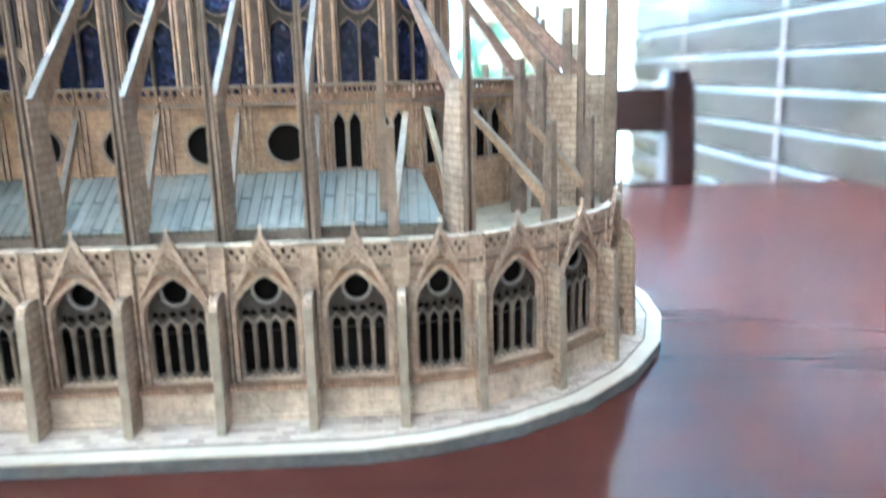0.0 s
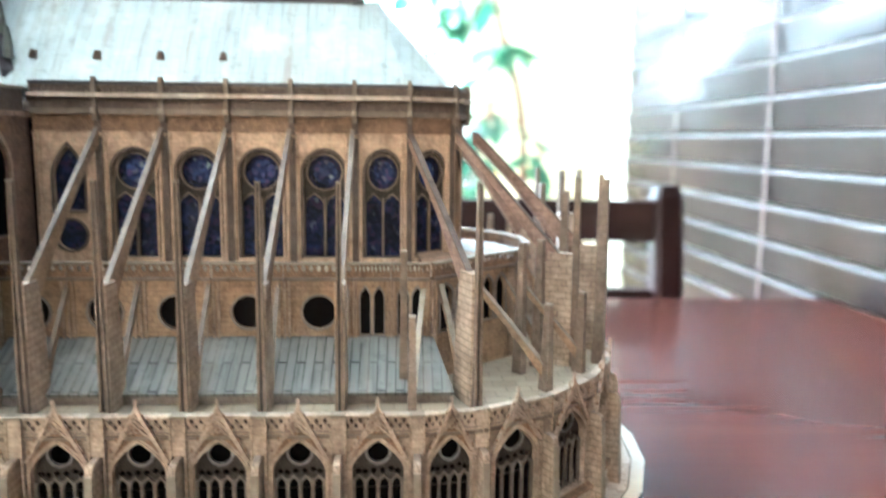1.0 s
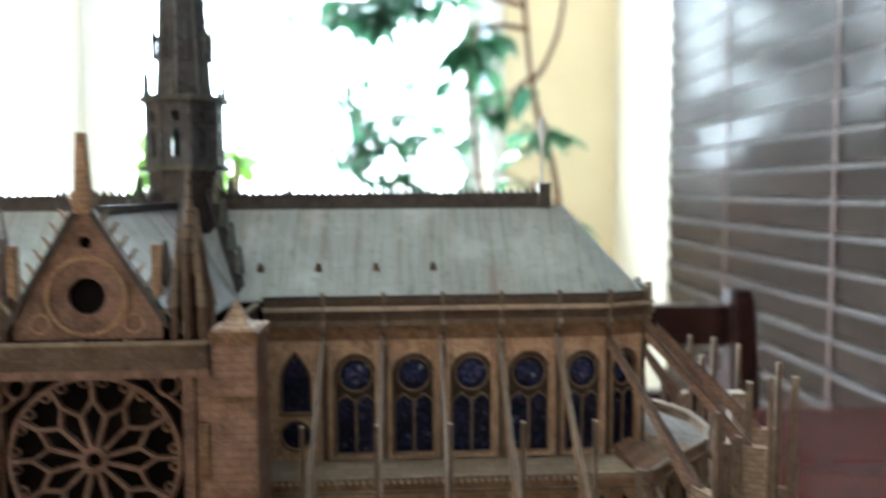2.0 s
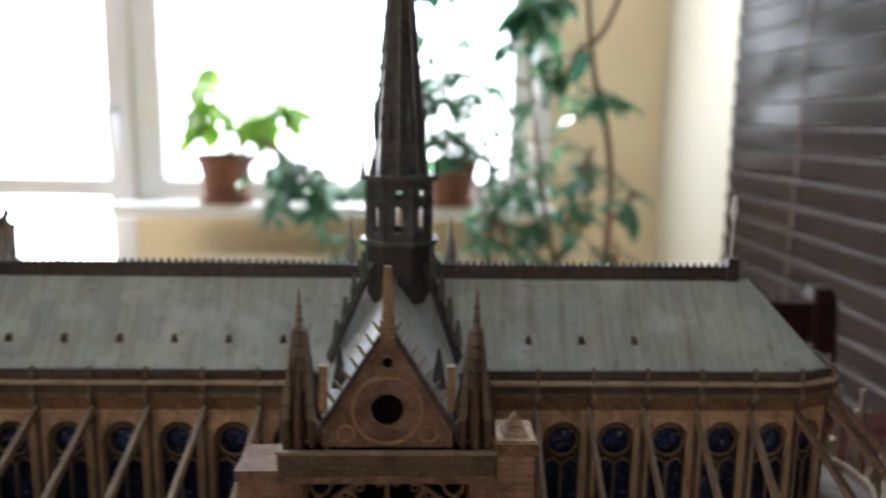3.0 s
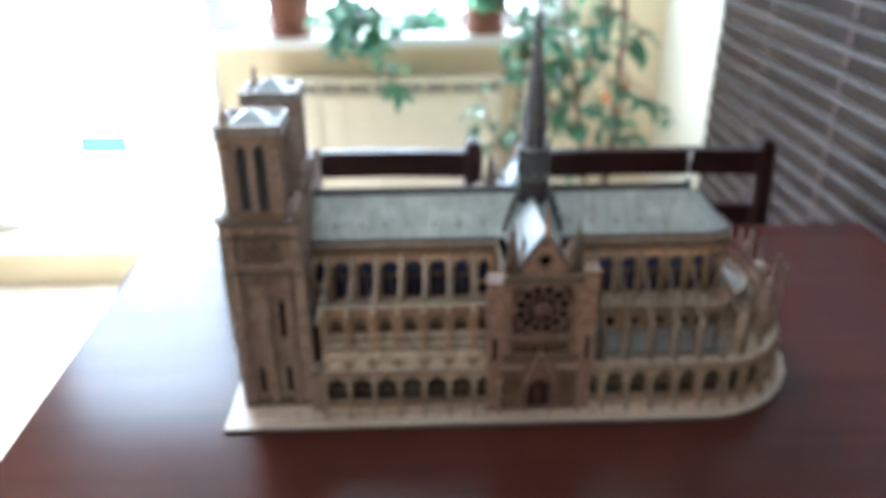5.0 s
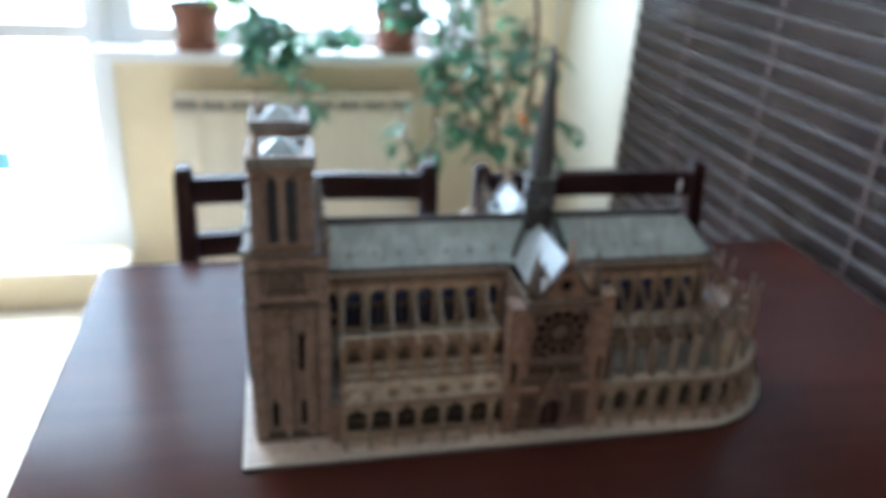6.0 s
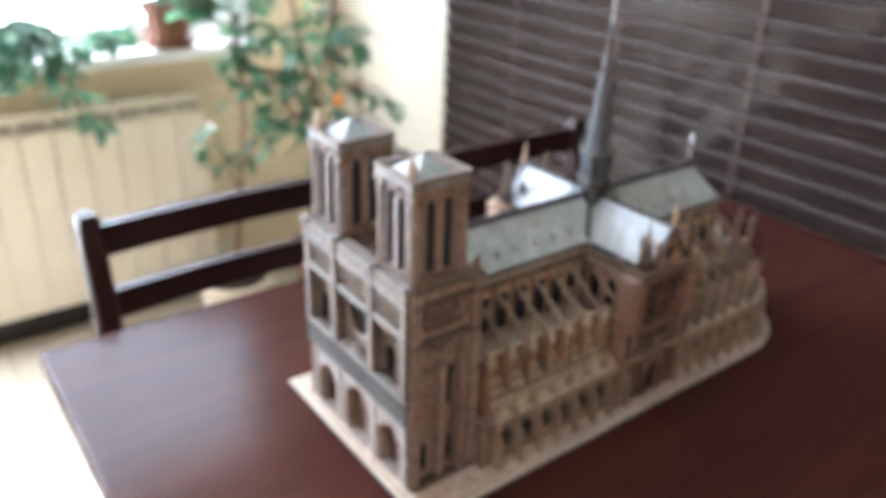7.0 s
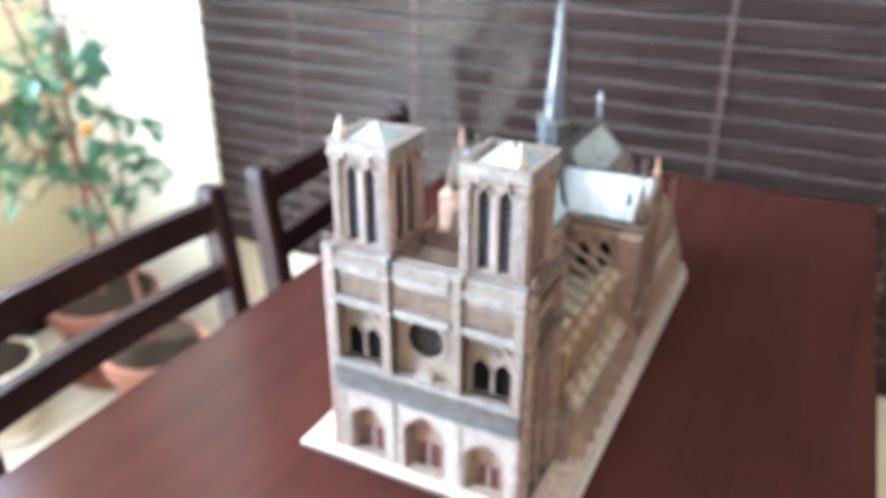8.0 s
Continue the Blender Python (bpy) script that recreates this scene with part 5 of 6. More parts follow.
    g = Geo().panel(lancet(0, 0.0282, 0.0, 0.0290, 0.0430, 8), [lancet(0, 0.0234, 0.0, 0.0280, 0.0384, 8)], -0.0045, -0.0008)
    g.panel([(-0.0165, 0.0340), (-0.0145, 0.0340), (0, 0.0702), (0.0145, 0.0340), (0.0165, 0.0340), (0, 0.0740)], [], -0.0052, -0.0038, 1)
    g.frustum((0, -0.0045), 0.0008, 0.0002, 0.073, 0.079, 5, 1)
    g.box(-0.0410, -0.0165, -0.0036, -0.0008, 0.0500, 0.0530, 1).box(0.0165, 0.0410, -0.0036, -0.0008, 0.0500, 0.0530, 1)
    for s in (-1, 1):
        for k in range(4):
            u = s * (0.0190 + 0.0062 * k)
            g.box(u - 0.0008, u + 0.0008, -0.0040, -0.0008, 0.0, 0.0500)
    child("portal", g.split(("portal", "portal_gable"), STONE_RED, STONE_PIER, each={0: "portal_shaft", 1: "string_course"}), w, f)
    d = Geo().panel(lancet(0, 0.0226, 0.0, 0.0276, 0.0376, 8), [], 0.0030, 0.0038).box(-0.0006, 0.0006, 0.0018, 0.0038, 0.0, 0.0250, 1)
    child("door", d.split(("door", "door_post"), DOOR_DARK, STONE_RED), w, f, "dark red printed doors")
    for s in (-1, 1):
        g = Geo()
        a, b = sorted((s * 0.0385, s * 0.0525))
        top = 0.1560 if s > 0 or side else 0.1462
        g.box(a, b, -0.0030, 0.0180, 0.0, top).box(a - 0.0008, b + 0.0008, -0.0040, 0.019, top - 0.0020, top + 0.0020, 1 if top > 0.15 else 0)
        if s > 0 or side:
            g.box(a + 0.0004, b - 0.0004, -0.0032, 0.0100, 0.158, 0.1592, 2)
            c = (a + b) / 2
            for r0, r1, z0, z1 in ((0.0052, 0.0034, 0.1592, 0.1608), (0.0034, 0.0005, 0.1608, 0.1672)):
                g.hull([(c - r0, 0.0035 - r0, z0), (c + r0, 0.0035 - r0, z0), (c + r0, 0.0035 + r0, z0), (c - r0, 0.0035 + r0, z0)], [(c - r1, 0.0035 - r1, z1), (c + r1, 0.0035 - r1, z1), (c + r1, 0.0035 + r1, z1), (c - r1, 0.0035 + r1, z1)], 2)
        for z in (0.052, 0.098, 0.135):
            g.box(a - 0.0005, b + 0.0005, -0.0038, 0.0185, z, z + 0.0022, 1)
        c, e = sorted((s * 0.0330, s * 0.0385))
        g.box(c, e, -0.0024, 0.0, 0.052, 0.1465).box(c + 0.0012, e - 0.0012, -0.0030, 0.0, 0.110, 0.1180, 1).box(c + 0.0014, e - 0.0014, -0.0042, -0.0024, 0.118, 0.129, 1)
        dark = s * 0.0455
        # Slit is a raised black strip, its shade painted on.
        g.box(dark - 0.0020, dark + 0.0020, -0.0034, -0.0029, 0.060, 0.086, 3)
        child("corner_pier", g.split(("corner_pier", "string_course", "pier_cap", "slit"), STONE_RED_BRICK, CARVED, STONE_PIER, INSIDE_SHADE, each={0: "pier_strip", 1: "string_course", 2: "pier_cap"}), w, f)
    # parapet round the foot of the gable
    g = Geo().panel(rect(-0.0375, 0.0375, 0.1462, 0.1548), [], -0.0046, -0.0036, 1).box(-0.0378, 0.0378, -0.0050, -0.0040, 0.1496, 0.1504, 1).box(-0.0385, 0.0385, -0.0055, -0.0005, 0.1440, 0.1465).box(-0.0380, 0.0380, -0.0052, -0.0030, 0.1544, 0.1556, 2)
    for s in (-1, 1):
        a, b = sorted((s * 0.0370, s * 0.0382))
        g.box(a, b, -0.0040, 0.0760, 0.1462, 0.1548, 1).box(a - 0.0006, b + 0.0006, -0.0046, 0.0770, 0.1544, 0.1556, 2)
    child("parapet", g.split(("cornice", "parapet", "coping"), STONE_RED, CARVED_DARK, EDGE, each={1: "parapet", 2: "coping"}), w, f)
    child("parapet_back", Geo().box(-0.0372, 0.0372, -0.0034, -0.0030, 0.1464, 0.1540).mesh("parapet_back", CARVED_DARK), w, f)
    # gable
    gw, g0, g1, gd = 0.0230, 0.1560, 0.2000, 0.0
    g = Geo().panel([(-gw, g0), (gw, g0), (gw, g0 + 0.006), (0, g1), (-gw, g0 + 0.006)], [circle(0, 0.1698, 0.0058, 22), circle(0, 0.1868, 0.0020, 10)], gd - 0.0016, gd)
    g.panel(circle(0, 0.1698, 0.0128, 30), [circle(0, 0.1698, 0.0116, 30)], gd - 0.0026, gd - 0.0014, 1)
    for s in (-1, 1):
        g.hull([(s * (gw + 0.002), gd - 0.0030, g0 + 0.003), (s * (gw + 0.002), gd + 0.001, g0 + 0.003), (s * (gw + 0.002), gd + 0.001, g0 + 0.006), (s * (gw + 0.002), gd - 0.0030, g0 + 0.006)],
               [(0, gd - 0.0030, g1 - 0.001), (0, gd + 0.001, g1 - 0.001), (0, gd + 0.001, g1 + 0.002), (0, gd - 0.0030, g1 + 0.002)], 2)
        for k in range(9):
            t = (k + 0.6) / 9.5
            u, v = s * (gw + 0.0024) * (1 - t), g0 + 0.0066 + (g1 - g0 - 0.004) * t
            g.hull([(u - 0.0007, gd - 0.0020, v - 0.001), (u + 0.0007, gd - 0.0020, v - 0.001), (u + 0.0007, gd, v - 0.001), (u - 0.0007, gd, v - 0.001)], [(u + s * 0.0026 - 0.0004, gd - 0.0014, v + 0.0028), (u + s * 0.0026 + 0.0004, gd - 0.0014, v + 0.0028), (u + s * 0.0026 + 0.0004, gd - 0.0006, v + 0.0028), (u + s * 0.0026 - 0.0004, gd - 0.0006, v + 0.0028)], 4)
        g.panel(circle(s * 0.0145, 0.1612, 0.0034, 14), [circle(s * 0.0145, 0.1612, 0.0026, 14)], gd - 0.0024, gd - 0.0014, 1)
        g.box(s * 0.0222 - 0.0014, s * 0.0222 + 0.0014, gd - 0.003, gd, 0.1700, 0.1860, 1)
    g.box(-0.0026, 0.0026, gd - 0.0036, gd + 0.0012, g1 - 0.004, g1 + 0.003, 1).hull([(-0.0021, gd - 0.003, g1 + 0.003), (0.0021, gd - 0.003, g1 + 0.003), (0.0021, gd + 0.001, g1 + 0.003), (-0.0021, gd + 0.001, g1 + 0.003)], [(-0.0013, gd - 0.002, g1 + 0.021), (0.0013, gd - 0.002, g1 + 0.021), (0.0013, gd, g1 + 0.021), (-0.0013, gd, g1 + 0.021)], 1)
    g.box(-0.0062, 0.0062, 0.0010, 0.0014, 0.1630, 0.1890, 3)
    child("gable", g.split(("gable", "gable_carving", "verge", "pane", "crocket"), STONE_RED, STONE_BRICK, SLATE, INSIDE_SHADE, EDGE, each={1: "gable_carving", 4: "crocket"}), w, f)
    # clustered turrets beside the gable
    for s in (-1, 1):
        g, c = Geo(), (s * 0.0310, 0.0040)
        for k in range(8):
            a = 2 * math.pi * k / 8
            q = (c[0] + 0.0062 * math.cos(a), c[1] + 0.0058 * math.sin(a))
            tip = (c[0] + 0.0030 * math.cos(a), c[1] + 0.0028 * math.sin(a))
            top = (0.1880, 0.1975)[k % 2]
            g.frustum(q, 0.0016, 0.0014, 0.1555, 0.1660, 6)
            ring = [(math.cos(math.pi / 3 * j), math.sin(math.pi / 3 * j)) for j in range(6)]
            g.hull([(q[0] + 0.0019 * u, q[1] + 0.0019 * v, 0.1660) for u, v in ring], [(tip[0] + 0.0003 * u, tip[1] + 0.0003 * v, top) for u, v in ring], k % 2)
            for j in range(4):
                f_ = 0.15 + 0.2 * j
                g.frustum((q[0] + (tip[0] - q[0]) * f_, q[1] + (tip[1] - q[1]) * f_), 0.0021 - 0.0018 * f_, 0.0014 - 0.0013 * f_, 0.1660 + (top - 0.1660) * f_, 0.1674 + (top - 0.1660) * f_, 5, 2)
        g.frustum(c, 0.0030, 0.0028, 0.1555, 0.178, 6).frustum(c, 0.0034, 0.0003, 0.176, 0.2115, 8, 1)
        for j in range(6):
            g.frustum(c, 0.0034 - 0.00048 * j, 0.0022 - 0.0003 * j, 0.182 + 0.0046 * j, 0.1836 + 0.0046 * j, 6, 2)
        child("turret", g.mesh("turret", DARKSTONE, RAIL, SLATE), w, f, "dark clustered spire of slim pinnacles")
    # side walls with two tall windows
    for s in (-1, 1):
        way = -s if side else s
        g = Geo().panel(rect(-0.040, 0.040, 0.0, 0.1465), [lancet(u, 0.0130, 0.100, 0.126, 0.136, 7) for u in (way * 0.016, way * -0.006)], -0.0008, 0.0008)
        for u in (way * 0.016, way * -0.006):
            g.panel(lancet(u, 0.0156, 0.099, 0.126, 0.1385, 7), [lancet(u, 0.0129, 0.100, 0.126, 0.1359, 7)], -0.0016, -0.0006, 1)
        g.box(-0.040, 0.040, 0.003, 0.0034, 0.090, 0.140, 2).box(-0.040, 0.040, -0.0020, 0, 0.144, 0.1462, 1)
        x = XT + s * 0.0370
        m = Matrix.Translation((x, (2 * AX + 0.0385) if side else -0.0385, ZB)) @ Matrix.Rotation(radians(90 * s), 4, "Z")
        child("side_wall", g.split(("side_wall", "window_arch", "pane"), STONE_RED, STONE, INSIDE_SHADE), w, m)


transept(0), transept(1)
g = Geo()
for s in (-1, 1):
    x1 = XT + s * 0.0290
    for y0, y1, ym in ((-0.0785, AX, 0.0040), (2 * AX + 0.0785, AX, 2 * AX - 0.0040)):
        g.hull([(XT, y0, RIDGE - 0.0005), (x1, y0, EAVE - 0.0005), (x1, ym, EAVE - 0.0005), (XT, y1, RIDGE - 0.0005)], [(XT, y0, RIDGE + 0.0005), (x1, y0, EAVE + 0.0005), (x1, ym, EAVE + 0.0005), (XT, y1, RIDGE + 0.0005)])
child("transept_roof", g.mesh("transept_roof", LEAD_Y), model, label="glossy pale blue-grey printed roof of the transept")
g = Geo().box(XT - 0.0009, XT + 0.0009, -0.077, 2 * AX + 0.077, RIDGE, RIDGE + 0.0030)
for s in (-1, 1):
    for y in (-0.060, 2 * AX + 0.060):
        x = XT + s * 0.0185
        g.hull([(x - 0.003, y - 0.003, 0.925), (x + 0.003, y - 0.003, 0.925), (x + 0.003, y + 0.003, 0.925), (x - 0.003, y + 0.003, 0.925)], [(x - 0.0004, y - 0.0004, 0.940), (x + 0.0004, y - 0.0004, 0.940), (x + 0.0004, y + 0.0004, 0.940), (x - 0.0004, y + 0.0004, 0.940)])
child("ridge_crest", g.mesh("ridge_crest", SLATE), model, label="dark ridge and dormers of the transept roof")

# -- spire over the crossing
SC = (XT + 0.0012, AX + 0.0012)
g = Geo().frustum(SC, 0.0165, 0.0160, 0.938, 0.9665, 8, turn=math.pi / 8).frustum(SC, 0.0200, 0.0200, 0.9660, 0.9680, 8, 1, math.pi / 8)
spire = child("spire", g.mesh("spire_foot", SLATE, COPPER), model, label="dark slate spire over the crossing")
g = Geo()
for k in range(8):
    a = math.pi / 8 + math.pi / 4 * k
    a2 = a + math.pi / 4
    p0, p1 = (SC[0] + 0.0160 * math.cos(a), SC[1] + 0.0160 * math.sin(a)), (SC[0] + 0.0160 * math.cos(a2), SC[1] + 0.0160 * math.sin(a2))
    w = math.hypot(p1[0] - p0[0], p1[1] - p0[1])
    m = at((p0[0] + p1[0]) / 2, (p0[1] + p1[1]) / 2, math.degrees(math.atan2(p1[1] - p0[1], p1[0] - p0[0])), 0.968)
    if k == 0:
        holes = [lancet(0, 0.0038, 0.0040, 0.0140, 0.0165, 5), rect(-0.0018, 0.0018, 0.0195, 0.0240)]
        lantern = Geo().panel(rect(-w / 2, w / 2, 0, 0.0290), holes, -0.0006, 0.0006).frustum((w / 2, 0), 0.0012, 0.0012, 0, 0.0290, 6).box(-w / 2, w / 2, -0.0014, 0.0006, 0.0172, 0.0184).mesh("lantern_wall", SPIRE)
    child("lantern_wall", lantern, spire, m)
g = Geo().frustum(SC, 0.0198, 0.0198, 0.9965, 0.9985, 8, 1, math.pi / 8)
g.frustum(SC, 0.0122, 0.0094, 0.9985, 1.042, 8).frustum(SC, 0.0094, 0.0016, 1.042, 1.132, 8)
for k in range(8):
    a = math.pi / 4 * k
    q = (SC[0] + 0.0176 * math.cos(a), SC[1] + 0.0176 * math.sin(a))
    g.frustum(q, 0.0014, 0.0002, 0.998, 1.012, 5, 1)
    for j in range(14):
        z = 1.016 + 0.0078 * j
        r = 0.0122 - 0.0028 * (z - 0.9985) / 0.0435 if z < 1.042 else 0.0094 - 0.0078 * (z - 1.042) / 0.090
        g.frustum((SC[0] + (r + 0.0006) * math.cos(a), SC[1] + (r + 0.0006) * math.sin(a)), 0.0007, 0.0002, z, z + 0.0022, 4, 1)
for k in range(8):
    a = math.pi / 8 + math.pi / 4 * k
    q = (SC[0] + 0.0122 * math.cos(a), SC[1] + 0.0122 * math.sin(a))
    g.frustum(q, 0.0010, 0.0012, 1.0150, 1.0235, 5).frustum(q, 0.0016, 0.0002, 1.0235, 1.0330, 5, 1)
shaft = child("spire_shaft", g.mesh("spire_shaft", SPIRE, COPPER), spire)
for k in range(8):
    c, n = math.cos(math.pi / 4 * k), math.sin(math.pi / 4 * k)
    g = Geo()
    for r0, z0, r1, z1 in ((0.0124, 0.9985, 0.0096, 1.042), (0.0096, 1.042, 0.0018, 1.132)):
        a, b = Vector((SC[0] + r0 * c, SC[1] + r0 * n, z0)), Vector((SC[0] + r1 * c, SC[1] + r1 * n, z1))
        side, out = Vector((-n, c, 0)) * 0.0005, Vector((c, n, 0)) * 0.0003
        g.hull([a - side - out, a + side - out, a + side + out, a - side + out], [b - side - out, b + side - out, b + side + out, b - side + out])
    child("ridge_rib", g.mesh("ridge_rib", SPIRE_RIB), shaft)
g = Geo().frustum(SC, 0.0013, 0.0006, 1.127, 1.215, 6).frustum(SC, 0.0024, 0.0010, 1.127, 1.131, 6)
child("needle", g.mesh("needle", WHITE_CARD), spire, label="thin pale needle on the spire")
for s in (-1, 1):
    for t in (-1, 1):
        a, b = Vector((SC[0] + s * 0.013, SC[1] + t * 0.011, 0.955)), Vector((XT + s * 0.030, AX + t * 0.0265, 0.9135))
        side, lift = Vector((t * 0.0016, -s * 0.0016, 0)), Vector((0, 0, 0.003))
        g = Geo().hull([a - side, a + side, a + side + lift, a - side + lift], [b - side, b + side, b + side + lift, b - side + lift])
        child("valley_rib", g.mesh("valley_rib", SLATE), spire)
STATUE = Geo().frustum((0, 0), 0.0021, 0.0017, 0, 0.006, 7).frustum((0, 0), 0.0017, 0.0012, 0.006, 0.0098, 7).frustum((0, 0), 0.0010, 0.0011, 0.0098, 0.0112, 7).frustum((0, 0), 0.0011, 0.0004, 0.0112, 0.0124, 7).mesh("statue", COPPER)
for s in (-1, 1):
    for t in (-1, 1):
        for k in range(4):
            q = 0.12 + 0.25 * k
            child("statue", STATUE, spire, Matrix.Translation((SC[0] + s * (0.0145 + 0.0155 * q), SC[1] + t * (0.0125 + 0.0140 * q), 0.956 - 0.0400 * q)))

# -- west block and towers
WX0, WX1, WY0, WY1 = -0.4285, -0.3567, -0.0575, 2 * AX + 0.0575
WTOP = 0.9600
west = child("west_block", Geo().box(WX0 + 0.013, WX1, WY0 + 0.008, WY1 - 0.008, ZB, WTOP - 0.022).mesh("west_block", STONE_WEST), model, label="printed stone west block below the towers")


PORTALS = ((-0.0570, 0.0365, 0.0350, 0.0550), (0.0, 0.0415, 0.0390, 0.0625), (0.0570, 0.0365, 0.0350, 0.0550))


def facade():
    """The west front: u runs from its north end to its south end."""
    H = WTOP - ZB
    m = Matrix.Translation((WX0, AX, ZB)) @ Matrix.Rotation(radians(-90), 4, "Z")
    half = (WY1 - WY0) / 2
    bays = (-0.0590, 0.0, 0.0590)
    doors = [lancet(u, w, 0.0, sp, tip, 9, 2.2) for u, w, sp, tip in PORTALS]
    wins = [lancet(b + o, 0.0160, 0.1010, 0.1240, 0.1335, 6) for b in (bays[0], bays[2]) for o in (-0.0094, 0.0094)]
    g = Geo().panel(rect(-half, half, 0.0, 0.0735), doors, -0.0002, 0.0040)
    up = Geo().panel(rect(-half, half, 0.0736, H), wins + [circle(0, 0.1365, 0.0168, 30)], 0.0022, 0.0045)
    front = child("west_front", g.mesh("west_front", STONE_WHITE), west, m, "pale printed west front with three portals")
    deep = m @ Matrix.Translation((0, 0.0045, 0))
    child("upper_wall", up.mesh("upper_wall", STONE_PALE), front, deep)
    g = Geo()
    for u, w, sp, tip in PORTALS:
        for j in range(4):
            k = 1 - 0.075 * j
            g.panel(lancet(u, w * k, 0.0, sp * (1 - 0.02 * j), tip * (1 - 0.035 * j), 8, 2.2), [lancet(u, w * (k - 0.07), 0.0, sp * (1 - 0.02 * j), tip * (0.96 - 0.035 * j), 8, 2.2)], 0.0006 + 0.0022 * j, 0.0030 + 0.0022 * j)
    child("portal_arch", g.split(("portal_arch",), STONE_WEST, each={0: "portal_arch"}), front, m)
    g = Geo()
    for u, w, tip in ((-0.0570, 0.0190, 0.0310), (0.0, 0.0225, 0.0350), (0.0570, 0.0190, 0.0310)):
        g.box(u - w / 2, u - 0.0012, 0.0100, 0.0107, 0.0, tip * 0.76, 0).box(u + 0.0012, u + w / 2, 0.0100, 0.0107, 0.0, tip * 0.76, 0)
        g.box(u - w * 0.75, u + w * 0.75, 0.0107, 0.0113, 0.0, tip * 1.6, 1).box(u - 0.0012, u + 0.0012, 0.0088, 0.0107, 0.0, tip * 0.76, 2)
    st = Geo()
    for u, w in ((-0.0570, 0.0290), (0.0, 0.0340), (0.0570, 0.0290)):
        st.box(u - w / 2, u + w / 2, -0.0010, 0.0105, 0.0, 0.0022)
    child("portal_step", st.split(("portal_step",), STONE_PALE, each={0: "portal_step"}), front, m)
    child("portal_door", g.split(("portal_door", "portal_back", "door_post"), DOOR_RED, STONE_WEST, STONE_WHITE, each={0: "portal_door", 1: "portal_back", 2: "door_post"}), front, m, "dark red printed doors")
    # gallery of kings
    g = Geo().box(-half - 0.001, half + 0.001, -0.0050, -0.0002, 0.0715, 0.0735).box(-half - 0.001, half + 0.001, -0.0044, -0.0002, 0.0945, 0.0995, 2).box(-half - 0.0005, half + 0.0005, -0.0024, -0.0002, 0.0735, 0.0945, 1)
    g.box(-half - 0.001, half + 0.001, -0.0056, -0.0002, 0.0990, 0.1000, 2)
    for k in range(28):
        u = -half + 0.0032 + (2 * half - 0.0064) * k / 27
        g.frustum((u, -0.0034), 0.0013, 0.0009, 0.0738, 0.0862, 6).frustum((u, -0.0034), 0.0007, 0.0006, 0.0862, 0.0886, 6)
        g.panel(lancet(u, 0.0060, 0.0735, 0.0892, 0.0938, 4), [lancet(u, 0.0046, 0.0735, 0.0890, 0.0924, 4)], -0.0050, -0.0040)
    child("kings_gallery", g.split(("kings_gallery", "niche_wall", "coping"), STONE_BLUE, DARKSTONE, STONE_GREY), front, m, "grey band of small niches with figures")
    # windows, rosettes, rose
    g = Geo()
    for b in (bays[0], bays[2]):
        g.panel(lancet(b, 0.0400, 0.1010, 0.1330, 0.1560, 9, 2.3), [lancet(b, 0.0366, 0.1010, 0.1325, 0.1530, 9, 2.3)], -0.0016, 0.0022)
        g.panel(circle(b, 0.1410, 0.0052, 16), [circle(b, 0.1410, 0.0040, 16)], 0.0004, 0.0022, 1).panel(circle(b, 0.1410, 0.0040, 16), [circle(b + 0.0018 * math.cos(a), 0.1410 + 0.0018 * math.sin(a), 0.0010, 6) for a in (0.5, 2.1, 3.7, 5.3)], 0.0012, 0.0021, 1)
        for o in (-0.0094, 0.0094):
            g.panel(lancet(b + o, 0.0178, 0.1005, 0.1242, 0.1352, 6), [lancet(b + o, 0.0159, 0.1010, 0.1240, 0.1334, 6)], 0.0008, 0.0022)
    g.panel(circle(0, 0.1365, 0.0208, 32), [circle(0, 0.1365, 0.0168, 32)], 0.0002, 0.0022)
    g.box(-half + 0.008, half - 0.008, -0.0046, 0.0022, 0.0984, 0.1003)
    child("window_arch", g.split(("window_arch", "rosette"), STONE_PALE, STONE_GREY, each={0: "window_arch", 1: "rosette"}), front, deep)
    spokes = [circle(0, 0.1365, 0.0028, 10)]
    for k in range(12):
        a = 2 * math.pi * k / 12
        q = [(0.0038, 0.0007), (0.0106, 0.0023), (0.0106, -0.0023), (0.0038, -0.0007)]
        spokes.append([(r * math.cos(a) - t * math.sin(a), 0.1365 + r * math.sin(a) + t * math.cos(a)) for r, t in q])
        q = [(0.0114, 0.0027), (0.0160, 0.0036), (0.0160, -0.0036), (0.0114, -0.0027)]
        spokes.append([(r * math.cos(a) - t * math.sin(a), 0.1365 + r * math.sin(a) + t * math.cos(a)) for r, t in q])
    child("rose_tracery", Geo().panel(circle(0, 0.1365, 0.0169, 32), spokes, 0.0026, 0.0036).mesh("rose_tracery", CARVED_AND_SHADE), front, deep)
    st = Geo()
    for u, hgt in ((-0.0052, 0.0100), (0.0, 0.0142), (0.0052, 0.0100)):
        st.frustum((u, 0.0010), 0.0022, 0.0015, 0.1000, 0.1000 + hgt * 0.75, 7).frustum((u, 0.0010), 0.0012, 0.0006, 0.1000 + hgt * 0.75, 0.1000 + hgt, 7)
    child("statue_group", st.mesh("statue_group", STONE_WHITE), front, m)
    child("pane", Geo().box(-half + 0.004, half - 0.004, 0.0046, 0.0050, 0.1000, 0.1560).mesh("pane", INSIDE_SHADE), front, deep)
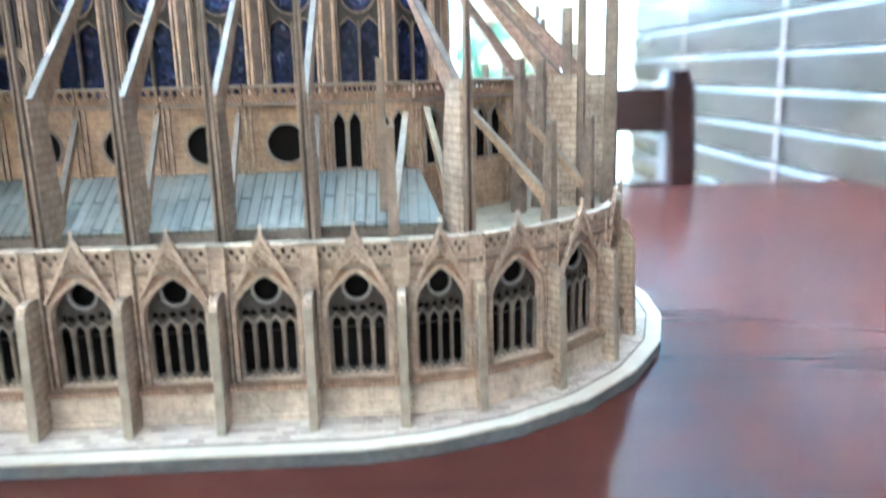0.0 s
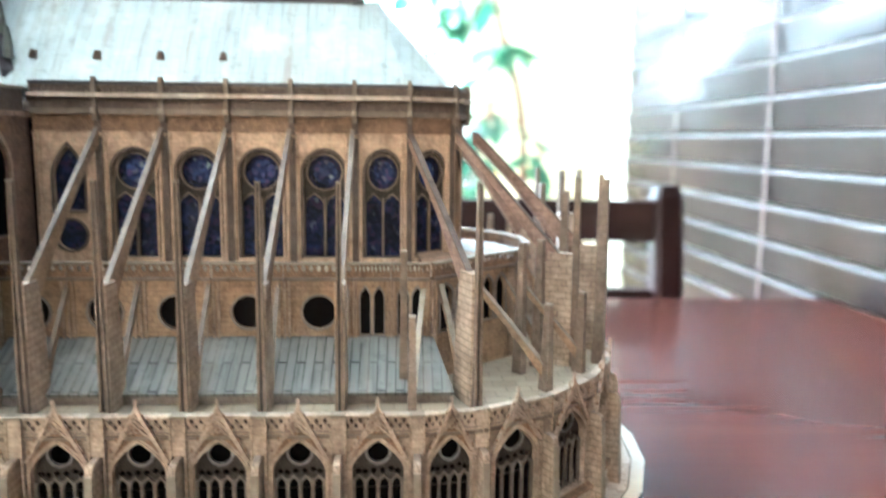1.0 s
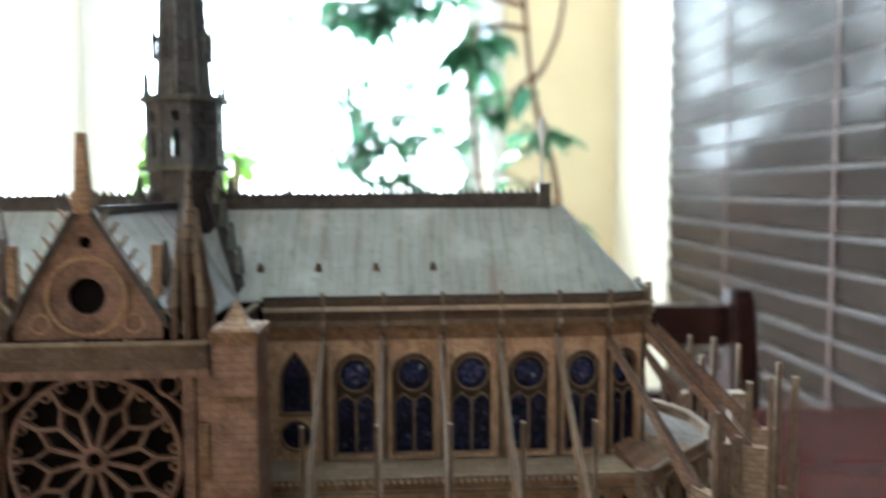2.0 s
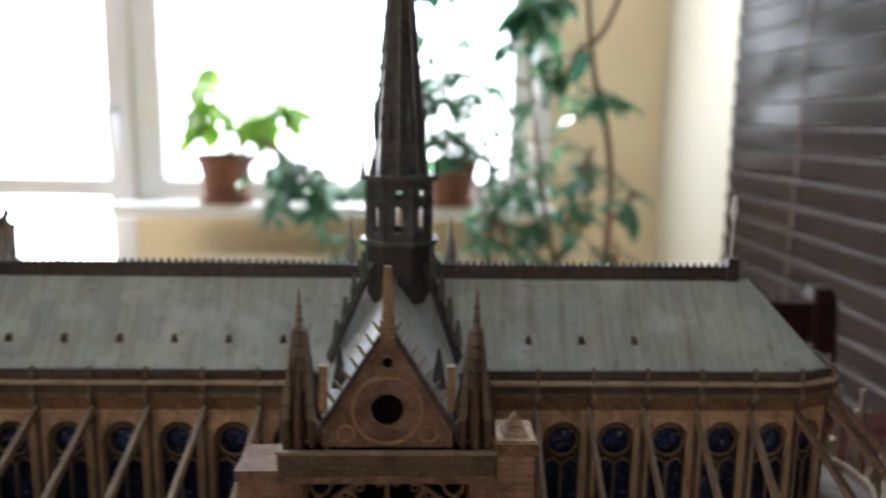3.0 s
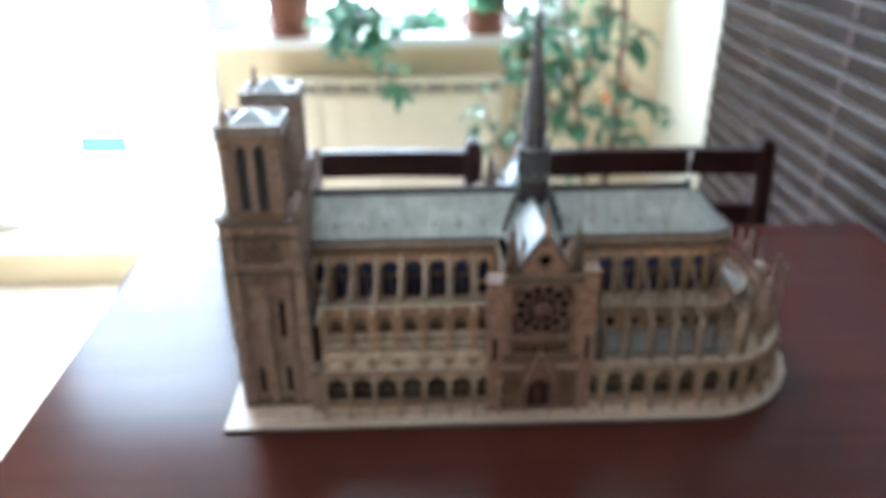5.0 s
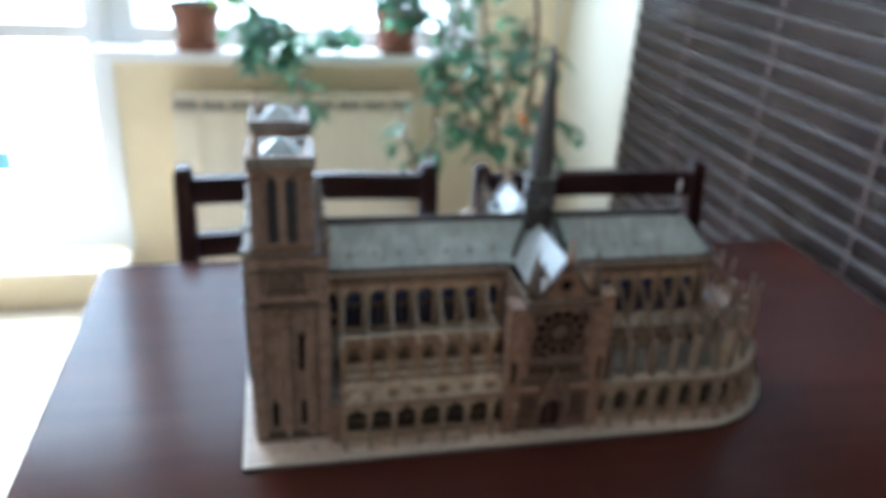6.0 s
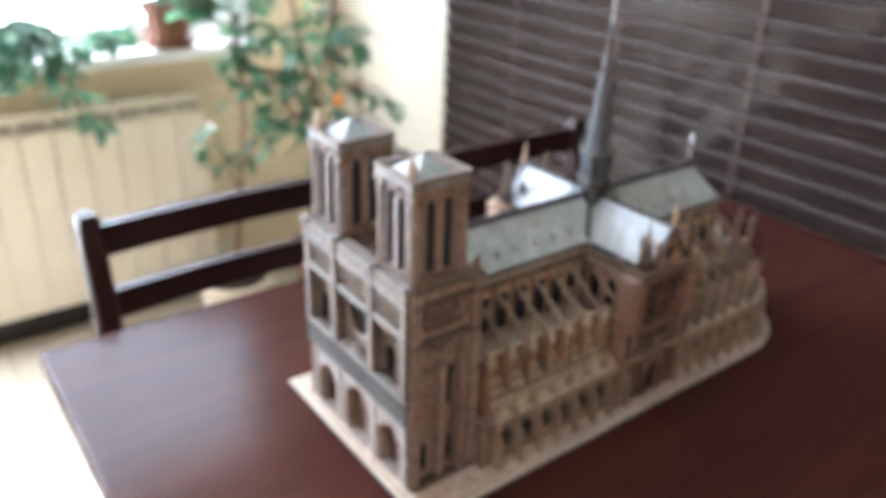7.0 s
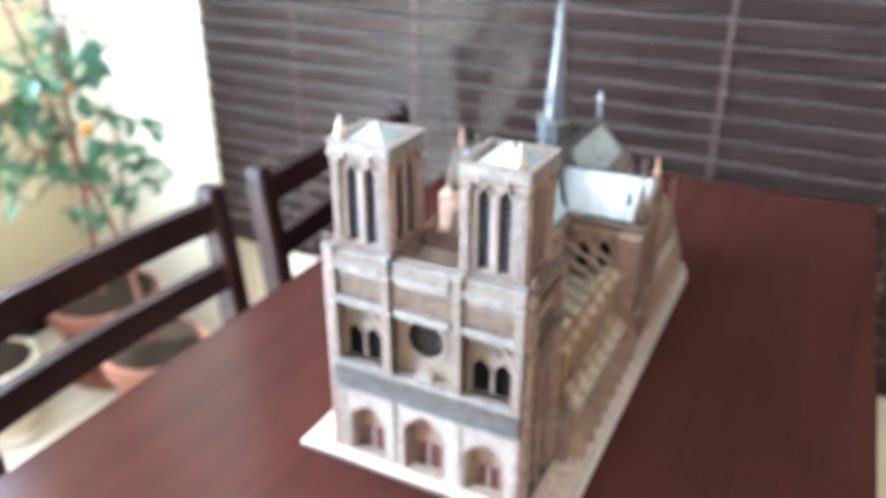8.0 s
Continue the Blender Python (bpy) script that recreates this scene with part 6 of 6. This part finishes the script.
    # upper gallery
    child("gallery_back", Geo().box(-half + 0.010, half - 0.010, 0.0010, 0.0020, 0.1640, 0.1885).mesh("gallery_back", STONE_WEST), front, m)
    g = Geo()
    for b, w in ((bays[0], 0.040), (0.0, 0.046), (bays[2], 0.040)):
        n = 11
        for k in range(n):
            u = b - w / 2 + w * k / (n - 1)
            g.frustum((u, -0.0022), 0.0007, 0.0007, 0.1640, 0.1830, 6)
        for k in range(n - 1):
            u = b - w / 2 + w * (k + 0.5) / (n - 1)
            g.panel(rect(u - w / (n - 1) / 2, u + w / (n - 1) / 2, 0.1820, 0.1885), [lancet(u, w / (n - 1) * 0.7, 0.1821, 0.1840, 0.1868, 3)], -0.0028, -0.0016)
        g.box(b - w / 2 - 0.002, b + w / 2 + 0.002, -0.0036, 0.0066, 0.1560, 0.1640, 1).box(b - w / 2 - 0.002, b + w / 2 + 0.002, -0.0040, 0.0066, 0.1885, 0.1955, 1)
        g.box(b - w / 2 - 0.002, b + w / 2 + 0.002, -0.0030, 0.0066, 0.1955, 0.2045, 2).box(b - w / 2 - 0.002, b + w / 2 + 0.002, -0.0046, 0.0016, 0.2045, 0.2060, 3)
    child("upper_gallery", g.split(("upper_gallery", "string_course", "panel", "coping"), STONE_PALE, STONE_GREY, STONE_FRONT, STONE_GREY, each={0: "gallery_column", 1: "string_course", 2: "panel", 3: "coping"}), front, m)
    g = Geo()
    for u in (-half + 0.0040, -0.0318, 0.0318, half - 0.0040):
        g.box(u - 0.0032, u + 0.0032, -0.0016, 0.0, 0.0, 0.0715, 2).box(u - 0.0040, u + 0.0040, -0.0050, 0.0066, 0.1000, 0.1560).box(u - 0.0038, u + 0.0038, -0.0044, 0.0066, 0.1560, 0.2045)
        g.box(u - 0.0050, u + 0.0050, -0.0064, 0.0, 0.1560, 0.1582, 1).box(u - 0.0050, u + 0.0050, -0.0068, 0.0014, 0.2040, 0.2085, 1).box(u - 0.0050, u + 0.0050, -0.0060, 0.0, 0.1885, 0.1915, 1)
    child("pilaster", g.split(("pilaster", "string_course", "portal_pier"), STONE_FRONT, STONE_GREY, STONE_WHITE, each={0: "pilaster", 1: "string_course", 2: "portal_pier"}), front, m)


facade()


def flank(side):
    """The long side of the west block."""
    m = at((WX0 + WX1) / 2, WY0, z=ZB)
    m = mirrored(m) if side else m
    h = (WX1 - WX0) / 2
    H = WTOP - ZB
    wins = [lancet(-0.0170, 0.0060, 0.0090, 0.0370, 0.0430, 5), lancet(0.0110, 0.0054, 0.0100, 0.0370, 0.0415, 5), lancet(0.0100, 0.0054, 0.0755, 0.1150, 0.1220, 5)]
    g = Geo().panel(rect(-h, h, 0.0, H), wins, 0.0030, 0.0046)
    w = child("flank_wall", g.mesh("flank_wall", STONE_WEST), west, m)
    child("pane", Geo().box(-h + 0.006, h - 0.006, 0.0060, 0.0064, 0.005, 0.125).mesh("pane", INSIDE_SHADE), w, m)
    g = Geo()
    for u, wd, top in ((-h + 0.0045, 0.0090, 0.206), (-0.0040, 0.0042, 0.128), (0.0195, 0.0050, 0.150), (h - 0.0045, 0.0090, 0.206)):
        g.box(u - wd / 2, u + wd / 2, -0.0058, 0.0030, 0.0, top)
        for e in (-1, 1):
            g.frustum((u + e * (wd / 2 + 0.0007), -0.0022), 0.0010, 0.0010, 0.003, min(top, 0.150), 6)
            g.frustum((u + e * (wd / 2 + 0.0016), 0.0010), 0.0009, 0.0009, 0.003, min(top, 0.150), 6)
    for z, d in ((0.0, 0.0075), (0.1510, 0.0068), (0.1880, 0.0062), (0.2030, 0.0070)):
        g.box(-h, h, -d, 0.0030, z, z + 0.0034, 1)
    g.panel(circle(-0.003, 0.1420, 0.0056, 16), [circle(-0.003, 0.1420, 0.0044, 16)], 0.0012, 0.0030, 1)
    for u in (-0.014, 0.008):
        g.panel(circle(u, 0.1440, 0.0030, 12), [circle(u, 0.1440, 0.0021, 12)], 0.0014, 0.0030, 1)
    for k in range(7):
        u = -0.0185 + 0.0055 * k
        g.frustum((u, -0.0008), 0.0014, 0.0014, 0.1665, 0.1860, 6, 0)
    # Dark sheet behind the shafts paints the shade of the recess.
    g.box(-0.0200, 0.0160, 0.0020, 0.0030, 0.1665, 0.1860, 2).box(-0.0210, 0.0170, -0.0040, 0.0030, 0.1640, 0.1668, 1)
    g.panel(lancet(-0.0030, 0.0440, 0.1200, 0.1380, 0.1500, 8, 2.4), [lancet(-0.0030, 0.0415, 0.1190, 0.1375, 0.1482, 8, 2.4)], 0.0002, 0.0030)
    g.box(-h + 0.009, h - 0.009, 0.0, 0.0030, 0.1546, 0.1640).box(-h + 0.009, h - 0.009, -0.0012, 0.0030, 0.1914, 0.2030)
    for s in (-1, 1):
        g.frustum((s * (h - 0.0045), -0.0030), 0.0030, 0.0004, 0.206, 0.2165, 6, 1)
    child("pilaster", g.split(("pilaster", "string_course", "dark_recess"), STONE_WEST, CARVED_DARK, CARVED_AND_SHADE, each={0: "shaft", 1: "string_course"}), w, m)
    return w


flank(0), flank(1)
child("deck", Geo().box(WX0 + 0.002, WX1, WY0, WY1, WTOP - 0.022, WTOP - 0.018).mesh("deck", STONE_WEST), west)
child("east_parapet", Geo().box(WX1 - 0.004, WX1, WY0 + 0.008, WY1 - 0.008, WTOP - 0.020, WTOP - 0.001).mesh("east_parapet", STONE_WEST), west)
for k in range(10):
    y, tall = WY0 + 0.005 + (WY1 - WY0 - 0.010) * k / 9, 0.004 * (k % 3)
    g = Geo().box(WX1 - 0.0060, WX1 + 0.0012, y - 0.0030, y + 0.0030, WTOP - 0.004, WTOP + 0.0025)
    g.hull([(WX1 - 0.0045, y - 0.0024, WTOP + 0.0025), (WX1, y - 0.0024, WTOP + 0.0025), (WX1, y + 0.0024, WTOP + 0.0025), (WX1 - 0.0045, y + 0.0024, WTOP + 0.0025)],
           [(WX1 - 0.0010, y - 0.0015, WTOP + 0.0075 + tall), (WX1 + 0.0020, y - 0.0015, WTOP + 0.0070 + tall), (WX1 + 0.0020, y + 0.0015, WTOP + 0.0070 + tall), (WX1 - 0.0010, y + 0.0015, WTOP + 0.0075 + tall)])
    g.frustum((WX1 + 0.0014, y), 0.0021, 0.0010, WTOP + 0.0066 + tall, WTOP + 0.0105 + tall, 6)
    child("gargoyle", g.mesh("gargoyle", STONE_PALE if k % 3 else CARVED), west)


def tower_face(stone, carved, rail):
    """One belfry face, 0.053 wide: two tall louvred openings between shafts."""
    h, H = 0.0262, 0.0870
    holes = [lancet(u, 0.0094, 0.0060, 0.0620, 0.0705, 6) for u in (-0.0085, 0.0085)]
    g = Geo().panel(rect(-h + 0.004, h - 0.004, 0.0, H), holes, 0.0022, 0.0042)
    for s in (-1, 1):
        g.box(s * (h - 0.0034) - 0.0034, s * (h - 0.0034) + 0.0034, -0.0006, 0.0062, 0.0, H)
    for u in (-0.0085, 0.0085):
        for w, d in ((0.0136, 0.0002), (0.0114, 0.0010)):
            g.panel(lancet(u, w, 0.0040, 0.0625, 0.0700 + w * 0.32, 6), [lancet(u, w - 0.0020, 0.0040, 0.0620, 0.0695 + w * 0.20, 6)], d, 0.0026)
        for k in range(11):
            g.hull([(u - 0.0047, 0.0030, 0.008 + 0.0056 * k), (u + 0.0047, 0.0030, 0.008 + 0.0056 * k), (u + 0.0047, 0.0036, 0.0084 + 0.0056 * k), (u - 0.0047, 0.0036, 0.0084 + 0.0056 * k)],
                   [(u - 0.0047, 0.0044, 0.0110 + 0.0056 * k), (u + 0.0047, 0.0044, 0.0110 + 0.0056 * k), (u + 0.0047, 0.0048, 0.0114 + 0.0056 * k), (u - 0.0047, 0.0048, 0.0114 + 0.0056 * k)], 3)
    for s in (-1, 1):
        for o, d in ((0.0, -0.0006), (0.0040, -0.0010), (0.0075, 0.0008), (0.0098, 0.0018)):
            g.frustum((s * (h - 0.0010 - o), d), 0.0011, 0.0011, 0.0, 0.0700, 6)
        g.box(s * (h - 0.004) - 0.0042, s * (h - 0.004) + 0.0042, -0.0022, 0.0030, 0.0680, 0.0720, 1)
    g.box(-0.0014, 0.0014, 0.0, 0.0026, 0.0040, 0.0680)
    g.box(-h - 0.001, h + 0.001, -0.0032, 0.0030, 0.0, 0.0035, 1).box(-h - 0.002, h + 0.002, -0.0040, 0.0030, 0.0765, 0.0790, 1).box(-h - 0.001, h + 0.001, -0.0026, 0.0030, 0.0790, 0.0885, 2).box(-h - 0.002, h + 0.002, -0.0036, 0.0012, 0.0880, 0.0895, 4)
    for u in (-0.0115, 0.0115):
        g.frustum((u, -0.0040), 0.0026, 0.0018, 0.0770, 0.0805, 7, 5)
    return g.split(("belfry_wall", "string_course", "belfry_parapet", "louvre", "coping", "knob"), stone, carved, rail, LOUVRE, STONE_FRONT, STONE_PALE, each={0: "shaft", 1: "string_course", 3: "louvre", 5: "knob"})


TFACE = tower_face(STONE_WEST, CARVED, STONE_GREY)
TFACE_WEST = tower_face(STONE_LILAC, STONE_FRONT, STONE_GREY)
TBACK = Geo().box(-0.0180, 0.0180, 0.0060, 0.0064, 0.002, 0.080).mesh("pane", INSIDE_SHADE)


def tower(yc, cone):
    t = child("tower", Geo().box(-0.4215, -0.3705, yc - 0.0245, yc + 0.0245, WTOP - 0.0185, WTOP + 0.002).mesh("tower_foot", STONE_WEST), model, label="printed stone tower with tall belfry openings")
    xc = -0.3962
    for turn, dx, dy in ((0, 0, -0.0258), (90, 0.0262, 0), (180, 0, 0.0258), (-90, -0.0262, 0)):
        m = at(xc + dx, yc + dy, turn, WTOP, 0.985)
        child("belfry_wall", TFACE_WEST if turn == -90 else TFACE, t, m)
        child("pane", TBACK, t, m)
    g = Geo().box(xc - 0.0255, xc + 0.0255, yc - 0.0252, yc + 0.0252, WTOP + 0.082, WTOP + 0.0842)
    child("tower_deck", g.mesh("tower_deck", DECK), t)
    roof = [(xc + i * 0.0205, yc + j * 0.0205, WTOP + 0.0842) for i, j in ((-1, -1), (1, -1), (1, 1), (-1, 1))]
    top = [(xc + i * 0.0004, yc + j * 0.0004, WTOP + 0.0995) for i, j in ((-1, -1), (1, -1), (1, 1), (-1, 1))]
    g = Geo().hull(roof, top)
    child("tower_roof", g.mesh("tower_roof", BLUE_CARD), t, label="pale blue pyramid roof")
    g = Geo().frustum(cone, 0.0052, 0.0048, WTOP + 0.084, WTOP + 0.093, 8).frustum(cone, 0.0050, 0.0004, WTOP + 0.093, WTOP + 0.108, 8)
    child("stair_turret", g.mesh("stair_turret", STONE_BLOCK), t, label="small cream stair turret")


tower(-0.0265, (-0.4180, -0.0430))
tower(2 * AX + 0.0265, (-0.4170, 2 * AX + 0.0460))


# ---------------------------------------------------------------- plants
def leaf_into(g, base, way, up, length, width, mat=0):
    """A folded, drooping leaf blade from base."""
    way = way.normalized()
    side = way.cross(up)
    side = side.normalized() if side.length > 1e-4 else Vector((1, 0, 0))
    nrm = side.cross(way)
    rows = ((0.0, 0.04, 0.0), (0.28, 0.42, 0.02), (0.58, 0.5, 0.0), (0.84, 0.27, -0.07), (1.0, 0.02, -0.14))
    v = []
    for t, w, drop in rows:
        mid = base + way * (length * t) + nrm * (drop * length)
        v += [mid - side * (w * width) + nrm * (0.10 * width), mid, mid + side * (w * width) + nrm * (0.10 * width)]
    f = []
    for i in range(len(rows) - 1):
        a = 3 * i
        f += [(a, a + 1, a + 4, a + 3), (a + 1, a + 2, a + 5, a + 4)]
    g.add(v, f, mat)


def tube_into(g, pts, r0, r1, n=7, mat=0):
    prev = None
    for i, p in enumerate(pts):
        p = Vector(p)
        q = Vector(pts[min(i + 1, len(pts) - 1)]) - Vector(pts[max(i - 1, 0)])
        a = q.normalized().orthogonal().normalized()
        b = q.normalized().cross(a)
        r = r0 + (r1 - r0) * i / (len(pts) - 1)
        ring = [p + a * (r * math.cos(2 * math.pi * k / n)) + b * (r * math.sin(2 * math.pi * k / n)) for k in range(n)]
        if prev:
            g.hull(prev, ring, mat)
        prev = ring


def curve_points(pts, n=5):
    """A smooth line through pts."""
    p = [Vector(q) for q in pts]
    out = []
    for i in range(len(p) - 1):
        a, b, c, d = p[max(i - 1, 0)], p[i], p[i + 1], p[min(i + 2, len(p) - 1)]
        for k in range(n):
            t = k / n
            out.append(0.5 * ((2 * b) + (c - a) * t + (2 * a - 5 * b + 4 * c - d) * t * t + (3 * b - a - 3 * c + d) * t ** 3))
    out.append(p[-1])
    return out


def pot(name, at_, r, h, mat, label):
    t = thing(name, at_, label, "plant pot")
    g, n = Geo(), 28
    x, y, z = at_
    for r0, r1, z0, z1 in ((0.70, 0.97, 0.0, 0.80), (1.06, 1.08, 0.80, 1.0)):
        g.frustum((x, y), r * r0, r * r1, z + h * z0, z + h * z1, n)
    child("pot_body", g.mesh("pot_body", mat), t)
    child("soil", Geo().frustum((x, y), r * 0.98, r * 0.95, z + h * 0.99, z + h * 1.015, n).mesh("soil", SOIL), t)
    child("saucer", Geo().frustum((x, y), r * 0.85, r * 1.0, z, z + 0.016, n).mesh("saucer", mat), t)
    return t


def plant(name, lines, spread, leaves, size, label, mat=None, seed=1, twig=0.10, droop=0.3, thick=0.007):
    """Branches along lines, twigs off them, and leaves along the twigs."""
    rng = random.Random(seed)
    base = Vector(lines[0][0])
    t = thing(name, base, label, "plant")
    wood_geo, leaf_geo = Geo(), Geo()
    for k, line in enumerate(lines):
        pts = curve_points(line)
        tube_into(wood_geo, pts, thick if k == 0 else thick * 0.6, thick * 0.45)
    for line, count in zip(lines, leaves):
        pts = curve_points(line, 8)
        for j in range(count):
            p = pts[int(len(pts) * (spread + (1 - spread) * rng.random())) - 1]
            a = rng.uniform(0, 2 * math.pi)
            d = Vector((math.cos(a), math.sin(a), rng.uniform(-0.5, 0.5) - droop * 0.3)).normalized()
            ln = twig * rng.uniform(0.35, 1.1)
            q = [p, p + d * ln * 0.5, p + d * ln + Vector((0, 0, -droop * ln))]
            tube_into(wood_geo, q, thick * 0.28, thick * 0.15, 5)
            for i in range(rng.randint(3, 5)):
                s = q[0].lerp(q[2], rng.uniform(0.35, 1.0))
                b = rng.uniform(0, 2 * math.pi)
                w = (d * 0.6 + Vector((math.cos(b), math.sin(b), rng.uniform(-0.7, 0.35) - droop))).normalized()
                L = size * rng.uniform(0.65, 1.2)
                leaf_into(leaf_geo, s, w, Vector((rng.uniform(-0.3, 0.3), rng.uniform(-0.3, 0.3), 1)), L, L * rng.uniform(0.42, 0.55))
    child("trunk", wood_geo.mesh("trunk", BARK), t, label="thin brown stem with twigs")
    me = leaf_geo.mesh("foliage", mat or LEAF)
    child("foliage", me, t)
    return t


pot("plant_pot", (0.30, 1.40, 0.0), 0.135, 0.23, TERRACOTTA, "large terracotta pot with a citrus tree on the floor")
pot("plant_pot", (0.20, 1.12, 0.0), 0.115, 0.21, TERRACOTTA, "terracotta pot on the floor beside the chairs")
pot("plant_pot", (-0.02, 1.42, 0.0), 0.095, 0.20, CERAMIC, "cream ceramic pot on the floor by the radiator")
pot("plant_pot", (-0.622, 1.715, 0.802), 0.070, 0.128, TERRACOTTA, "terracotta pot on the window sill")
pot("plant_pot", (-0.03, 1.715, 0.802), 0.068, 0.12, TERRACOTTA, "terracotta pot on the window sill behind leaves")

plant("citrus_tree", [[(0.30, 1.40, 0.22), (0.315, 1.41, 0.55), (0.322, 1.41, 0.87), (0.295, 1.37, 1.02), (0.25, 1.32, 1.14), (0.225, 1.31, 1.35), (0.21, 1.32, 1.7)],
                      [(0.243, 1.316, 1.185), (0.272, 1.31, 1.225), (0.303, 1.30, 1.32), (0.315, 1.30, 1.5)],
                      [(0.225, 1.31, 1.34), (0.12, 1.29, 1.36), (0.0, 1.29, 1.365), (-0.11, 1.30, 1.345), (-0.19, 1.30, 1.33)],
                      [(0.235, 1.31, 1.29), (0.18, 1.29, 1.295), (0.12, 1.28, 1.28), (0.07, 1.28, 1.24)],
                      [(0.243, 1.315, 1.19), (0.21, 1.30, 1.17), (0.185, 1.29, 1.11)],
                      [(0.32, 1.40, 0.80), (0.345, 1.32, 0.86), (0.33, 1.235, 0.885)]],
      0.45, [6, 0, 34, 9, 4, 2], 0.075, "tall citrus tree with a bent brown trunk", seed=3, twig=0.07, thick=0.0095)
plant("citrus_bush", [[(0.20, 1.12, 0.20), (0.20, 1.16, 0.45), (0.17, 1.22, 0.70), (0.13, 1.26, 0.95), (0.10, 1.27, 1.22)],
                      [(0.20, 1.15, 0.42), (0.27, 1.20, 0.60), (0.30, 1.24, 0.78)],
                      [(0.18, 1.20, 0.60), (0.10, 1.25, 0.72), (0.05, 1.28, 0.82)],
                      [(0.17, 1.22, 0.70), (0.20, 1.24, 0.85), (0.24, 1.24, 0.98)]],
      0.40, [36, 22, 20, 18], 0.048, "bushy citrus tree with orange fruits", seed=5, twig=0.12)
plant("climbing_plant", [[(-0.02, 1.42, 0.19), (0.02, 1.42, 0.45), (0.05, 1.42, 0.75), (0.04, 1.44, 0.97), (0.02, 1.46, 1.14)],
                         [(0.04, 1.42, 0.70), (0.08, 1.43, 0.86), (0.11, 1.44, 1.00)],
                         [(0.02, 1.42, 0.45), (-0.03, 1.40, 0.58), (-0.06, 1.40, 0.68)],
                         [(0.05, 1.42, 0.80), (-0.01, 1.45, 0.95), (-0.05, 1.47, 1.08), (-0.07, 1.48, 1.20)],
                         [(0.00, 1.44, 0.94), (-0.08, 1.47, 1.05), (-0.14, 1.48, 1.14), (-0.17, 1.49, 1.22)],
                         [(0.00, 1.44, 0.92), (-0.10, 1.47, 1.01), (-0.20, 1.48, 1.09)]],
      0.38, [26, 18, 6, 36, 26, 26], 0.052, "leafy climbing plant in front of the window", seed=8, twig=0.09, droop=0.12)
plant("trailing_plant", [[(-0.622, 1.715, 0.925), (-0.55, 1.66, 0.965), (-0.46, 1.60, 0.95), (-0.39, 1.57, 0.86), (-0.34, 1.56, 0.76), (-0.32, 1.55, 0.66)],
                         [(-0.55, 1.66, 0.965), (-0.43, 1.59, 0.935), (-0.33, 1.56, 0.88), (-0.26, 1.56, 0.90), (-0.19, 1.57, 0.92)],
                         [(-0.52, 1.64, 0.96), (-0.47, 1.59, 0.87), (-0.43, 1.56, 0.81)],
                         [(-0.50, 1.62, 0.96), (-0.40, 1.57, 0.90), (-0.35, 1.55, 0.82)]],
      0.3, [20, 20, 14, 12], 0.056, "trailing green plant hanging over the window sill", seed=11, twig=0.07, droop=0.45, thick=0.005)
plant("sill_plant", [[(-0.622, 1.715, 0.925), (-0.56, 1.70, 1.02), (-0.48, 1.68, 1.065), (-0.41, 1.67, 1.06)], [(-0.622, 1.715, 0.925), (-0.66, 1.70, 1.04), (-0.655, 1.70, 1.17)]],
      0.45, [13, 9], 0.085, "young yellow-green plant in the sill pot", LEAF_YOUNG, seed=13, twig=0.05, droop=0.6, thick=0.004)

for x, y, z in ((0.233, 1.270, 0.815), (0.300, 1.270, 0.738), (0.254, 1.270, 0.710)):
    g = Geo()
    for i in range(6):
        a0, a1 = math.pi * i / 6 - math.pi / 2, math.pi * (i + 1) / 6 - math.pi / 2
        g.frustum((x, y), 0.0155 * math.cos(a0) + 1e-5, 0.0155 * math.cos(a1), z + 0.0155 * math.sin(a0), z + 0.0155 * math.sin(a1), 14)
    g.frustum((x, y), 0.002, 0.001, z + 0.020, z + 0.05, 6, 1)
    o = tagged(new("orange", g.mesh("orange", ORANGE, BARK)), "small ripe orange hanging in the citrus tree", "fruit", "oranges in the tree")
tagged(new("paper_sheet", Geo().box(-0.78, -0.68, 1.69, 1.75, 0.802, 0.806).mesh("paper_sheet", PAPER)), "white papers lying on the window sill", "paper")
